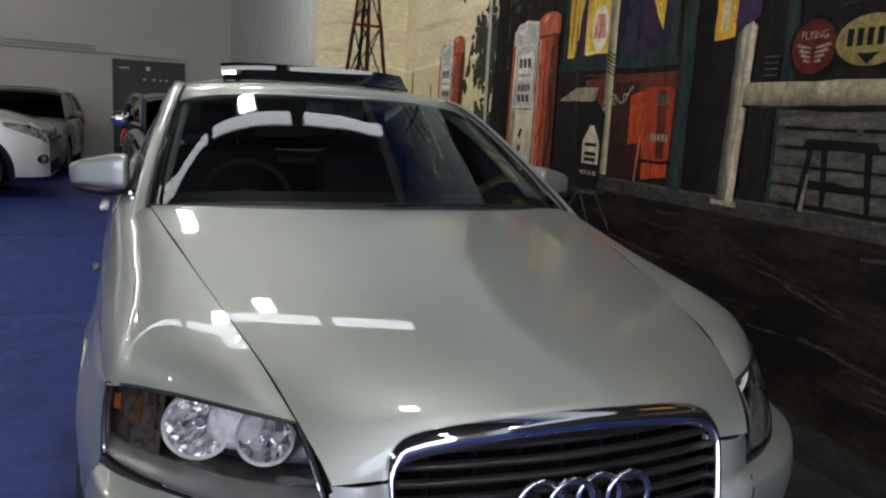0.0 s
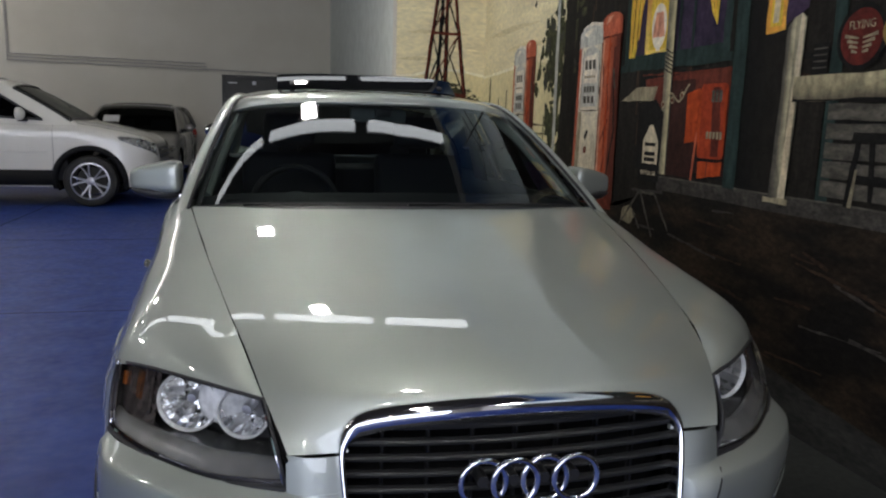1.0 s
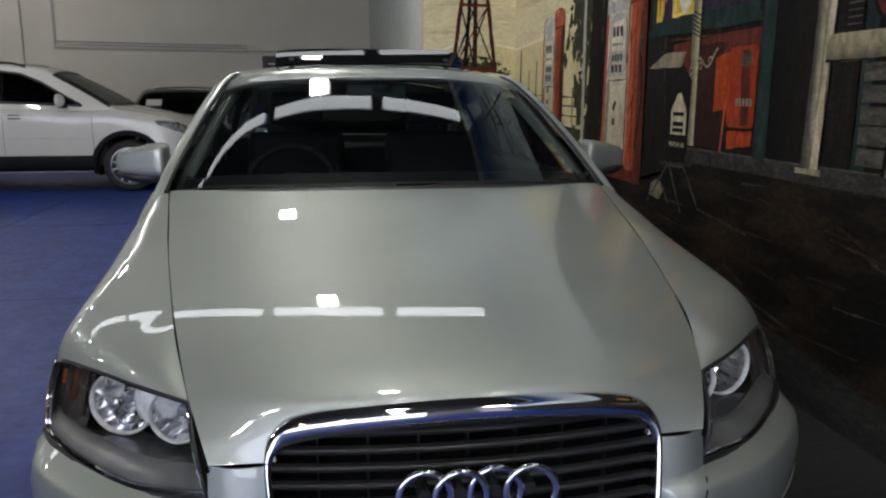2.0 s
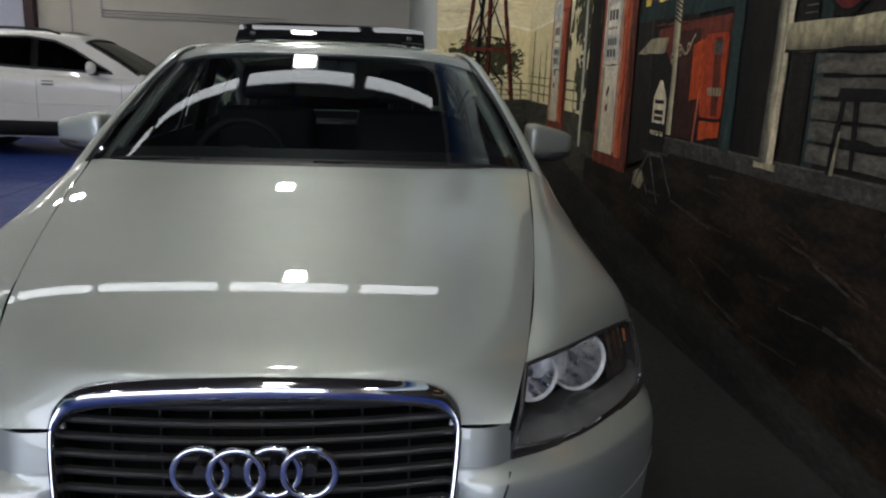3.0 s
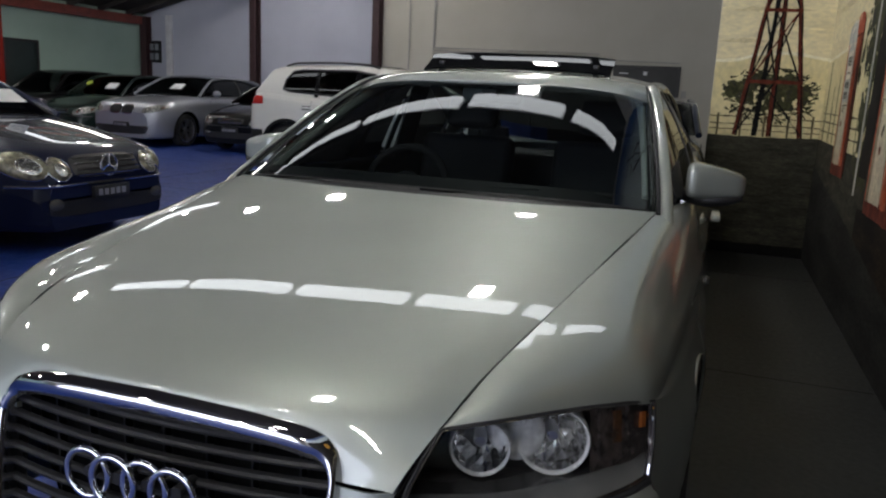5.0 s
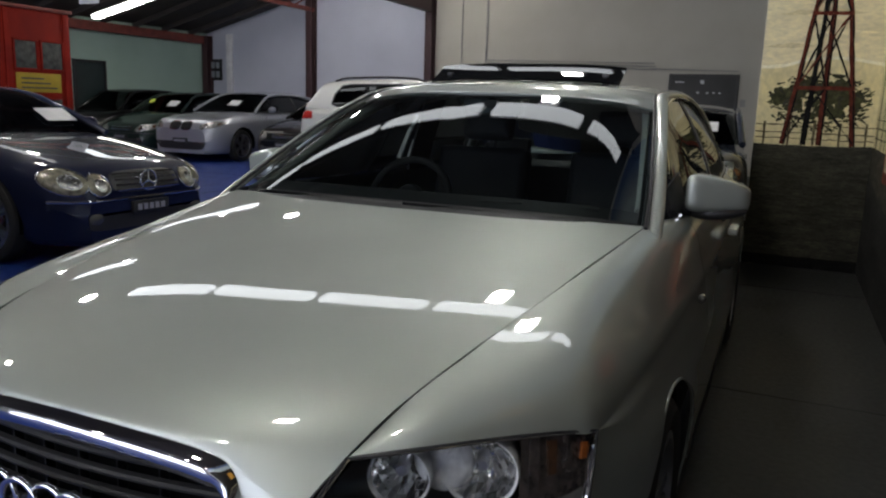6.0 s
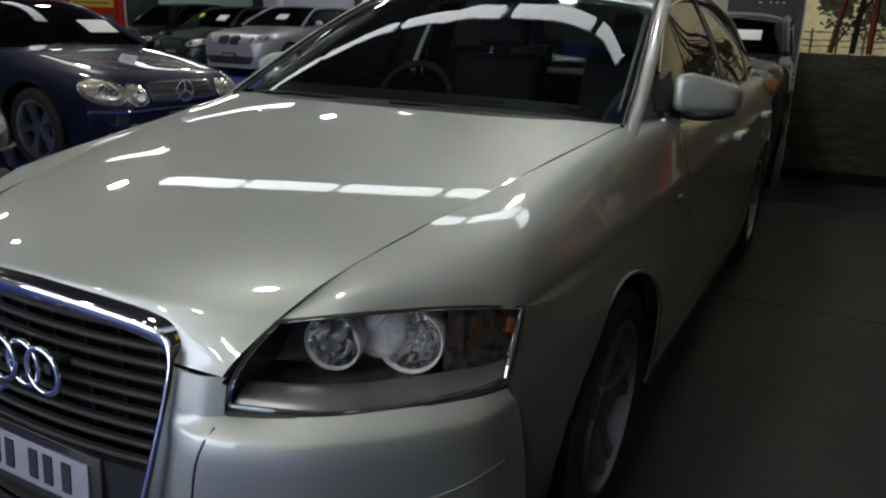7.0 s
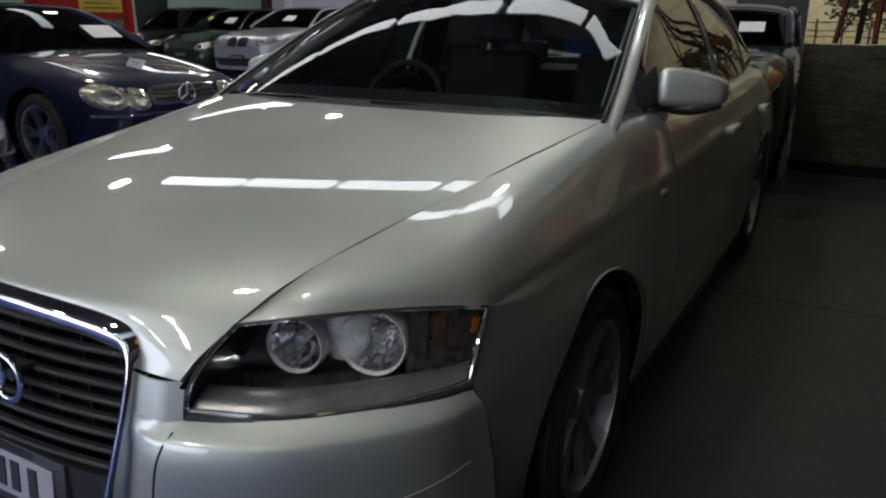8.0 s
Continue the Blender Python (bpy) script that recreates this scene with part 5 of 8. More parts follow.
        if mirrors is True or mirrors == s:
            mr = empty("door_mirror")
            mr.parent = car
            bm = bmesh.new()
            bmesh.ops.create_uvsphere(bm, u_segments=14, v_segments=10, radius=1, matrix=Matrix.Translation((s * (w2 + 0.07), cowl + 0.38, hood[1] + 0.09)) @ Matrix.Diagonal((0.10, 0.06, 0.07, 1)))
            part("shell", bm, paint if mirrors is True else CHROME, mr)
            sweep("foot", [(s * w2 * 0.9, cowl + 0.36, hood[1] + 0.03), (s * (w2 + 0.05), cowl + 0.38, hood[1] + 0.06)], 0.022, BLACK_PLASTIC, mr, sides=8)
    # face: every piece laid onto the body's own skin
    tree = BVHTree.FromPolygons([Vector(v) for v in verts], faces)

    def skin_y(x, z):
        hit = tree.ray_cast(Vector((x, -3.0, z)), Vector((0, 1, 0)))[0]
        return hit.y if hit else 0.12

    def patch(nm, cx, cz, rx, rz, material, parent, proud=0.004, dome=0.01, skew=0.0, power=2.0, label=""):
        rws = []
        for t in (1.0, 0.97, 0.8, 0.55, 0.3, 0.02):
            r = []
            for a in np.linspace(0, 2 * math.pi, 28, endpoint=False):
                ca, sa = math.cos(a), math.sin(a)
                k = (abs(ca) ** power + abs(sa) ** power) ** (-1 / power)
                x, z = cx + rx * t * k * ca, cz + rz * t * k * sa
                z += skew * (x - cx)
                y = skin_y(x, z) - (proud if t < 0.99 else -0.004) - dome * (1 - t * t)
                r.append((x, y, z))
            rws.append(r)
        v, fc = grid_data(rws, close=True)
        return mesh_ob(nm, v, fc, material, parent, label, angle=50)

    zl = hood[0] - 0.06
    for s in (1, -1):
        if lamp == "slant":
            hl = patch("headlight", s * 0.72 * w2, zl, 0.19, 0.075, LAMP_FACE, car, 0.006, 0.012, skew=s * 0.22, power=3.0, label="clear slanted headlight")
            patch("reflector_bowl", s * 0.66 * w2, zl - 0.01, 0.05, 0.048, BOWL_DULL, hl, 0.02, 0.006)
            patch("indicator", s * 0.87 * w2, zl + 0.03, 0.018, 0.028, DIM_AMBER, hl, 0.016, 0.004)
        elif lamp == "oval":
            hl = None
            for fx, dz, rx, rz in ((0.77, 0.0, 0.115, 0.098), (0.545, -0.03, 0.092, 0.084)):
                hl = patch("headlight", s * fx * w2, zl + dz, rx, rz, OVAL_FACE, car, 0.012, 0.022, label="clear oval headlight")
                patch("reflector_bowl", s * fx * w2, zl + dz, rx * 0.55, rz * 0.6, BOWL_DULL, hl, 0.034, 0.004)
                ring = [(s * fx * w2 + rx * 1.03 * math.cos(a), skin_y(s * fx * w2 + rx * 1.03 * math.cos(a), zl + dz + rz * 1.03 * math.sin(a)) - 0.006, zl + dz + rz * 1.03 * math.sin(a)) for a in np.linspace(0, 2 * math.pi, 30, endpoint=False)]
                sweep("lamp_rim", ring, 0.006, CHROME, hl, sides=6, closed=True)
        else:
            hl = patch("headlight", s * 0.78 * w2, zl - 0.04, 0.105, 0.105, LAMP_FACE, car, 0.01, 0.02, label="round headlight")
            patch("indicator", s * 0.85 * w2, zl - 0.02, 0.055, 0.055, AMBER, hl, 0.034, 0.004)
            patch("reflector_bowl", s * 0.71 * w2, zl - 0.06, 0.04, 0.045, BOWL_DULL, hl, 0.036, 0.004)
        patch("fog_lamp", s * 0.62 * w2, 0.38, 0.07, 0.045, FOG_FACE, car)
        bm = bmesh.new()
        bmesh.ops.create_uvsphere(bm, u_segments=14, v_segments=8, radius=1, matrix=Matrix.Translation((s * 0.90 * w2, L - 0.14, tail - 0.13)) @ Matrix.Diagonal((0.075, 0.09, 0.12, 1)))
        part("tail_light", bm, RED_LENS, car, "red tail light")
    gr = empty("grille")
    gr.parent = car
    zg = zl - 0.02

    def skin_bar(nm, z, x0, x1, r, material, out):
        pts = [(x, skin_y(x, z) - out, z) for x in np.linspace(x0, x1, 13)]
        return sweep(nm, pts, r, material, gr, sides=6)
    if grille == "kidney":
        for s in (1, -1):
            patch("opening", s * 0.15, zg, 0.13, 0.085, BLACK_PLASTIC, gr, 0.006, 0.0, power=4.0)
            ring = []
            for a in np.linspace(0, 2 * math.pi, 30, endpoint=False):
                ca, sa = math.cos(a), math.sin(a)
                k = (abs(ca) ** 4 + abs(sa) ** 4) ** -0.25
                x, z = s * 0.15 + 0.135 * k * ca, zg + 0.09 * k * sa
                ring.append((x, skin_y(x, z) - 0.008, z))
            sweep("surround", ring, 0.008, CHROME, gr, sides=6, closed=True)
            for k in range(5):
                x = s * 0.15 + (k - 2) * 0.046
                sweep("upright_bar", [(x, skin_y(x, z) - 0.010, z) for z in np.linspace(zg - 0.065, zg + 0.065, 5)], 0.004, BLACK_PLASTIC, gr, sides=5)
    else:
        gw, gh = (0.36, 0.085) if grille == "star" else (0.30, 0.06)
        patch("opening", 0, zg, gw, gh, BLACK_PLASTIC, gr, 0.005, 0.0, power=5.0)
        n_s = 4 if grille == "star" else 2
        for k in range(n_s):
            z = zg - gh + (k + 0.6) * 2 * gh / (n_s + 0.2)
            skin_bar("slat", z, -gw + 0.03, gw - 0.03, 0.008, CHROME, 0.014)
        if grille == "star":
            yc = skin_y(0, zg) - 0.03
            ring = [(0.085 * math.cos(a), yc, zg + 0.085 * math.sin(a)) for a in np.linspace(0, 2 * math.pi, 32, endpoint=False)]
            sweep("badge", ring, 0.009, CHROME, gr, sides=8, closed=True, up=(0, 1, 0))
            for a in (math.pi / 2, math.pi * 7 / 6, -math.pi / 6):
                sweep("badge_arm", [(0, yc, zg), (0.083 * math.cos(a), yc, zg + 0.083 * math.sin(a))], 0.008, CHROME, gr, sides=6)
    patch("lower_intake", 0, 0.34, 0.62, 0.085 if grille == "kidney" else 0.06, BLACK_PLASTIC, car, 0.004, 0.0, power=5.0)
    if grille != "kidney":
        strip = [(x, skin_y(x, 0.52) - 0.004, 0.52) for x in np.linspace(-0.9 * w2, 0.9 * w2, 25)]
        sweep("bumper_strip", strip, 0.012, CHROME if grille == "star" else BLACK_PLASTIC, car, sides=6)
    yb_ = min(skin_y(-0.19, 0.44), skin_y(0.19, 0.44), skin_y(0, 0.44)) - 0.012
    pl = box("number_plate", (-0.19, yb_ - 0.02, 0.39), (0.19, skin_y(0, 0.44) + 0.01, 0.49), BLACK_PLASTIC, car)
    for k in range(5):
        box("plate_bar", (-0.15 + 0.062 * k, yb_ - 0.024, 0.415), (-0.108 + 0.062 * k, yb_ - 0.0205, 0.465), PLATE_WHITE, pl, bevel=0.0)
    # seats behind the glass
    for sx in (-0.36, 0.36):
        bm = bmesh.new()
        box_bm(bm, (sx - 0.22, roof[0] + 0.35, 0.5), (sx + 0.22, roof[0] + 0.5, H - 0.3), 0.05)
        part("seat", bm, LEATHER, car)
    box("cabin_floor", (-w2 * 0.85, cowl, 0.3), (w2 * 0.85, rear, hood[1] - 0.12), TRIM, car)
    for x, v, sz in paper:
        y = cowl + (roof[0] - cowl) * v
        z = float(np.interp(y, line[:, 0], line[:, 1])) - 0.012
        sl = math.atan2(H - hood[1], roof[0] - cowl)
        mm = Matrix.Translation((x, y - 0.022, z + 0.022)) @ Matrix.Rotation(sl, 4, "X")
        box("price_sheet", (-sz, -sz * 0.7, 0.0), (sz, sz * 0.7, 0.003), PAPER, car, "white price sheet on the windscreen", bevel=0.0, m=mm)
    if sticker:
        y = cowl + (roof[0] - cowl) * sticker[1]
        z = float(np.interp(y, line[:, 0], line[:, 1])) - 0.012
        mm = Matrix.Translation((sticker[0], y - 0.022, z + 0.022)) @ Matrix.Rotation(math.atan2(H - hood[1], roof[0] - cowl), 4, "X")
        lathe("round_sticker", [(0.0, 0.004), (0.075, 0.004), (0.078, 0.0), (0.0, 0.0)], STICKER, car, mm, "round yellow-green sticker", sides=22)
    return tagged(car, label, "car", "parked cars")


def inside(poly, y, z):
    hit = False
    for (y0, z0), (y1, z1) in zip(poly, poly[1:] + poly[:1]):
        if (z0 > z) != (z1 > z) and y < (y1 - y0) * (z - z0) / (z1 - z0) + y0:
            hit = not hit
    return hit


def offroader(m):
    """White compact off-roader: square-shouldered body, tall glazed cabin with body-coloured rear pillars, dark cladding."""
    car = empty("offroader_car", m)
    L, w2, r, axles, R = 4.45, 0.905, 0.350, (0.86, 3.67), 0.465
    P = WHITE_PAINT
    top = crom([(0.0, 0.66), (0.03, 0.80), (0.10, 0.90), (0.28, 0.985), (0.65, 1.07), (1.05, 1.135), (1.36, 1.13), (2.6, 1.16), (3.8, 1.235), (4.22, 1.25), (4.36, 1.16), (4.41, 0.95), (L, 0.74)], 120)
    wid = crom([(0.0, 0.62), (0.05, 0.77), (0.15, 0.88), (0.38, 0.96), (0.8, 0.995), (2.2, 1.0), (3.6, 0.995), (4.1, 0.965), (4.35, 0.90), (L, 0.74)], 80)
    ys = np.unique(np.concatenate([np.linspace(0, 0.45, 22), np.linspace(0.45, 4.0, 110), np.linspace(4.0, L, 24)]))
    rows = []
    for y in ys:
        zt = float(np.interp(y, top[:, 0], top[:, 1]))
        w = w2 * float(np.interp(y, wid[:, 0], wid[:, 1]))
        sh = min(1.0, max(0.25, y / 0.5))
        sec = crom([(0, zt + 0.035 * sh), (0.5 * w, zt + 0.03 * sh), (0.78 * w, zt + 0.012), (0.90 * w, zt - 0.018), (0.972 * w, zt - 0.085), (0.992 * w, zt - 0.17), (w, 0.62), (1.002 * w, 0.50), (0.975 * w, 0.36), (0.93 * w, 0.27)], 44)
        rows.append([(-x, y, z) for x, z in sec[:0:-1]] + [(x, y, z) for x, z in sec])
    verts, faces = grid_data(rows)
    n = len(rows[0])

    def arch(c):
        return abs(c[0]) > 0.6 and any(math.hypot(c[1] - cy, (c[2] - r)) < R - 0.012 for cy in axles)
    body_faces = [f for f in faces if not arch(verts[list(f)].mean(0))] + [tuple(range(n)), tuple(len(verts) - n + i for i in range(n))]
    mesh_ob("body", verts, body_faces, P, car, angle=45)
    tree = BVHTree.FromPolygons([Vector(v) for v in verts], faces + [tuple(range(n)), tuple(len(verts) - n + i for i in range(n))])

    def skin(p, out):
        q, nn, _, _ = tree.find_nearest(Vector(p))
        if nn.dot(q - Vector((0, L / 2, 0.6))) < 0:
            nn = -nn
        return q + nn * out

    def side(y, z, s, out=0.0):
        q = tree.ray_cast(Vector((s * 3, y, z)), Vector((-s, 0, 0)))[0]
        return ((q.x if q else s * w2 * 0.9) + s * out, y, z)
    for s in (1, -1):
        for cy in axles:
            ang = np.linspace(-0.32, math.pi + 0.32, 40)
            ring = []
            for rad, out in ((R + 0.022, 0.002), (R + 0.014, 0.016), (R - 0.035, 0.016), (R - 0.05, 0.0), (R - 0.05, -0.12)):
                ring.append([side(cy + rad * math.cos(a), max(0.24, r + rad * math.sin(a)), s, out) for a in ang])
            sheet("arch_trim", ring, DARK_TRIM, car, "unpainted dark wheel-arch trim")
            arc = [(cy + (R - 0.04) * math.cos(a), r + (R - 0.04) * math.sin(a)) for a in ang]
            sheet("arch_liner", [[(s * w2 * 0.95, y, z) for y, z in arc], [(s * w2 * 0.5, y, z) for y, z in arc]], LINER, car, thick=0.004)
            wheel(car, s * (w2 - 0.125), cy, r, 0.225, s, BRIGHT_ALLOY, slim=0.62, spread=0.24)
        span = np.linspace(axles[0] + R - 0.03, axles[1] - R + 0.03, 24)
        sheet("sill_trim", [[side(y, z, s, o) for y in span] for z, o in ((0.50, 0.003), (0.49, 0.016), (0.36, 0.018), (0.29, 0.012), (0.275, -0.08))], DARK_TRIM, car, "unpainted dark sill cladding")
        span = np.linspace(axles[1] + R - 0.02, L - 0.06, 12)
        sheet("bumper_trim", [[side(y, z, s, o) for y in span] for z, o in ((0.64, 0.003), (0.63, 0.014), (0.36, 0.016), (0.28, 0.0))], DARK_TRIM, car)
        # door gaps, handles, crease
        for q, z1 in ((1.30, 1.09), (2.42, 1.11), (3.22, 1.13)):
            z0 = 0.53 if q < 3 else 0.84
            sweep("door_gap", [side(q + (0.10 if q > 3 and z < 0.95 else 0.0), z, s, 0.0005) for z in np.linspace(z0, z1, 9)], 0.0026, LINER, car, sides=5)
        for q in (2.27, 3.30):
            h = side(q, 1.02, s)[0]
            box("door_handle", (h - 0.018, q - 0.10, 1.005), (h + 0.030, q + 0.10, 1.035), P, car, bevel=0.012)
            # flush grey plate: shade of the hollow behind the handle, put in as colour
            box("handle_shade", (h - 0.012, q - 0.075, 0.985), (h + 0.004, q + 0.075, 1.05), LAMP_GREY, car, bevel=0.003)
        sweep("side_crease", [side(y, 0.74, s, 0.001) for y in np.linspace(axles[0] + R + 0.06, axles[1] - R - 0.06, 20)], 0.007, P, car, sides=8)
        # swept-back headlight
        rws = []
        for u in np.linspace(0, 1, 16):
            y = 0.035 + 0.46 * u ** 1.4
            zc, hh = 0.765 + 0.185 * u ** 0.8, 0.083 * (1 - u) ** 0.45 + 0.012
            x = s * w2 * (0.60 + 0.38 * u ** 0.55)
            rws.append([skin((x, y, zc + hh * k), 0.008 if 0.02 < u < 0.98 and abs(k) < 0.95 else -0.004) for k in np.linspace(-1, 1, 9)])
        hl = sheet("headlight", rws, LAMP_FACE, car, "clear swept-back headlight")
        for u, rad in ((0.22, 0.058), (0.55, 0.05)):
            c = rws[int(u * 15)][4]
            nn = (c - Vector((0, 1.2, 0.75))).normalized()
            lathe("reflector_bowl", [(0.0, -0.012), (rad * 0.5, -0.006), (rad, 0.004), (rad + 0.006, 0.0)], REFLECTOR, hl, Matrix.Translation(c + nn * 0.006) @ nn.to_track_quat("Z", "Y").to_matrix().to_4x4(), sides=24)
        sweep("lamp_brow", [rws[i][8] + Vector((0, 0, 0.002)) for i in range(16)], 0.005, BLACK_PLASTIC, hl, sides=6)
        sweep("lamp_sill", [rws[i][0] + Vector((0, 0, -0.002)) for i in range(16)], 0.004, BLACK_PLASTIC, hl, sides=6)
        tl = [[skin((s * w2 * (0.97 - 0.1 * u), 4.10 + 0.27 * u, 1.12 + (0.075 + 0.02 * u) * k), 0.008 if 0.05 < u < 0.95 and abs(k) < 0.9 else -0.004) for k in np.linspace(-1, 1, 7)] for u in np.linspace(0, 1, 9)]
        sheet("tail_light", tl, RED_LENS, car, "red tail light")
        # bonnet shut line
        sweep("bonnet_gap", [skin((s * w2 * (0.80 + 0.09 * v), 0.18 + 0.9 * v, 1.02 + 0.12 * v), 0.0005) for v in np.linspace(0, 1, 18)], 0.0035, LINER, car, sides=5)
    # face
    gr = empty("grille")
    gr.parent = car
    sheet("opening", [[skin((x, 0, z), 0.006) for x in np.linspace(-0.50, 0.50, 15)] for z in np.linspace(0.66, 0.82, 6)], BLACK_PLASTIC, gr)
    for z in (0.70, 0.775):
        sweep("slat", [skin((x, 0, z), 0.016) for x in np.linspace(-0.49, 0.49, 15)], 0.011, CHROME, gr, sides=6)
    for s in (1, -1):
        rc = [[skin((s * (0.70 + 0.105 * t * math.cos(a)), 0.06 + 0.05 * t * math.cos(a), 0.50 + 0.062 * t * math.sin(a)), 0.005) for a in np.linspace(0, 2 * math.pi, 24, endpoint=False)] for t in (1.0, 0.8, 0.5, 0.05)]
        v, fc = grid_data(rc, close=True)
        fg = mesh_ob("fog_recess", v, fc, DARK_TRIM, car, "dark fog lamp recess", angle=60)
        c = skin((s * 0.70, 0.06, 0.50), 0.006)
        nn = (c - Vector((0, 1.2, 0.5))).normalized()
        lathe("fog_lamp", [(0.0, 0.012), (0.03, 0.011), (0.046, 0.004), (0.052, -0.006)], LAMP_FACE, fg, Matrix.Translation(c) @ nn.to_track_quat("Z", "Y").to_matrix().to_4x4(), sides=22)
    sheet("lower_intake", [[skin((x, 0, z), 0.006) for x in np.linspace(-0.55, 0.55, 15)] for z in np.linspace(0.30, 0.46, 5)], DARK_TRIM, car)
    # cabin
    line = crom([(1.00, 1.135), (1.40, 1.395), (1.80, 1.620), (2.02, 1.695), (2.7, 1.735), (3.55, 1.715), (3.93, 1.675), (4.06, 1.60), (4.18, 1.40), (4.27, 1.25)], 90)
    cy_ = np.unique(np.concatenate([np.linspace(1.0, 2.1, 46), np.linspace(2.1, 3.85, 64), np.linspace(3.85, 4.27, 22)]))
    cab = []
    for y in cy_:
        zr = float(np.interp(y, line[:, 0], line[:, 1]))
        b = float(np.interp(y, top[:, 0], top[:, 1])) - 0.03
        k = max(0.0, min(1.0, (zr - b) / 0.5))
        wb = w2 * (0.925 - 0.02 * max(0, y - 3.6))
        wt = wb - (wb - w2 * 0.755) * k
        zs = zr - 0.085 * k
        sec = crom([(0, zr), (0.5 * wt, zr - 0.008), (0.80 * wt, zr - 0.022 * k), (0.95 * wt, zr - 0.05 * k), (wt, zs)], 14)
        flank = [(wt + (wb - wt) * v + 0.018 * k * math.sin(math.pi * v), zs + (b - zs) * v) for v in np.linspace(0, 1, 20)[1:]]
        sec = list(map(tuple, sec)) + flank
        cab.append([(-x, y, z) for x, z in sec[:0:-1]] + [(x, y, z) for x, z in sec])
    win = [(1.42, 1.165), (3.66, 1.265), (3.76, 1.30), (3.73, 1.45), (3.62, 1.585), (3.45, 1.610), (2.55, 1.625), (2.20, 1.580), (1.95, 1.475), (1.62, 1.275)]

    def region(c):
        if abs(c[0]) > 0.5 and inside(win, c[1], c[2]):
            return "side"
        zr = float(np.interp(c[1], line[:, 0], line[:, 1]))
        if 1.07 < c[1] < 1.80 and c[2] > zr - 0.075 and abs(c[0]) < 0.83 - 0.17 * (c[1] - 1.0) / 0.8:
            return "screen"
        return "shell"
    sheet("cabin_shell", cab, P, car, keep=lambda c: region(c) == "shell")
    for nm, key, gm, sd in (("side_glass", "side", SUV_GLASS, 1), ("side_glass", "side", SUV_GLASS, -1), ("windscreen", "screen", SUV_SCREEN, 0)):
        gl = sheet(nm, cab, gm, car, "dark tinted glass", keep=lambda c: region(c) == key and c[0] * sd >= 0)
        gl.visible_shadow = False
    cv, cf = grid_data(cab)
    ctree = BVHTree.FromPolygons([Vector(v) for v in cv], cf)

    def flank_x(y, z, s, out=0.0):
        q = ctree.ray_cast(Vector((s * 3, y, z)), Vector((-s, 0, 0)))[0]
        return ((q.x if q else s * 0.75) + s * out, y, z)
    for s in (1, -1):
        ring = []
        for (y0, z0), (y1, z1) in zip(win, win[1:] + win[:1]):
            ring += [flank_x(y0 + (y1 - y0) * v, z0 + (z1 - z0) * v, s, 0.002) for v in np.linspace(0, 1, 8)[:-1]]
        sweep("window_seal", ring, 0.017, BLACK_PLASTIC, car, sides=6, closed=True, up=(1, 0, 0))
        for q, wd in ((2.46, 0.05), (3.16, 0.035)):
            sheet("door_pillar", [[flank_x(q + e * wd, z, s, 0.004) for z in np.linspace(1.19, 1.61, 8)] for e in (-1, 1)], GLOSS_BLACK, car, thick=0.004)
        zt = [(y, float(np.interp(y, line[:, 0], line[:, 1]))) for y in np.linspace(2.15, 3.80, 22)]
        bar = [(s * (w2 * 0.70), y, z + 0.035 * min(1, 6 * (y - 2.15), 6 * (3.80 - y)) - 0.03) for y, z in zt]
        sweep("roof_bar", bar, 0.017, BLACK_PLASTIC, car, sides=8)
        mr = empty("door_mirror")
        mr.parent = car
        bm = bmesh.new()
        bmesh.ops.create_uvsphere(bm, u_segments=18, v_segments=12, radius=1, matrix=Matrix.Translation((s * (w2 + 0.10), 1.66, 1.235)) @ Matrix.Diagonal((0.12, 0.075, 0.088, 1)))
        for v in bm.verts:
            if v.co.y > 1.68:
                v.co.y = 1.68 + (v.co.y - 1.68) * 0.2
        part("shell", bm, P, mr)
        box("mirror_foot", (min(s * 0.80, s * 0.98), 1.60, 1.135), (max(s * 0.80, s * 0.98), 1.69, 1.175), BLACK_PLASTIC, mr, bevel=0.012)
        w = [(s * (0.83 - 0.17 * v + 0.004), 1.07 + 0.73 * v, float(np.interp(1.07 + 0.73 * v, line[:, 0], line[:, 1])) - 0.03 - 0.02 * v) for v in np.linspace(0, 1, 14)]
        sweep("screen_seal", w, 0.014, BLACK_PLASTIC, car, sides=6)
    zt = float(np.interp(1.80, line[:, 0], line[:, 1]))
    sweep("screen_seal", [(x, 1.80, zt + 0.003 - 0.05 * abs(x / 0.66) ** 3) for x in np.linspace(-0.66, 0.66, 15)], 0.014, BLACK_PLASTIC, car, sides=6)
    zt = float(np.interp(1.07, line[:, 0], line[:, 1]))
    sweep("screen_seal", [(x, 1.07, zt + 0.003 - 0.02 * abs(x / 0.8) ** 3) for x in np.linspace(-0.82, 0.82, 15)], 0.018, BLACK_PLASTIC, car, sides=6)
    for sx in (-0.37, 0.37):
        for yy in (2.15, 3.05):
            bm = bmesh.new()
            box_bm(bm, (sx - 0.24, yy, 0.6), (sx + 0.24, yy + 0.16, 1.38), 0.05)
            box_bm(bm, (sx - 0.12, yy + 0.04, 1.36), (sx + 0.12, yy + 0.13, 1.56), 0.04)
            part("seat", bm, LEATHER, car)
    box("cabin_floor", (-0.8, 1.15, 0.35), (0.8, 4.1, 0.9), TRIM, car)
    box("price_sheet", (-0.16, -0.11, 0.0), (0.16, 0.11, 0.003), PAPER, car, "white price sheet under the windscreen", bevel=0.0,
        m=Matrix.Translation((-0.25, 1.36, 1.355)) @ Matrix.Rotation(0.57, 4, "X"))
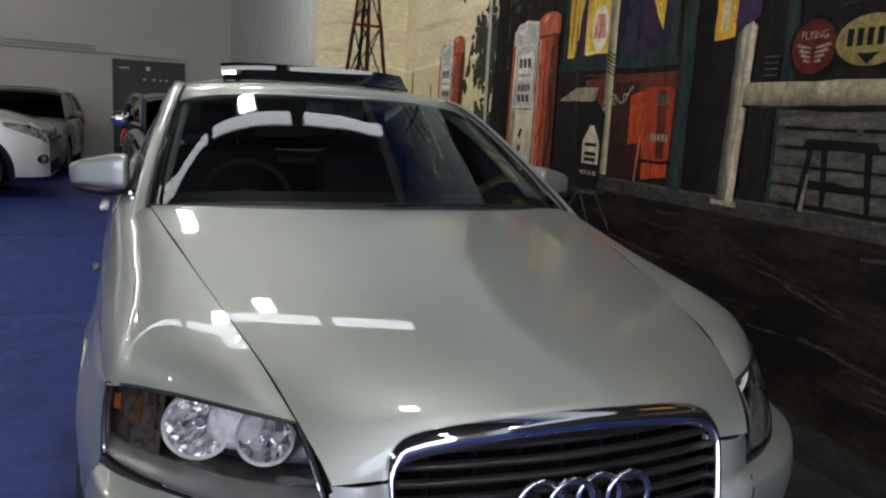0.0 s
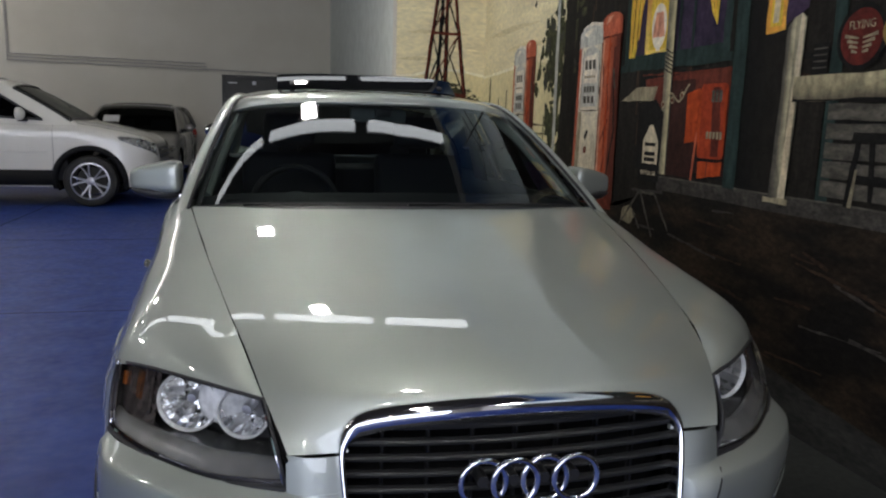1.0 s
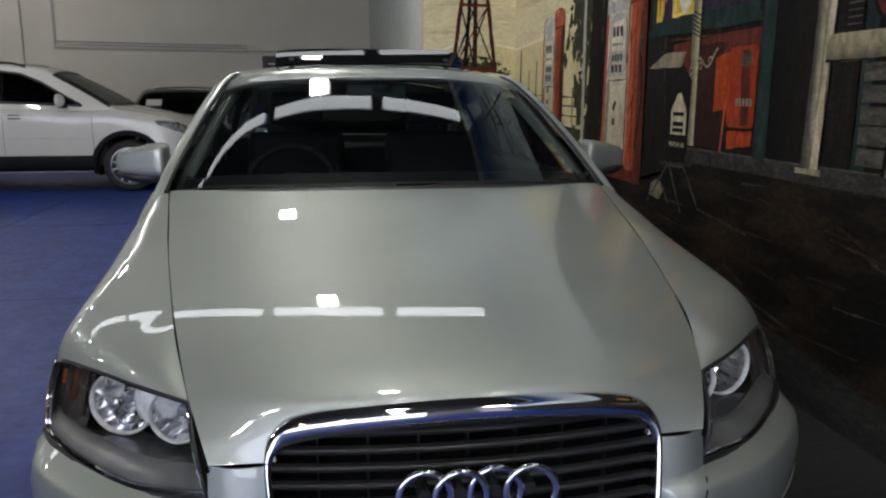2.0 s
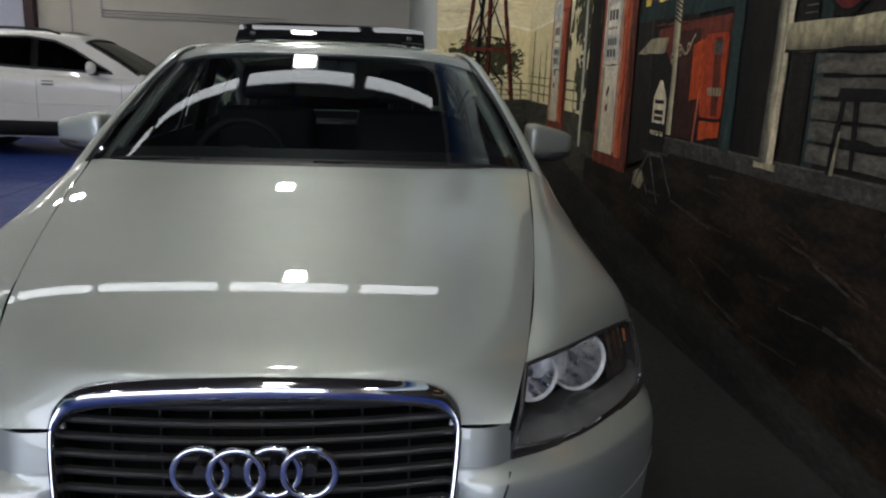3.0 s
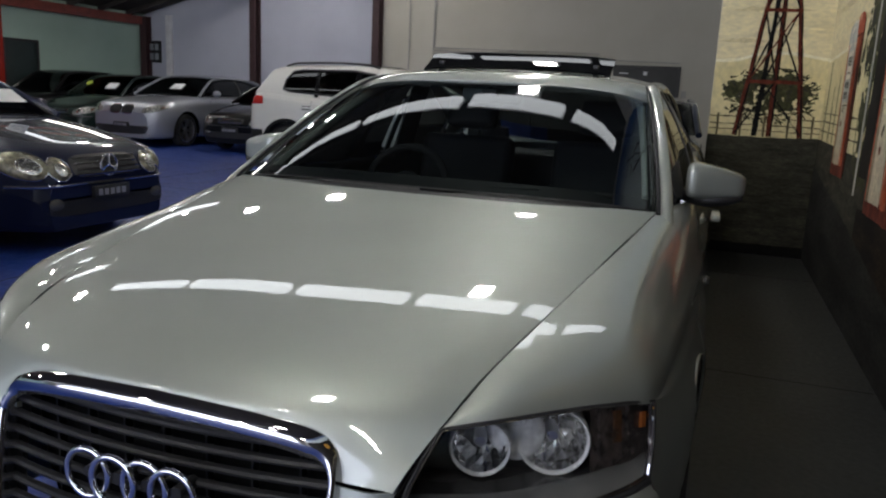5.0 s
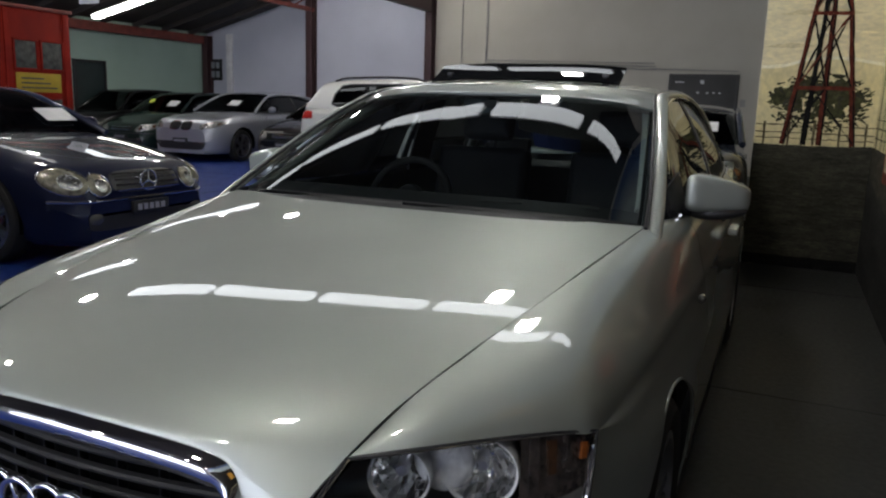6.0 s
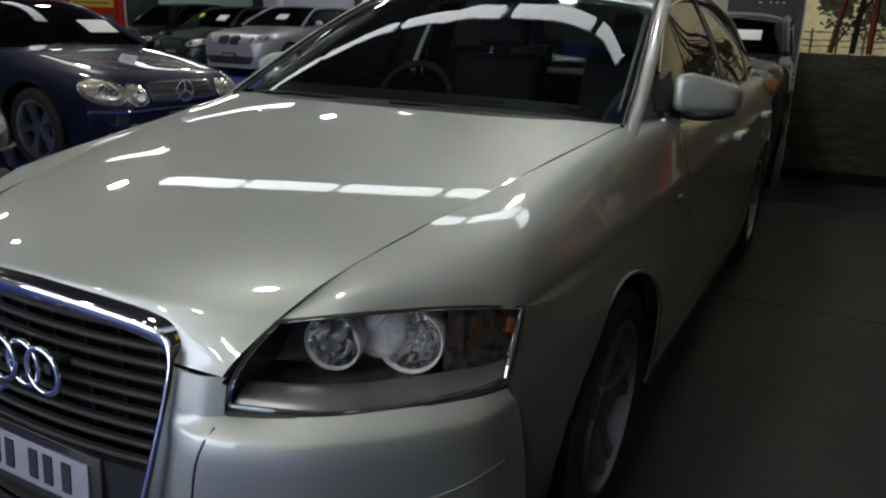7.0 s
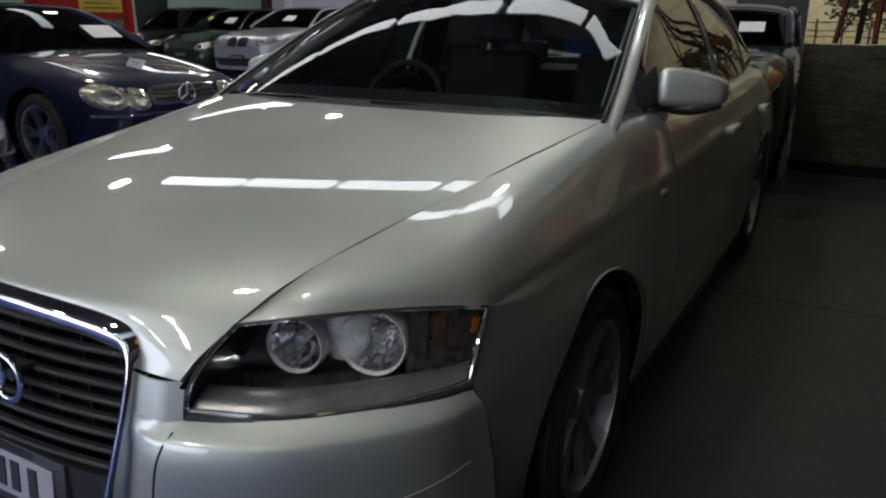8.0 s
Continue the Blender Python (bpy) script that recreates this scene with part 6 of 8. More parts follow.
    return tagged(car, "white compact off-roader with black roof rails and dark cladding", "car", "parked cars")


def facing_east(x, y, turn=0):
    return Matrix.Translation((x, y, 0.004)) @ Matrix.Rotation(radians(90 + turn), 4, "Z")


def facing_south(x, y, turn=0, z=0.004):
    return Matrix.Translation((x, y, z)) @ Matrix.Rotation(radians(turn), 4, "Z")


offroader(facing_east(-1.96, 10.72))
generic_car("wagon_car", facing_south(-2.87, 12.6), 4.5, 1.76, 1.46, GREY_PAINT, "grey wagon with dark sunroof parked behind the white off-roader", 0.31, 2.65, 0.9, (0.70, 0.93), 1.25, (2.0, 3.7), 0.97, 4.4, paper=((-0.42, 0.35, 0.14),), topw=0.74, sunroof=True)
generic_car("saloon_car", facing_south(-10.5, 11.55), 5.0, 1.90, 1.50, ICE_PAINT, "pale silver limousine with twin grilles and a price sheet", 0.34, 2.95, 0.88, (0.83, 1.02), 1.40, (2.15, 3.5), 1.03, 4.3, rim=BRIGHT_ALLOY, grille="kidney", paper=((0.1, 0.35, 0.15),))
generic_car("hatchback_car", facing_south(-12.36, 11.7), 4.3, 1.66, 1.46, GREEN_PAINT, "dark green hatchback with a white price sheet", 0.30, 2.5, 0.85, (0.70, 0.95), 1.1, (1.8, 3.3), 0.98, mirrors=False, paper=((0.3, 0.35, 0.15),), sticker=(-0.42, 0.45))
generic_car("hatchback_car", facing_south(-13.93, 11.5), 4.0, 1.46, 1.50, BLACK_PAINT, "black small hatchback in the far row by the booth", 0.30, 2.4, 0.8, (0.70, 0.95), 1.05, (1.7, 3.2), 0.98, mirrors=False)
generic_car("saloon_car", facing_south(-8.15, 11.9), 4.5, 1.72, 1.42, BLACK_PAINT, "black saloon with chrome grille beside the white off-roader", 0.31, 2.6, 0.88, (0.70, 0.93), 1.25, (2.0, 3.1), 0.98, 3.9, mirrors=False)
generic_car("coupe_car", facing_east(-3.70, 3.93), 4.65, 1.74, 1.40, NAVY_PAINT, "dark navy coupe with oval twin headlights and slatted grille", 0.335, 2.70, 0.85, (0.73, 0.95), 1.35, (2.15, 3.05), 0.98, 3.9, grille="star", lamp="oval", rim=BRIGHT_ALLOY, paper=((0.42, 0.3, 0.16),))
generic_car("saloon_car", facing_east(-2.84, 1.2), 4.4, 1.72, 1.42, BLACK_PAINT, "glossy black saloon with large clear headlights", 0.31, 2.6, 0.85, (0.74, 0.95), 1.2, (1.95, 3.1), 0.98, 3.8)
generic_car("hatchback_car", facing_south(0.05, 5.10, 4, 0.0), 4.1, 1.70, 1.43, SLATE_PAINT, "dark blue hatchback with round amber headlights and price sheet", 0.30, 2.5, 0.85, (0.96, 1.07), 0.95, (1.50, 3.3), 1.0, lamp="round", mirrors=-1, paper=((0.47, 0.30, 0.10),), topw=0.84)

th = empty("hanging_sign", pose(-8.9, 8.0, 2.7))
box("board", (-0.21, -0.004, 0.0), (0.21, 0.004, 0.5), PAPER, th)
for k in range(4):
    box("print_line", (-0.14, -0.0065, 0.12 + 0.06 * k), (0.12, -0.0045, 0.135 + 0.06 * k), LAMP_GREY, th, bevel=0.0)
for s in (-0.18, 0.18):
    sweep("wire", [(s, 0, 0.5), (s, 0, 2.1)], 0.003, BLACK_PLASTIC, th, sides=5)
tagged(th, "white printed board hung on two wires", "hanging sign")

# ---------- the painted walls ----------
def pm(name, col, col2=None, scale=3.0, stretch=(1, 1, 1), contrast=(0.3, 0.7), rough=0.8, broken=0.62, fine=0.86):
    """Brushed wall paint: broad washes broken by fine strokes."""
    dark = col2 or tuple(c * 0.5 for c in col)
    ma = mat(name, col, rough, col2=dark, scale=scale, stretch=stretch, contrast=contrast, bump=0.05, bscale=80, detail=8, spec=0.15)
    nt = ma.node_tree
    base = nt.nodes["Principled BSDF"].inputs["Base Color"]
    src = base.links[0].from_socket
    tc = nt.nodes.new("ShaderNodeTexCoord")
    mp = nt.nodes.new("ShaderNodeMapping")
    mp.inputs["Scale"].default_value = (7 * stretch[0], 9 * stretch[1], 5 * stretch[2])
    mp.inputs["Rotation"].default_value = (0.5, 0, 0)
    nt.links.new(tc.outputs["Object"], mp.inputs[0])
    n = nt.nodes.new("ShaderNodeTexNoise")
    n.inputs["Scale"].default_value, n.inputs["Detail"].default_value, n.inputs["Distortion"].default_value = 3.0, 9, 0.5
    nt.links.new(mp.outputs[0], n.inputs["Vector"])
    rp = nt.nodes.new("ShaderNodeValToRGB")
    rp.color_ramp.elements[0].position, rp.color_ramp.elements[1].position = 0.32, 0.70
    rp.color_ramp.elements[0].color, rp.color_ramp.elements[1].color = (broken, broken, broken, 1), (1.2, 1.18, 1.12, 1)
    nt.links.new(n.outputs["Fac"], rp.inputs[0])
    mx = nt.nodes.new("ShaderNodeMix")
    mx.data_type, mx.blend_type = "RGBA", "MULTIPLY"
    mx.inputs[0].default_value = 1.0
    nt.links.new(src, mx.inputs[6])
    nt.links.new(rp.outputs[0], mx.inputs[7])
    # dry-brush flecks
    n3 = nt.nodes.new("ShaderNodeTexNoise")
    n3.inputs["Scale"].default_value, n3.inputs["Detail"].default_value, n3.inputs["Roughness"].default_value = 55.0, 6, 0.7
    mp3 = nt.nodes.new("ShaderNodeMapping")
    mp3.inputs["Scale"].default_value = (1.0, 0.5, 1.0)
    mp3.inputs["Rotation"].default_value = (0.35, 0, 0)
    nt.links.new(tc.outputs["Object"], mp3.inputs[0])
    nt.links.new(mp3.outputs[0], n3.inputs["Vector"])
    rp3 = nt.nodes.new("ShaderNodeValToRGB")
    rp3.color_ramp.elements[0].position, rp3.color_ramp.elements[1].position = 0.40, 0.64
    rp3.color_ramp.elements[0].color, rp3.color_ramp.elements[1].color = (fine, fine, fine, 1), (2.0 - fine, 2.0 - fine, 1.95 - fine, 1)
    nt.links.new(n3.outputs["Fac"], rp3.inputs[0])
    mx3 = nt.nodes.new("ShaderNodeMix")
    mx3.data_type, mx3.blend_type = "RGBA", "MULTIPLY"
    mx3.inputs[0].default_value = 1.0
    nt.links.new(mx.outputs[2], mx3.inputs[6])
    nt.links.new(rp3.outputs[0], mx3.inputs[7])
    nt.links.new(mx3.outputs[2], base)
    return ma


def graded(name, a, b, axis, lo, hi, **kw):
    """Brushed paint blending from one colour to another across the wall; axis 1 runs along it, 2 up it."""
    ma = pm(name, (1, 1, 1), (0.72, 0.72, 0.72), **kw)
    nt = ma.node_tree
    base = nt.nodes["Principled BSDF"].inputs["Base Color"]
    src = base.links[0].from_socket
    tc, sep, mr, mx, ml = (nt.nodes.new("ShaderNode" + k) for k in ("TexCoord", "SeparateXYZ", "MapRange", "Mix", "Mix"))
    mr.interpolation_type = "SMOOTHSTEP"
    mr.inputs["From Min"].default_value, mr.inputs["From Max"].default_value = lo, hi
    mx.data_type = ml.data_type = "RGBA"
    ml.blend_type = "MULTIPLY"
    mx.inputs[6].default_value, mx.inputs[7].default_value, ml.inputs[0].default_value = (*a, 1), (*b, 1), 1.0
    nt.links.new(tc.outputs["Object"], sep.inputs[0])
    nt.links.new(sep.outputs[axis], mr.inputs["Value"])
    nt.links.new(mr.outputs[0], mx.inputs[0])
    nt.links.new(mx.outputs[2], ml.inputs[6])
    nt.links.new(src, ml.inputs[7])
    nt.links.new(ml.outputs[2], base)
    return ma


P_SKY = pm("mural_sky", (0.82, 0.74, 0.50), (0.68, 0.60, 0.39), 1.6, (0.6, 0.6, 2.2), broken=0.92, fine=0.97)
P_HILL = pm("mural_hill", (0.75, 0.67, 0.41), (0.64, 0.56, 0.32), 2, broken=0.92, fine=0.97)
P_CLOUD = pm("mural_cloud", (0.62, 0.54, 0.34), (0.78, 0.68, 0.42), 3, (1, 1, 4), broken=0.8, fine=0.97)
P_CREAMSKY = pm("mural_cream_sky", (0.88, 0.80, 0.56), (0.80, 0.70, 0.44), 3, (1, 1, 3), broken=0.88, fine=0.97)
P_PALE = pm("mural_pale_line", (0.90, 0.86, 0.70), (0.80, 0.74, 0.54), 6, broken=0.9, fine=0.95)
P_FENCE = pm("mural_fence", (0.20, 0.17, 0.10), (0.11, 0.09, 0.055), 6)
P_GROUND = pm("mural_ground", (0.042, 0.028, 0.018), (0.008, 0.007, 0.006), 2.4, (1, 0.8, 3.2), (0.42, 0.72), fine=0.70)
P_GREYGROUND = pm("mural_far_ground", (0.075, 0.072, 0.055), (0.03, 0.03, 0.024), 4, (0.8, 1, 4))
P_DARK = pm("mural_dark_timber", (0.020, 0.017, 0.014), (0.008, 0.007, 0.006), 4, (1, 3, 0.6), fine=0.70)
P_BLACK = pm("mural_black", (0.012, 0.011, 0.011), (0.006, 0.006, 0.006), 5, fine=0.70)
P_TEAL = pm("mural_teal", (0.026, 0.050, 0.048), (0.012, 0.024, 0.022), 7, (1, 1, 0.4))
P_RED = pm("mural_red", (0.56, 0.145, 0.080), (0.40, 0.085, 0.045), 5, (1, 1.4, 0.8))
P_SALMON = pm("mural_salmon", (0.72, 0.36, 0.26), (0.58, 0.25, 0.16), 6)
P_DULLRED = pm("mural_dull_red", (0.20, 0.045, 0.028), (0.10, 0.025, 0.018), 5)
P_RUST = pm("mural_rust", (0.16, 0.035, 0.02), (0.08, 0.02, 0.013), 8)
P_ORANGE = pm("mural_orange", (0.50, 0.075, 0.016), (0.34, 0.045, 0.012), 6, broken=0.7)
P_CREAM = pm("mural_cream", (0.70, 0.62, 0.46), (0.54, 0.46, 0.32), 5, (1, 1, 0.5), broken=0.7)
P_WHITE = pm("mural_white", (0.80, 0.76, 0.66), (0.66, 0.60, 0.52), 6, broken=0.75)
P_GREY = pm("mural_grey_timber", (0.12, 0.112, 0.098), (0.05, 0.047, 0.04), 6, (1, 1, 4))
P_BEAM = pm("mural_pale_beam", (0.40, 0.355, 0.245), (0.20, 0.175, 0.12), 5, (1, 1.2, 1))
P_BROWNRED = pm("mural_shaded_red", (0.17, 0.045, 0.028), (0.09, 0.022, 0.016), 7, (1, 3, 0.5))
P_DEEPBLUE = pm("mural_deep_blue", (0.05, 0.14, 0.42), (0.03, 0.09, 0.30), 2, broken=0.8, fine=0.97)
P_PALEGREY = pm("mural_pale_grey", (0.62, 0.62, 0.58), (0.45, 0.45, 0.42), 9, (1, 2, 1), broken=0.65)
P_KERB = pm("mural_kerb", (0.07, 0.065, 0.06), (0.035, 0.033, 0.03), 5, (1, 1, 3), fine=0.70)
P_YELLOW = pm("mural_yellow", (0.86, 0.62, 0.09), (0.60, 0.38, 0.04), 9, (1, 4, 0.7))
P_AMBER = pm("mural_amber", (0.85, 0.46, 0.09), (0.70, 0.32, 0.05), 6, broken=0.7)
P_PURPLE = pm("mural_purple", (0.055, 0.035, 0.075), (0.02, 0.015, 0.035), 4)
P_LEAF = pm("mural_leaf", (0.085, 0.085, 0.04), (0.03, 0.034, 0.018), 25)
P_BLUE = pm("mural_upper_sky", (0.74, 0.84, 0.88), (0.68, 0.80, 0.84), 1.2, broken=0.9, fine=0.97)
P_EARTH = pm("mural_earth", (0.055, 0.034, 0.022), (0.024, 0.014, 0.010), 6, fine=0.70)
P_GREYROAD = pm("mural_road", (0.040, 0.040, 0.038), (0.014, 0.014, 0.014), 2, (1, 0.6, 3))

STACK = [0]
street = empty("street_mural", pose(WALL_X, 0, 0))
mill = empty("windmill_mural", pose(0, MILL_Y, 0))


def flat(name, pts, material, layer, on=None, label=""):
    """A flat painted shape; street takes (y, z), mill takes (x, z)."""
    on = on or street
    STACK[0] += 1
    d = -0.003 - 0.0012 * layer - (STACK[0] % 50) * 2.2e-5
    if len(pts) <= 14 and layer > 0:
        # hand-drawn edge: short uneven segments
        rj = random.Random(STACK[0])
        out = []
        for a, b in zip(pts, list(pts[1:]) + [pts[0]]):
            ln = math.hypot(b[0] - a[0], b[1] - a[1])
            n = max(1, min(24, int(ln / 0.045)))
            amp = min(0.0045, ln * 0.05)
            for k in range(n):
                t = k / n
                out.append((a[0] + (b[0] - a[0]) * t + rj.uniform(-amp, amp) * (k > 0), a[1] + (b[1] - a[1]) * t + rj.uniform(-amp, amp) * (k > 0)))
        pts = out
    bm = bmesh.new()
    vs = [bm.verts.new((d, a, b) if on is street else (a, d, b)) for a, b in pts]
    bm.faces.new(vs)
    bmesh.ops.triangulate(bm, faces=bm.faces)
    return part(name, bm, material, on, label, smooth=False)


def bar(name, a, b, wa, wb, material, layer, on=None):
    a, b = np.array(a, float), np.array(b, float)
    n = np.array((-(b - a)[1], (b - a)[0]))
    n = n / np.linalg.norm(n)
    return flat(name, [a + n * wa / 2, b + n * wb / 2, b - n * wb / 2, a - n * wa / 2], material, layer, on)


def rect(name, y0, y1, z0, z1, material, layer, on=None, label=""):
    return flat(name, [(y0, z0), (y1, z0), (y1, z1), (y0, z1)], material, layer, on, label)


def disc(name, c, r, material, layer, on=None, ry=None, n=36, wob=0.0, seed=1, label=""):
    rnd = random.Random(seed)
    return flat(name, [(c[0] + r * (1 + wob * rnd.uniform(-1, 1)) * math.cos(a), c[1] + (ry or r) * (1 + wob * rnd.uniform(-1, 1)) * math.sin(a)) for a in np.linspace(0, 2 * math.pi, n, endpoint=False)], material, layer, on, label)


def words(text, y, z, size, material, layer, squeeze=1.0):
    cu = bpy.data.curves.new("lettering", "FONT")
    cu.body, cu.size, cu.align_x, cu.align_y, cu.extrude = text, size, "CENTER", "CENTER", 0.0004
    cu.materials.append(material)
    ob = new("lettering", cu)
    ob.parent = street
    ob.matrix_local = Matrix.Translation((-0.003 - 0.0012 * layer, y, z)) @ Matrix.Rotation(radians(-90), 4, "Z") @ Matrix.Rotation(radians(90), 4, "X") @ Matrix.Diagonal((squeeze, 1, 1, 1))
    return ob


# --- long wall: sky, town, ground ---
rect("sky", 4.0, 6.596, 0.0, 3.1, P_SKY, 0)
rect("upper_sky", -6.0, 6.596, 2.85, 4.55, P_BLUE, 0.5)
for k in range(6):
    f = (k + 0.5) / 6
    band = tuple(a + (b - a) * f for a, b in zip((0.58, 0.70, 0.74), (0.05, 0.14, 0.42)))
    rect("deep_sky", -6.0, 6.596, 4.1 + 0.12 * k, 4.1 + 0.12 * (k + 1), pm("mural_sky_band", band, tuple(c * 0.88 for c in band), 2, broken=0.85, fine=0.97), 0.7)
rect("deep_sky", -6.0, 6.596, 4.82, 5.3, P_DEEPBLUE, 0.7)
flat("hill", [(6.596, 1.05), (4.2, 1.05), (4.2, 1.72), (4.7, 1.80), (5.2, 1.86), (5.7, 1.80), (6.596, 1.76)], P_HILL, 1)
bar("hill_line", (6.596, 1.77), (5.7, 1.81), 0.022, 0.03, P_PALE, 2)
bar("hill_line", (5.7, 1.81), (5.1, 1.87), 0.03, 0.02, P_PALE, 2)
def streak(name, a, b, z, h, material, layer, on=None, seed=1):
    """A soft-ended wash with a wavering edge."""
    rq = random.Random(seed)
    t = np.linspace(0, 1, 13)
    up_ = [(a + (b - a) * v, z + h * math.sin(math.pi * v) * rq.uniform(0.5, 1.0)) for v in t]
    dn_ = [(a + (b - a) * v, z - h * 0.6 * math.sin(math.pi * v) * rq.uniform(0.3, 1.0)) for v in t[-2:0:-1]]
    return flat(name, up_ + dn_, material, layer, on)


for k, (a, b, z, h) in enumerate(((4.7, 5.9, 1.98, 0.05), (4.3, 5.6, 2.25, 0.07), (4.9, 6.5, 2.16, 0.05), (4.6, 6.4, 2.5, 0.09), (4.4, 6.3, 2.75, 0.08))):
    streak("cloud", a, b, z, h, P_CLOUD if k % 2 == 0 else P_CREAMSKY, 1, seed=k)
for z in (1.18, 1.26, 1.33):
    bar("fence_rail", (6.55, z), (4.55, z - 0.03), 0.010, 0.012, P_FENCE, 2)
for y in np.arange(4.75, 6.5, 0.42):
    bar("fence_post", (y, 1.06), (y, 1.38), 0.020, 0.020, P_FENCE, 2)
flat("far_ground", [(6.596, 0.0), (3.9, 0.0), (3.9, 1.0), (4.6, 1.06), (6.596, 1.10)], P_GREYGROUND, 2)
for y, z0, z1, w in ((6.35, 1.08, 1.75, 0.05), (6.05, 1.1, 1.55, 0.03), (5.8, 1.1, 1.62, 0.035)):
    bar("cactus", (y, z0), (y - 0.02, z1), w, w * 0.6, P_LEAF, 3)
# town front
flat("shop_front", [(-6.0, 0.6), (4.28, 0.6), (4.28, 2.75), (3.6, 3.05), (-6.0, 3.05)], P_DARK, 1)
for k in range(7):
    z = 1.1 + 0.27 * k
    bar("cladding_line", (-6.0, z), (2.0, z), 0.02, 0.02, P_BLACK, 2)
rt = random.Random(11)
P_PLANK = pm("mural_plank", (0.050, 0.040, 0.032), (0.018, 0.015, 0.012), 6, (1, 3, 0.6))
P_PLANK_WARM = pm("mural_plank_warm", (0.055, 0.032, 0.020), (0.022, 0.013, 0.009), 6, (1, 3, 0.6))
for k in range(150):
    y, z = rt.uniform(-2.0, 4.2), rt.uniform(1.05, 2.9)
    ln, wd = rt.uniform(0.12, 0.5), rt.uniform(0.006, 0.03)
    if y > 2.1:
        bar("plank_stroke", (y, z), (y + rt.uniform(-0.02, 0.02), z + ln), wd, wd * 0.6, rt.choice((P_PLANK, P_PLANK_WARM, P_BLACK)), 2)
    else:
        bar("plank_stroke", (y, z), (y - ln, z + rt.uniform(-0.02, 0.02)), wd, wd * 0.6, rt.choice((P_PLANK, P_PLANK_WARM, P_BLACK)), 2)
flat("ground", [(4.3, 0.0), (-6.0, 0.0), (-6.0, 0.97), (2.74, 0.965), (3.3, 0.80), (4.3, 0.76)], P_GROUND, 4)
flat("road", [(6.596, 0.0), (0.6, 0.0), (0.6, 0.12), (3.0, 0.40), (4.5, 0.60), (6.596, 0.86)], P_GREYROAD, 5)
flat("kerb", [(2.80, 1.035), (-6.0, 1.03), (-6.0, 0.955), (2.80, 0.955)], P_KERB, 5)
bar("kerb_edge", (2.78, 1.034), (-6.0, 1.03), 0.010, 0.012, P_GREY, 6)
rnd = random.Random(5)
for k in range(80):
    y, z = rnd.uniform(-1.2, 3.2), rnd.uniform(0.25, 0.93)
    ln = rnd.uniform(0.12, 0.5)
    bar("brush_stroke", (y, z), (y - ln, z - rnd.uniform(-0.02, 0.06)), 0.012, rnd.uniform(0.004, 0.02), rnd.choice((P_EARTH, P_KERB, P_GROUND, P_EARTH)), 6)


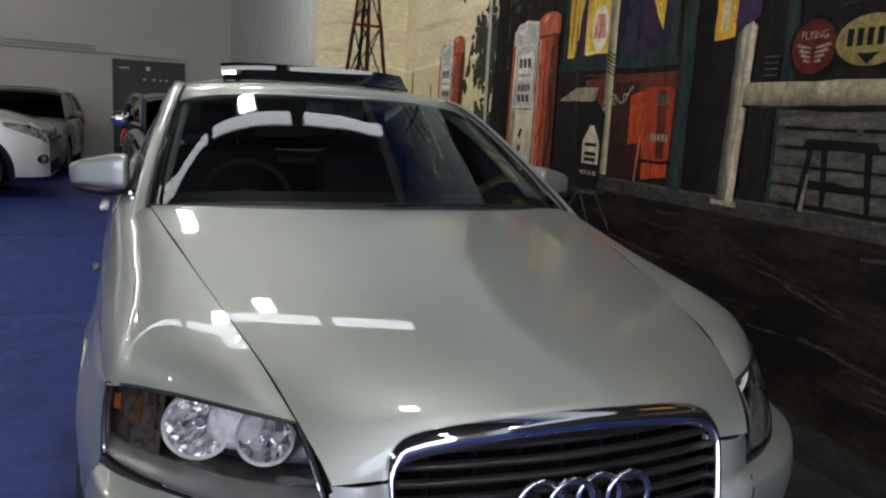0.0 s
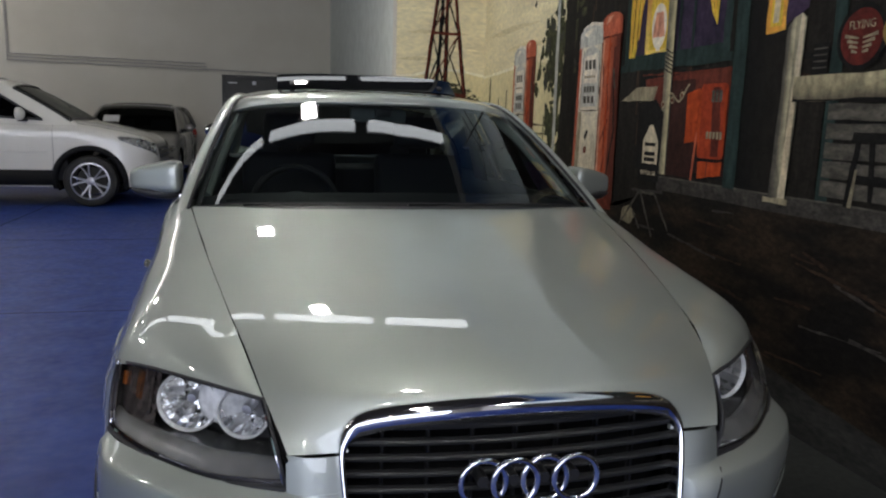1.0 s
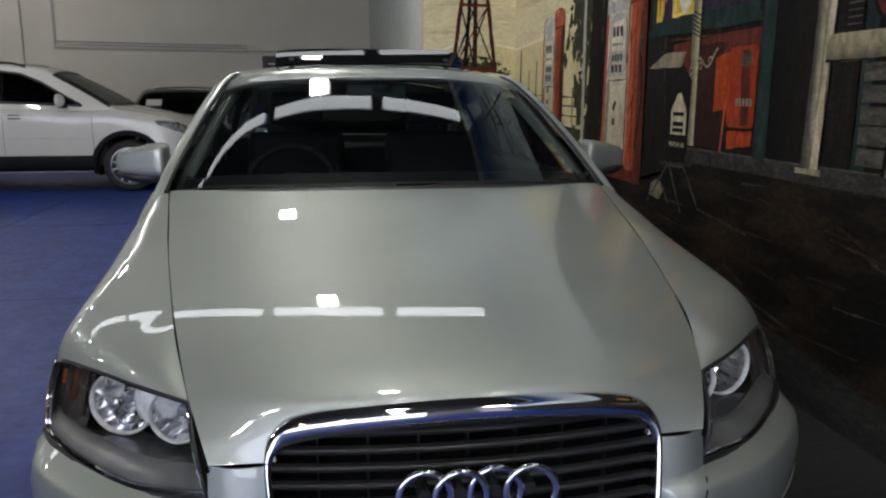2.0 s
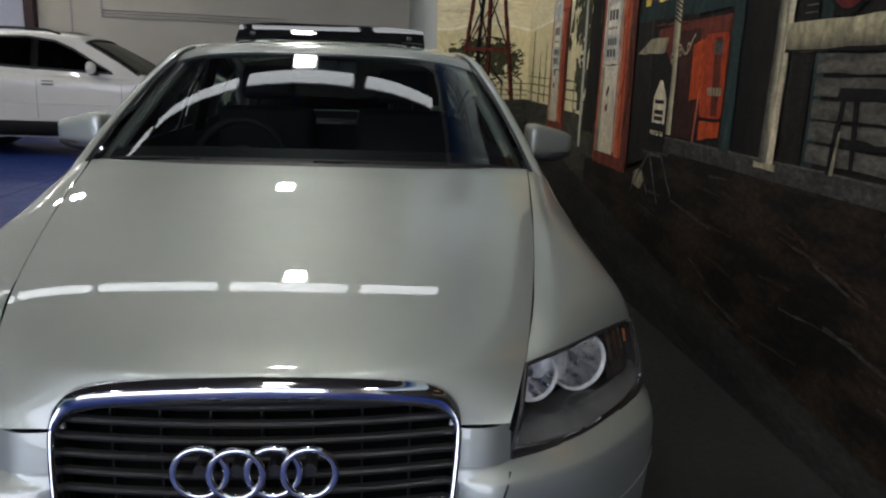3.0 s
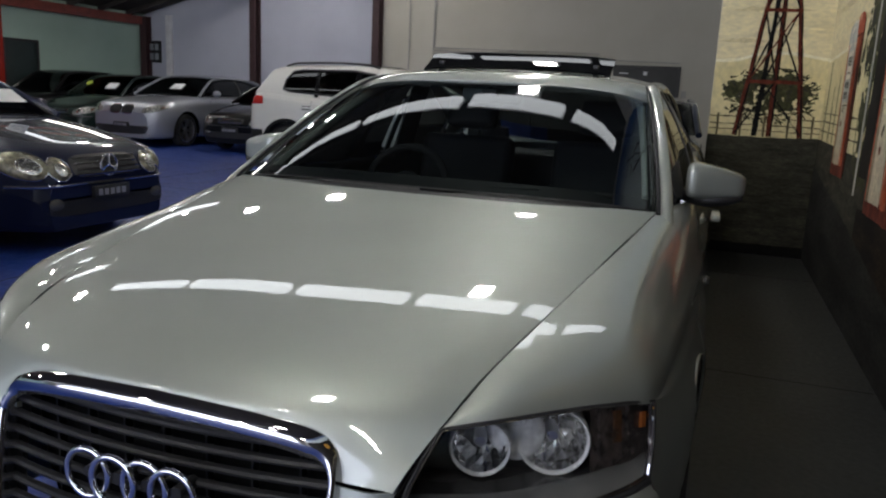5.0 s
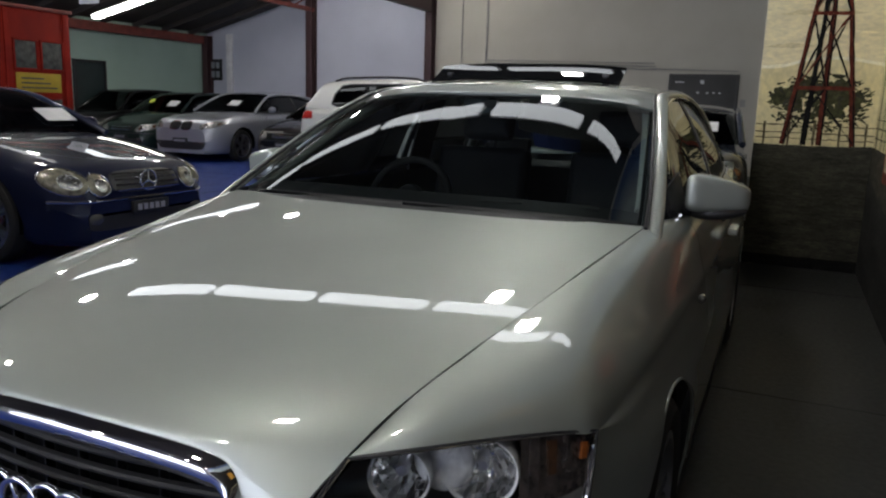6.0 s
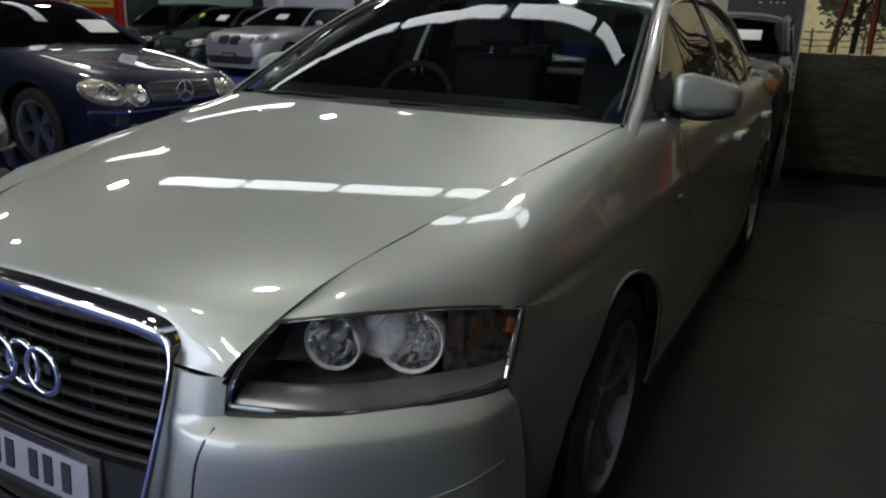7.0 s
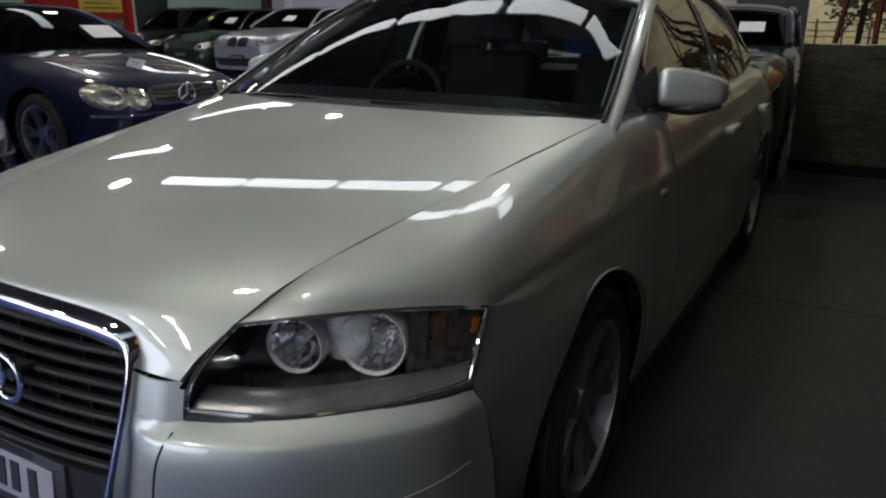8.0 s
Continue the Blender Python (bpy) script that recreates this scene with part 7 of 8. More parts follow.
def pump(y0, y1, zb, zt, layer):
    """Old fuel pump: pale face, red flank, rounded head, dial."""
    w = y1 - y0
    fc = y0 + w * 0.40
    side_red = graded("mural_pump_side", (0.16, 0.035, 0.022), (0.60, 0.15, 0.075), 1, y0, y0 + w * 0.34, scale=5, broken=0.8)
    pale = graded("mural_pump_face", (0.62, 0.55, 0.42), (0.80, 0.75, 0.62), 2, zb, zt, scale=5, broken=0.85)
    flat("pump_flank", [(fc + 0.02, zb), (y0, zb + 0.02), (y0 + w * 0.02, zt - 0.16), (y0 - w * 0.02, zt - 0.10), (y0 + w * 0.0, zt - 0.03), (y0 + w * 0.12, zt), (fc + 0.02, zt - 0.01)], side_red, layer)
    flat("pump_face", [(y1, zb), (fc, zb), (fc, zt - 0.10), (y1 - w * 0.06, zt - 0.12)], pale, layer)
    bar("pump_edge", (y1 + 0.006, zb), (y1 - w * 0.05, zt - 0.15), w * 0.06, w * 0.06, P_RED, layer + 1)
    flat("pump_head", [(y1 - w * 0.02, zt - 0.13), (fc - 0.01, zt - 0.12), (fc - 0.01, zt - 0.02), (y1 - w * 0.30, zt), (y1 - w * 0.10, zt - 0.03)], P_WHITE, layer + 1)
    bar("pump_band", (y1 - w * 0.0, zt - 0.135), (y0 + 0.01, zt - 0.125), 0.014, 0.014, P_DULLRED, layer + 2)
    da, db = y1 - w * 0.13, fc + w * 0.06
    arch = [(da + (db - da) * t, zt - 0.215 + 0.05 * math.sin(math.pi * t)) for t in np.linspace(0, 1, 9)]
    flat("dial", [(da + 0.01, zt - 0.585), *arch, (db + 0.005, zt - 0.585)], P_PALEGREY, layer + 2)
    flat("dial_glass", [(da - w * 0.03, zt - 0.42), (da - w * 0.03, zt - 0.23), (db + w * 0.03, zt - 0.22), (db + w * 0.03, zt - 0.42)], P_WHITE, layer + 2.5)
    for z, n, h in ((zt - 0.325, 3, 0.065), (zt - 0.385, 5, 0.018), (zt - 0.485, 4, 0.045), (zt - 0.560, 3, 0.050)):
        for i in range(n):
            p = da + (db - da) * (0.16 + 0.70 * i / n)
            q = p + (db - da) * 0.50 / n
            flat("dial_mark", [(p, z), (q, z), (q + 0.004, z + h), (p + 0.006, z + h)], P_BEAM if h < 0.03 else P_GREY, layer + 3)
    disc("badge_mark", (y1 - w * 0.30, zb + 0.36), 0.03, P_DULLRED, layer + 3, n=5)
    bar("badge_mark", (y1 - w * 0.28, zb + 0.44), (y1 - w * 0.34, zb + 0.50), 0.04, 0.03, P_BLACK, layer + 3)
    bar("hose", (y0 + w * 0.10, zt - 0.45), (y0 + w * 0.04, zt - 0.75), 0.018, 0.018, P_BLACK, layer + 3)
    bar("hose", (y0 + w * 0.04, zt - 0.75), (y0 + w * 0.16, zb + 0.2), 0.018, 0.018, P_BLACK, layer + 3)
    bar("nozzle", (y0 + w * 0.12, zt - 0.34), (y0 + w * 0.06, zt - 0.47), 0.03, 0.02, P_GREY, layer + 4)
    bar("pump_shade", (y0 + w * 0.05, zb + 0.05), (y0 + w * 0.06, zt - 0.14), w * 0.08, w * 0.08, P_DULLRED, layer + 2)
    bar("pump_shade", (fc + 0.0, zb + 0.05), (fc - 0.005, zt - 0.12), w * 0.05, w * 0.05, P_DULLRED, layer + 2)
    bar("pump_glint", (y0 + w * 0.24, zb + 0.1), (y0 + w * 0.24, zt - 0.05), w * 0.05, w * 0.03, P_ORANGE, layer + 2)
    flat("pump_cap", [(fc - 0.01, zt - 0.11), (y0 + w * 0.02, zt - 0.10), (y0 + w * 0.02, zt - 0.035), (y0 + w * 0.12, zt - 0.004), (fc - 0.01, zt - 0.012)], P_RED, layer + 3)
    flat("pump_far_side", [(y0 + w * 0.16, zb + 0.04), (y0 - 0.01, zb + 0.04), (y0 + 0.0, zt - 0.20), (y0 + w * 0.14, zt - 0.20)], P_BROWNRED, layer + 2)
    arc = [(fc + w * 0.02 - w * 0.44 * (0.5 - 0.5 * math.cos(a)), zt - 0.03 + 0.055 * math.sin(a)) for a in np.linspace(0, math.pi, 16)]
    flat("pump_crown", arc + [(arc[-1][0], zt - 0.12), (arc[0][0], zt - 0.12)], P_RED, layer + 4)
    flat("crown_light", [(fc - w * 0.06, zt - 0.05), (fc - w * 0.16, zt - 0.02), (fc - w * 0.22, zt + 0.008), (fc - w * 0.10, zt + 0.004)], P_SALMON, layer + 4.5)
    arc = [(y1 - w * 0.04 - w * 0.56 * (0.5 - 0.5 * math.cos(a)), zt - 0.085 + 0.06 * math.sin(a)) for a in np.linspace(0, math.pi, 16)]
    flat("pump_crown", arc + [(arc[-1][0], zt - 0.16), (arc[0][0], zt - 0.17)], P_PALEGREY, layer + 4)
    flat("crown_light", [(y1 - w * 0.12, zt - 0.075), (y1 - w * 0.30, zt - 0.045), (y1 - w * 0.40, zt - 0.048), (y1 - w * 0.22, zt - 0.10)], P_WHITE, layer + 4.5)
    bar("flank_light", (fc - w * 0.02, zb + 0.08), (fc - w * 0.03, zt - 0.14), w * 0.035, w * 0.045, P_SALMON, layer + 3)
    bar("dial_frame", (y1 - w * 0.11, zt - 0.61), (y1 - w * 0.15, zt - 0.19), 0.006, 0.006, P_GREY, layer + 3)
    bar("dial_frame", (fc + w * 0.03, zt - 0.61), (fc + w * 0.05, zt - 0.19), 0.006, 0.006, P_GREY, layer + 3)
    bar("dial_frame", (y1 - w * 0.11, zt - 0.61), (fc + w * 0.03, zt - 0.61), 0.008, 0.008, P_GREY, layer + 3)
    flat("face_shade", [(y1 - w * 0.02, zb + 0.06), (y1 - w * 0.12, zb + 0.06), (y1 - w * 0.16, zt - 0.62), (y1 - w * 0.08, zt - 0.62)], P_BEAM, layer + 2)
    for k in range(7):
        z = zb + 0.1 + (zt - zb - 0.35) * rnd.random()
        bar("brush_stroke", (y0 + w * rnd.uniform(0.18, 0.36), z), (y0 + w * rnd.uniform(0.18, 0.36), z + rnd.uniform(0.1, 0.3)), 0.008, 0.018, rnd.choice((P_DULLRED, P_ORANGE, P_BROWNRED)), layer + 3)
    rect("pump_base", y0, y1 + 0.01, zb - 0.02, zb + 0.06, P_DULLRED, layer + 2)


# leaves and pole between the pumps
for k in range(190):
    c = (4.5 + rnd.gauss(0, 0.20), 1.85 + rnd.gauss(0, 0.22))
    disc("leaf_clump", c, rnd.uniform(0.02, 0.06), P_LEAF if k % 4 else P_GREYGROUND, 3, n=8, wob=0.55, seed=k, ry=rnd.uniform(0.02, 0.07))
for k in range(26):
    c = (4.45 + rnd.uniform(-0.25, 0.25), 1.15 + rnd.uniform(-0.2, 0.25))
    disc("bush_clump", c, rnd.uniform(0.04, 0.10), P_LEAF, 3, n=9, wob=0.5, seed=300 + k)
flat("trunk", [(4.42, 0.95), (4.14, 0.95), (4.16, 2.2), (4.28, 2.9), (4.33, 2.9), (4.34, 2.2)], P_DARK, 4)
bar("pole", (4.49, 0.82), (4.51, 2.9), 0.055, 0.05, P_PALEGREY, 6)
bar("pole", (4.51, 2.9), (4.47, 4.4), 0.05, 0.04, P_BLACK, 6)
for z in (3.72, 3.95):
    bar("cross_arm", (4.95, z + 0.06), (3.95, z - 0.06), 0.035, 0.035, P_BLACK, 7)
    for q in (4.85, 4.65, 4.25, 4.05):
        bar("insulator", (q, z), (q, z + 0.09), 0.03, 0.03, P_BLACK, 8)
pump(5.0, 5.58, 0.90, 2.0, 5)
pump(3.38, 4.06, 0.78, 2.03, 7)
# lit window with curtains
rect("window_surround", 2.18, 3.32, 1.68, 2.75, P_TEAL, 3)
rect("window_dark", 2.24, 3.26, 1.75, 2.69, P_PURPLE, 4)
flat("lamp_glow", [(3.06, 1.75), (2.74, 1.75), (2.74, 2.2), (3.06, 2.2)], graded("mural_window_glow", (0.90, 0.66, 0.16), (0.50, 0.20, 0.05), 2, 1.75, 2.2, scale=6, broken=0.85), 5)
flat("lamp_glow", [(3.01, 1.77), (2.79, 1.77), (2.80, 2.1), (3.0, 2.1)], P_YELLOW, 6)
flat("lamp_shade", [(2.97, 1.84), (2.83, 1.84), (2.86, 1.98), (2.94, 1.98)], P_SALMON, 7)
bar("lamp_foot", (2.90, 1.76), (2.90, 1.84), 0.05, 0.02, P_WHITE, 7)
flat("curtain", [(3.26, 1.74), (3.18, 1.74), (3.07, 2.2), (3.26, 2.3)], P_YELLOW, 7)
flat("curtain", [(2.30, 1.84), (2.36, 1.92), (2.58, 2.4), (2.26, 2.5)], P_YELLOW, 7)
for k in range(5):
    bar("curtain_fold", (3.24 - 0.025 * k, 1.76 + 0.02 * k), (3.235 - 0.03 * k, 2.26 - 0.03 * k), 0.007, 0.012, P_BROWNRED if k % 2 else P_AMBER, 7.5)
    bar("curtain_fold", (2.33 + 0.012 * k, 1.90 + 0.03 * k), (2.29 + 0.05 * k, 2.44), 0.006, 0.014, P_BROWNRED if k % 2 else P_AMBER, 7.5)
disc("lamp_glow", (2.90, 1.90), 0.085, P_WHITE, 6.5, ry=0.13)
for y in (2.52, 2.66):
    bar("mullion", (y, 1.75), (y, 2.69), 0.025, 0.025, P_TEAL, 8)
rect("window_sill", 2.14, 3.36, 1.655, 1.70, P_TEAL, 8)
bar("post", (2.745, 1.05), (2.76, 3.0), 0.085, 0.09, graded("mural_lit_post", (0.62, 0.55, 0.34), (0.22, 0.20, 0.15), 1, 2.71, 2.78, scale=8, broken=0.75), 9)
bar("post_edge", (2.702, 1.05), (2.712, 3.0), 0.012, 0.012, P_GREY, 9.5)
for k in range(6):
    bar("post_stripe", (2.71, 1.62 + 0.022 * k), (2.79, 1.65 + 0.022 * k), 0.008, 0.008, P_BLACK, 10)
# cold drink machine
rect("machine_body", 2.10, 3.08, 1.06, 1.63, P_BLACK, 4)
flat("machine_panel", [(2.86, 1.08), (2.14, 1.08), (2.12, 1.63), (3.02, 1.60)], graded("mural_panel_red", (0.040, 0.014, 0.012), (0.15, 0.034, 0.022), 2, 1.15, 1.60, scale=5), 5)
rect("machine_front", 2.46, 2.80, 1.05, 1.58, pm("mural_maroon", (0.055, 0.020, 0.016)), 6)
flat("machine_strip", [(2.525, 1.235), (2.398, 1.25), (2.400, 1.53), (2.53, 1.505)], P_ORANGE, 6)


def rounded(y0, y1, z0, z1, r):
    """Corners of a rounded upright panel."""
    out = []
    for cy, cz, a0 in ((y1 - r, z1 - r, 0), (y0 + r, z1 - r, 90), (y0 + r, z0 + r, 180), (y1 - r, z0 + r, 270)):
        out += [(cy + r * math.cos(radians(a0 + 22.5 * k)), cz + r * math.sin(radians(a0 + 22.5 * k))) for k in range(5)]
    return out


P_DOOR = pm("mural_machine_red", (0.40, 0.055, 0.018), (0.28, 0.036, 0.014), 5, broken=0.75)
P_BOTTLE = pm("mural_bottle_brown", (0.15, 0.030, 0.018), (0.09, 0.020, 0.014), 6)
flat("machine_door", rounded(2.150, 2.392, 1.165, 1.550, 0.03), P_DOOR, 7)
bar("machine_edge", (2.383, 1.19), (2.390, 1.52), 0.014, 0.016, P_ORANGE, 7.5)
bar("machine_edge", (2.160, 1.20), (2.163, 1.53), 0.012, 0.010, P_ORANGE, 7.5)
flat("bottle_shape", [(2.262, 1.175), (2.196, 1.180), (2.194, 1.36), (2.208, 1.42), (2.212, 1.53), (2.282, 1.53), (2.280, 1.42), (2.268, 1.36)], P_BOTTLE, 8)
for k in range(5):
    rect("door_mark", 2.172 + 0.030 * k, 2.194 + 0.030 * k, 1.268, 1.305, P_BEAM, 9)
for k in range(3):
    rect("door_mark", 2.195 + 0.034 * k, 2.222 + 0.034 * k, 1.455, 1.515, P_GREY, 9)
flat("machine_foot", [(2.372, 1.055), (2.160, 1.085), (2.156, 1.155), (2.376, 1.145)], P_ORANGE, 7)
bar("machine_line", (2.44, 1.150), (2.12, 1.160), 0.012, 0.010, P_BLACK, 8)
bar("machine_line", (2.29, 1.065), (2.285, 1.15), 0.010, 0.010, P_DULLRED, 8)
bar("machine_leg", (2.43, 1.04), (2.405, 1.30), 0.018, 0.014, P_RED, 8)
bar("machine_top_edge", (3.05, 1.625), (2.13, 1.612), 0.010, 0.012, P_RUST, 8)
wave = [(2.95 - 0.44 * t, 1.42 + 0.10 * t + 0.035 * math.sin(14 * t)) for t in np.linspace(0, 1, 22)]
for p, q in zip(wave, wave[1:]):
    bar("script_mark", p, q, 0.013, 0.013, P_BEAM, 10)
for k in range(4):
    disc("script_mark", (2.88 - 0.1 * k, 1.425 + 0.024 * k), 0.022, P_BEAM, 10, n=14)
    disc("script_mark", (2.88 - 0.1 * k, 1.425 + 0.024 * k), 0.012, P_DULLRED, 10.5, n=12)
flat("awning", [(3.32, 1.475), (2.90, 1.475), (2.86, 1.555), (3.12, 1.555)], P_BEAM, 7)
# standing oil sign
flat("oil_sign", [(3.02, 0.99), (2.77, 1.0), (2.76, 1.40), (2.86, 1.48), (2.97, 1.47), (3.03, 1.40)], P_BLACK, 11)
flat("oil_bottle", [(2.98, 1.10), (2.80, 1.10), (2.80, 1.24), (2.84, 1.29), (2.87, 1.33), (2.91, 1.33), (2.94, 1.29), (2.98, 1.24)], P_CREAM, 12)
for z in (1.205, 1.15, 1.115):
    rect("sign_mark", 2.825, 2.955, z, z + 0.022, P_BLACK, 13)
words("MOTOR OIL", 2.895, 1.045, 0.036, P_CREAM, 13, 0.95)
for a, b in (((3.0, 0.92), (3.24, 0.68)), ((2.97, 0.92), (2.80, 0.67)), ((2.80, 0.93), (2.62, 0.73)), ((3.0, 0.92), (2.79, 0.93)), ((3.06, 0.80), (2.96, 0.70))):
    bar("sign_leg", a, b, 0.02, 0.014, P_GREY, 11)
flat("white_rock", [(3.22, 0.72), (3.08, 0.71), (3.02, 0.78), (3.10, 0.83), (3.2, 0.80)], P_BEAM, 10)
# door, posts, counter, round signs
rect("teal_post", 2.03, 2.13, 1.03, 3.0, P_TEAL, 9)
rect("doorway", 1.71, 2.03, 1.03, 2.75, graded("mural_doorway", (0.016, 0.014, 0.012), (0.006, 0.006, 0.006), 1, 1.72, 2.0, scale=5), 5)
flat("lit_pane", [(1.90, 1.755), (1.765, 1.765), (1.765, 2.25), (1.90, 2.25)], P_AMBER, 6)
rect("lit_pane", 1.795, 1.87, 1.785, 2.2, P_YELLOW, 7)
rect("lit_heart", 1.812, 1.852, 1.80, 2.15, P_CREAM, 8)
flat("pale_post", [(1.765, 1.015), (1.655, 1.015), (1.625, 1.80), (1.67, 1.83), (1.745, 1.77)], graded("mural_pale_post", (0.40, 0.37, 0.27), (0.09, 0.085, 0.075), 1, 1.66, 1.76, scale=8, broken=0.7), 8)
flat("pale_post_edge", [(1.700, 1.015), (1.655, 1.015), (1.635, 1.80), (1.66, 1.825)], P_CREAM, 9)
flat("pale_post_tone", [(1.735, 1.2), (1.695, 1.1), (1.69, 1.82), (1.72, 1.78)], graded("mural_post_tone", (0.50, 0.46, 0.32), (0.18, 0.165, 0.13), 1, 1.69, 1.735, scale=8, broken=0.75), 9)
rect("post_foot", 1.63, 1.80, 0.995, 1.022, P_BEAM, 10)
flat("bracket", [(1.76, 1.78), (1.62, 1.84), (1.60, 2.4), (1.76, 2.4)], P_PURPLE, 10)
rect("can", 1.475, 1.565, 1.555, 1.685, P_BLACK, 9)
for k in range(4):
    bar("can_rib", (1.56, 1.585 + 0.026 * k), (1.48, 1.585 + 0.026 * k), 0.006, 0.006, P_GREY, 10)
rect("teal_post", 1.395, 1.465, 1.03, 3.0, P_TEAL, 6)
disc("round_sign_rim", (1.305, 1.69), 0.128, P_BLACK, 9)
disc("round_sign", (1.305, 1.69), 0.108, pm("mural_sign_red", (0.13, 0.020, 0.016)), 10, label="red round sign with pale wings")
words("FLYING", 1.305, 1.735, 0.046, P_BEAM, 11, 0.9)
for s in (1, -1):
    for k in range(4):
        bar("wing_mark", (1.305 + s * 0.012, 1.685 - 0.018 * k), (1.305 + s * (0.085 - 0.014 * k), 1.698 - 0.02 * k), 0.007, 0.015, P_BEAM, 11)
disc("oval_sign", (1.045, 1.70), 0.155, pm("mural_sign_ochre", (0.36, 0.28, 0.10)), 10, ry=0.095, label="ochre oval sign with dark bars")
for k in range(5):
    rect("sign_mark", 0.945 + 0.044 * k, 0.973 + 0.044 * k, 1.68, 1.745, P_BLACK, 11)
flat("sign_mark", [(1.10, 1.655), (1.0, 1.655), (1.05, 1.61)], P_BLACK, 11)
flat("counter", [(1.665, 1.45), (-1.5, 1.45), (-1.5, 1.56), (1.665, 1.555)], graded("mural_beam", (0.16, 0.14, 0.10), (0.46, 0.41, 0.27), 2, 1.45, 1.54, scale=4, broken=0.6), 11)
bar("counter_edge", (1.665, 1.452), (-1.5, 1.452), 0.012, 0.012, P_BLACK, 12)
for k in range(5):
    rect("bench_slat", -1.4, 1.44, 1.06 + 0.078 * k, 1.125 + 0.078 * k, P_GREY, 8)
rect("door_leaf", 1.47, 1.62, 1.04, 1.45, P_DARK, 9)
flat("stool_seat", [(1.29, 1.285), (0.93, 1.285), (0.95, 1.325), (1.28, 1.325)], P_BLACK, 12)
for a, b in (((1.25, 1.29), (1.285, 1.03)), ((0.98, 1.29), (0.95, 1.04)), ((1.18, 1.29), (1.16, 1.06)), ((1.28, 1.15), (0.96, 1.14))):
    bar("stool_leg", a, b, 0.03, 0.022, P_BLACK, 12)
bar("stool_glint", (1.245, 1.18), (1.262, 1.03), 0.014, 0.022, P_BEAM, 13)
bar("bottle", (1.03, 1.33), (1.03, 1.43), 0.035, 0.02, P_GREY, 12)
for k in range(1):
    rect("lit_pane", 0.5 - 0.8 * k, 0.9 - 0.8 * k, 2.0, 2.5, P_YELLOW if k % 2 else P_AMBER, 6)
tagged(street, "hand painted mural of an old roadside fuel stop", "mural")

# --- end wall: windmill ---
rect("sky", MILL_X + 0.005, WALL_X - 0.004, 0.0, 5.0, P_SKY, 0, mill)
rect("upper_sky", MILL_X + 0.005, WALL_X - 0.004, 2.95, 5.0, P_BLUE, 0.5, mill)
flat("hill", [(MILL_X + 0.005, 1.0), (WALL_X - 0.004, 1.0), (WALL_X - 0.004, 1.78), (1.45, 1.83), (1.18, 1.82), (0.95, 1.75), (MILL_X + 0.005, 1.755)], P_HILL, 1, mill)
for a, b in (((MILL_X + 0.005, 1.757), (1.0, 1.765)), ((1.0, 1.765), (1.2, 1.825)), ((1.2, 1.825), (1.45, 1.835)), ((1.45, 1.835), (WALL_X - 0.004, 1.785))):
    bar("hill_line", a, b, 0.026, 0.026, P_PALE, 2, mill)
for k, (a, b, z, h) in enumerate(((0.84, 1.25, 1.93, 0.035), (1.2, 1.75, 2.04, 0.03), (0.9, 1.6, 2.2, 0.05), (0.84, 1.4, 2.42, 0.04), (1.1, 1.75, 2.6, 0.05), (0.84, 1.5, 2.8, 0.05))):
    streak("cloud", a, b, z, h, P_CLOUD if k % 2 == 0 else P_CREAMSKY, 1, mill, seed=20 + k)
for k in range(46):
    a, r = rnd.uniform(0, 2 * math.pi), rnd.random() ** 0.5
    disc("crown_clump", (1.29 + 0.33 * r * math.cos(a), 1.49 + 0.17 * r * math.sin(a)), rnd.uniform(0.035, 0.075), P_LEAF, 2.6, mill, n=16, wob=0.35, seed=500 + k, ry=rnd.uniform(0.03, 0.05))
for k in range(300):
    a, r = rnd.uniform(0, 2 * math.pi), rnd.random() ** 0.45
    x, z, q, ln = 1.30 + 0.42 * r * math.cos(a), 1.46 + 0.25 * r * math.sin(a), rnd.uniform(-0.9, 0.9), rnd.uniform(0.03, 0.07)
    x = min(x, WALL_X - 0.08)
    bar("leaf_stroke", (x, z), (x + ln * math.cos(q), z + ln * math.sin(q)), rnd.uniform(0.012, 0.026), 0.006, P_LEAF if k % 3 else P_GREYGROUND, 3, mill)
for z in (1.15, 1.2, 1.265):
    bar("fence_rail", (MILL_X + 0.01, z), (WALL_X - 0.004, z - 0.01), 0.009, 0.009, P_FENCE, 4, mill)
for x in np.arange(0.9, 1.75, 0.2):
    bar("fence_post", (x, 1.09), (x, 1.29), 0.018, 0.018, P_FENCE, 4, mill)
flat("far_ground", [(MILL_X + 0.005, 0.0), (WALL_X - 0.004, 0.0), (WALL_X - 0.004, 1.10), (1.3, 1.085), (MILL_X + 0.005, 1.095)], P_GREYGROUND, 5, mill)
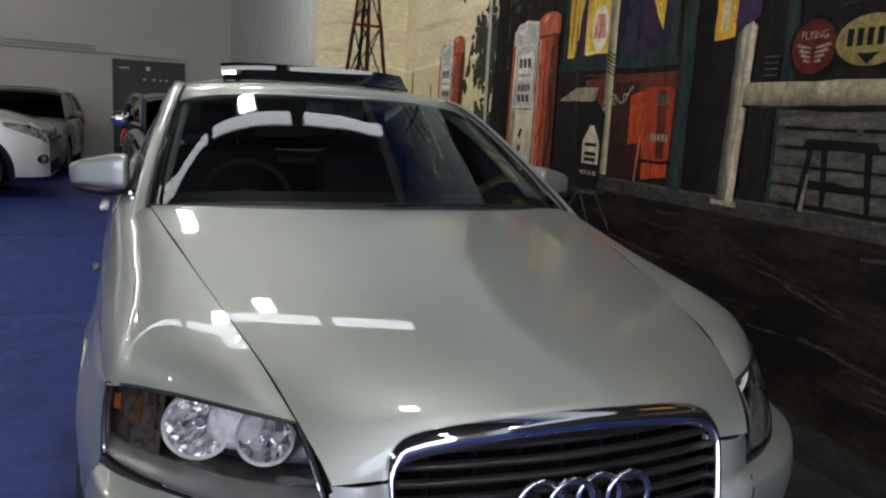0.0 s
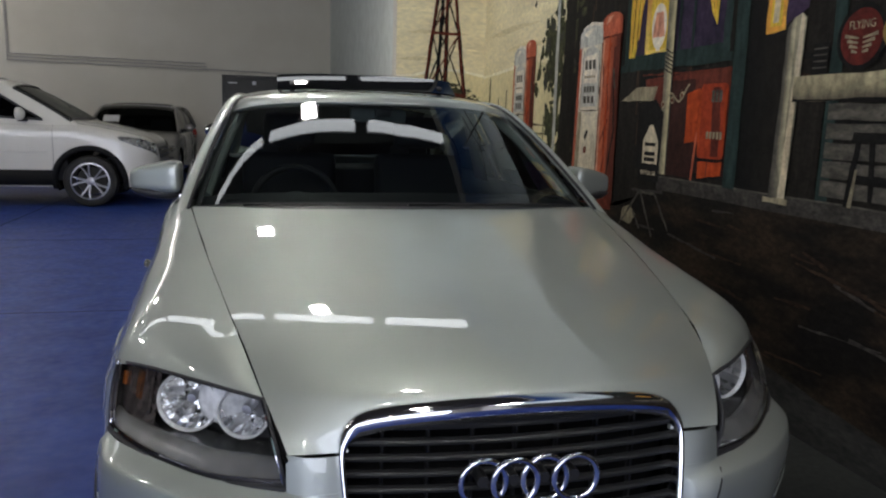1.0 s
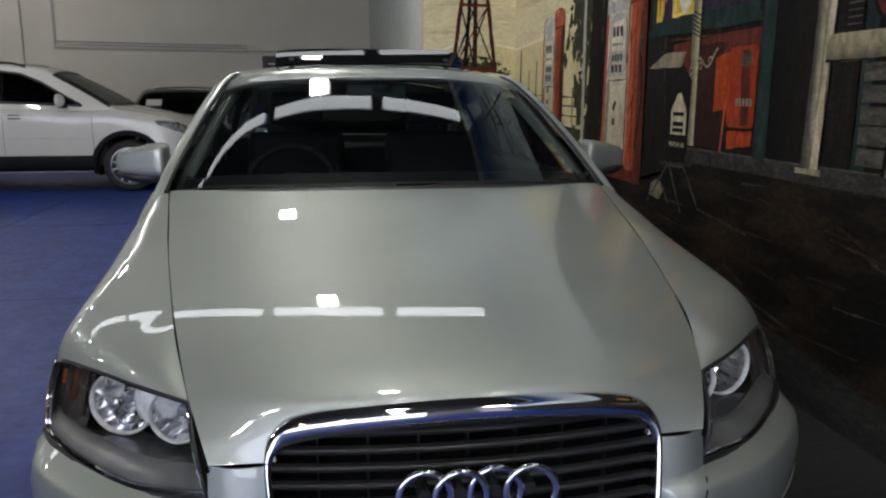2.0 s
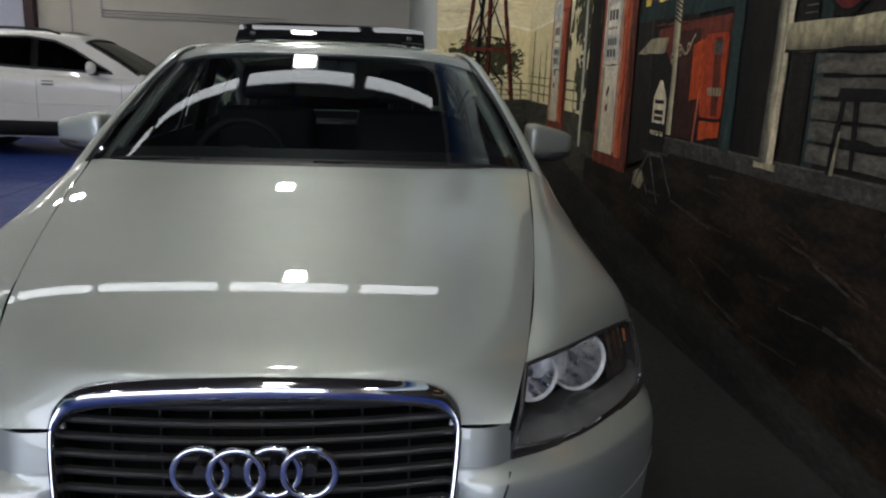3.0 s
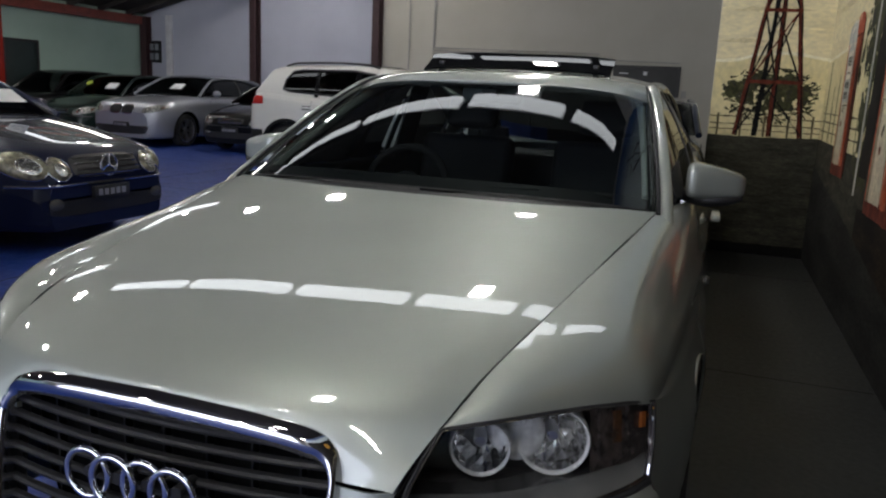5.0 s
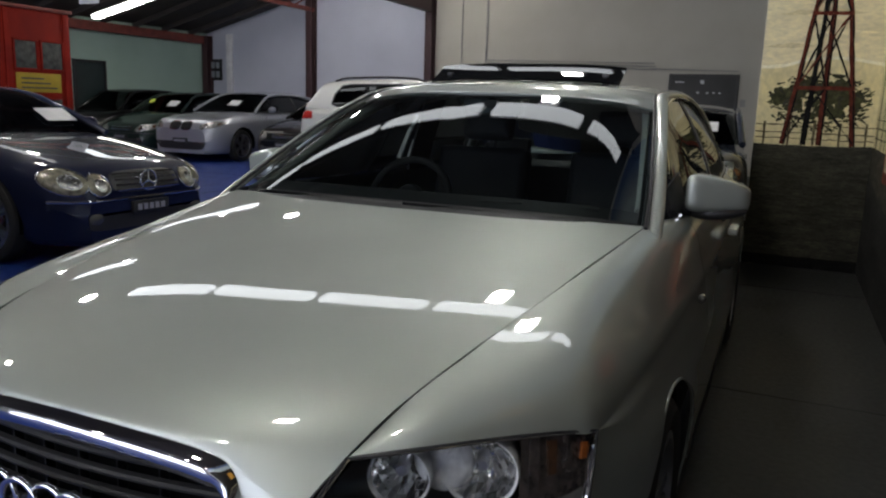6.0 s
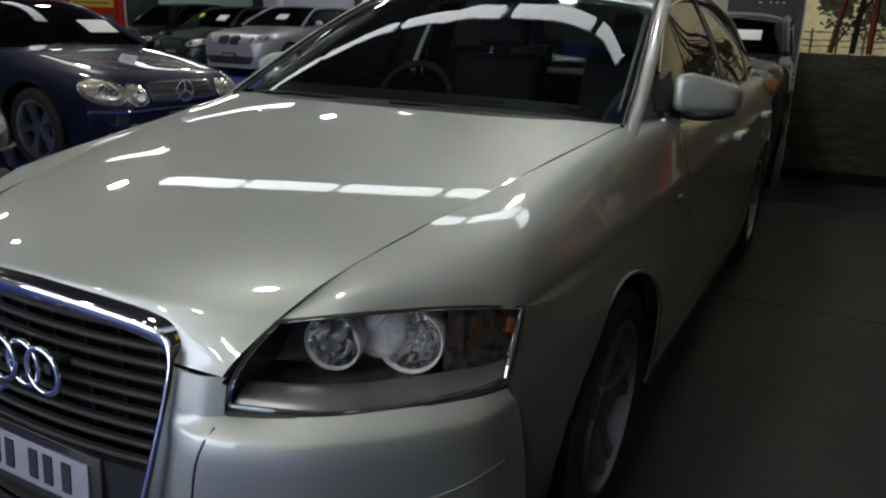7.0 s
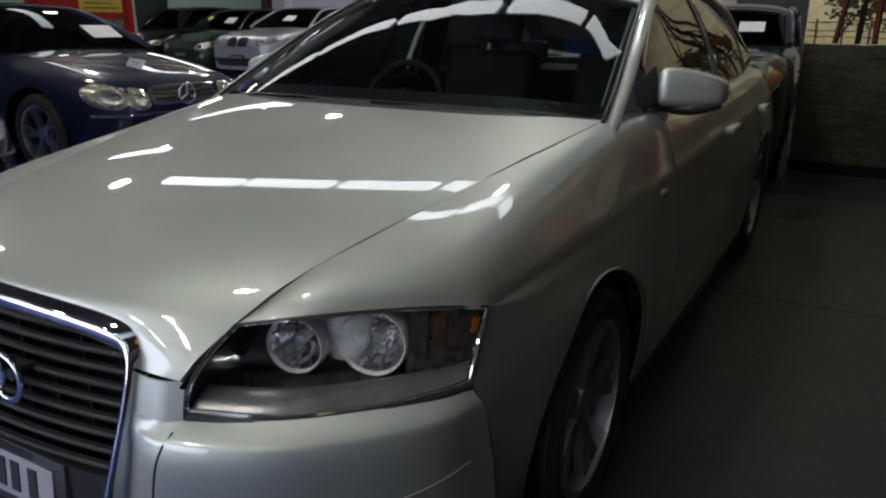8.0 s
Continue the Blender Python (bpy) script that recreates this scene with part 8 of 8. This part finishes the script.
rect("plinth", MILL_X + 0.005, WALL_X - 0.004, 0.0, 0.10, P_BLACK, 6, mill)
HUB = (1.35, 3.43)


def leg_x(f, z):
    """Leg at foot x f leaning to the hub."""
    return f + (HUB[0] - f) * (z - 1.1) / (HUB[1] - 0.1 - 1.1)


feet = (1.055, 1.22, 1.345, 1.605)
for f, mt in zip(feet, (P_RUST, P_BLACK, P_RUST, P_RUST)):
    bar("tower_leg", (f, 1.095), (leg_x(f, 3.35), 3.35), 0.044, 0.022, mt, 7, mill)
    bar("leg_shade", (f + 0.016, 1.095), (leg_x(f, 3.35) + 0.008, 3.35), 0.014, 0.008, P_BLACK, 7.5, mill)
levels = (1.12, 1.58, 2.20, 2.66, 3.02)
for z in levels[1:]:
    bar("tower_rail", (leg_x(feet[0], z) - 0.02, z), (leg_x(feet[3], z) + 0.02, z), 0.032, 0.032, P_RUST, 9, mill)
for z0, z1 in zip(levels, levels[1:]):
    for a, b in ((0, 2), (2, 0), (1, 3), (3, 1), (0, 3)):
        if z0 > 1.2 or (a, b) in ((0, 2), (3, 1)):
            bar("tower_brace", (leg_x(feet[a], z0), z0), (leg_x(feet[b], z1), z1), 0.014, 0.014, P_RUST if (a + b) % 2 else P_BLACK, 8, mill)
for k in range(12):
    a = 2 * math.pi * (k + 0.3) / 12
    ca, sa = math.cos(a), math.sin(a)
    bar("fan_arm", HUB, (HUB[0] + 0.20 * ca, HUB[1] + 0.20 * sa), 0.020, 0.020, P_BLACK, 10, mill)
    bar("fan_blade", (HUB[0] + 0.15 * ca, HUB[1] + 0.15 * sa), (HUB[0] + 0.285 * ca, HUB[1] + 0.285 * sa), 0.030, 0.075, P_BLACK, 10, mill)
for r in (0.06, 0.155):
    ring = [(HUB[0] + r * math.cos(a), HUB[1] + r * math.sin(a)) for a in np.linspace(0, 2 * math.pi, 21)]
    for p, q in zip(ring, ring[1:]):
        bar("fan_ring", p, q, 0.016, 0.016, P_BLACK, 11, mill)
tagged(mill, "hand painted mural of a rusty windmill before pale hills", "mural")
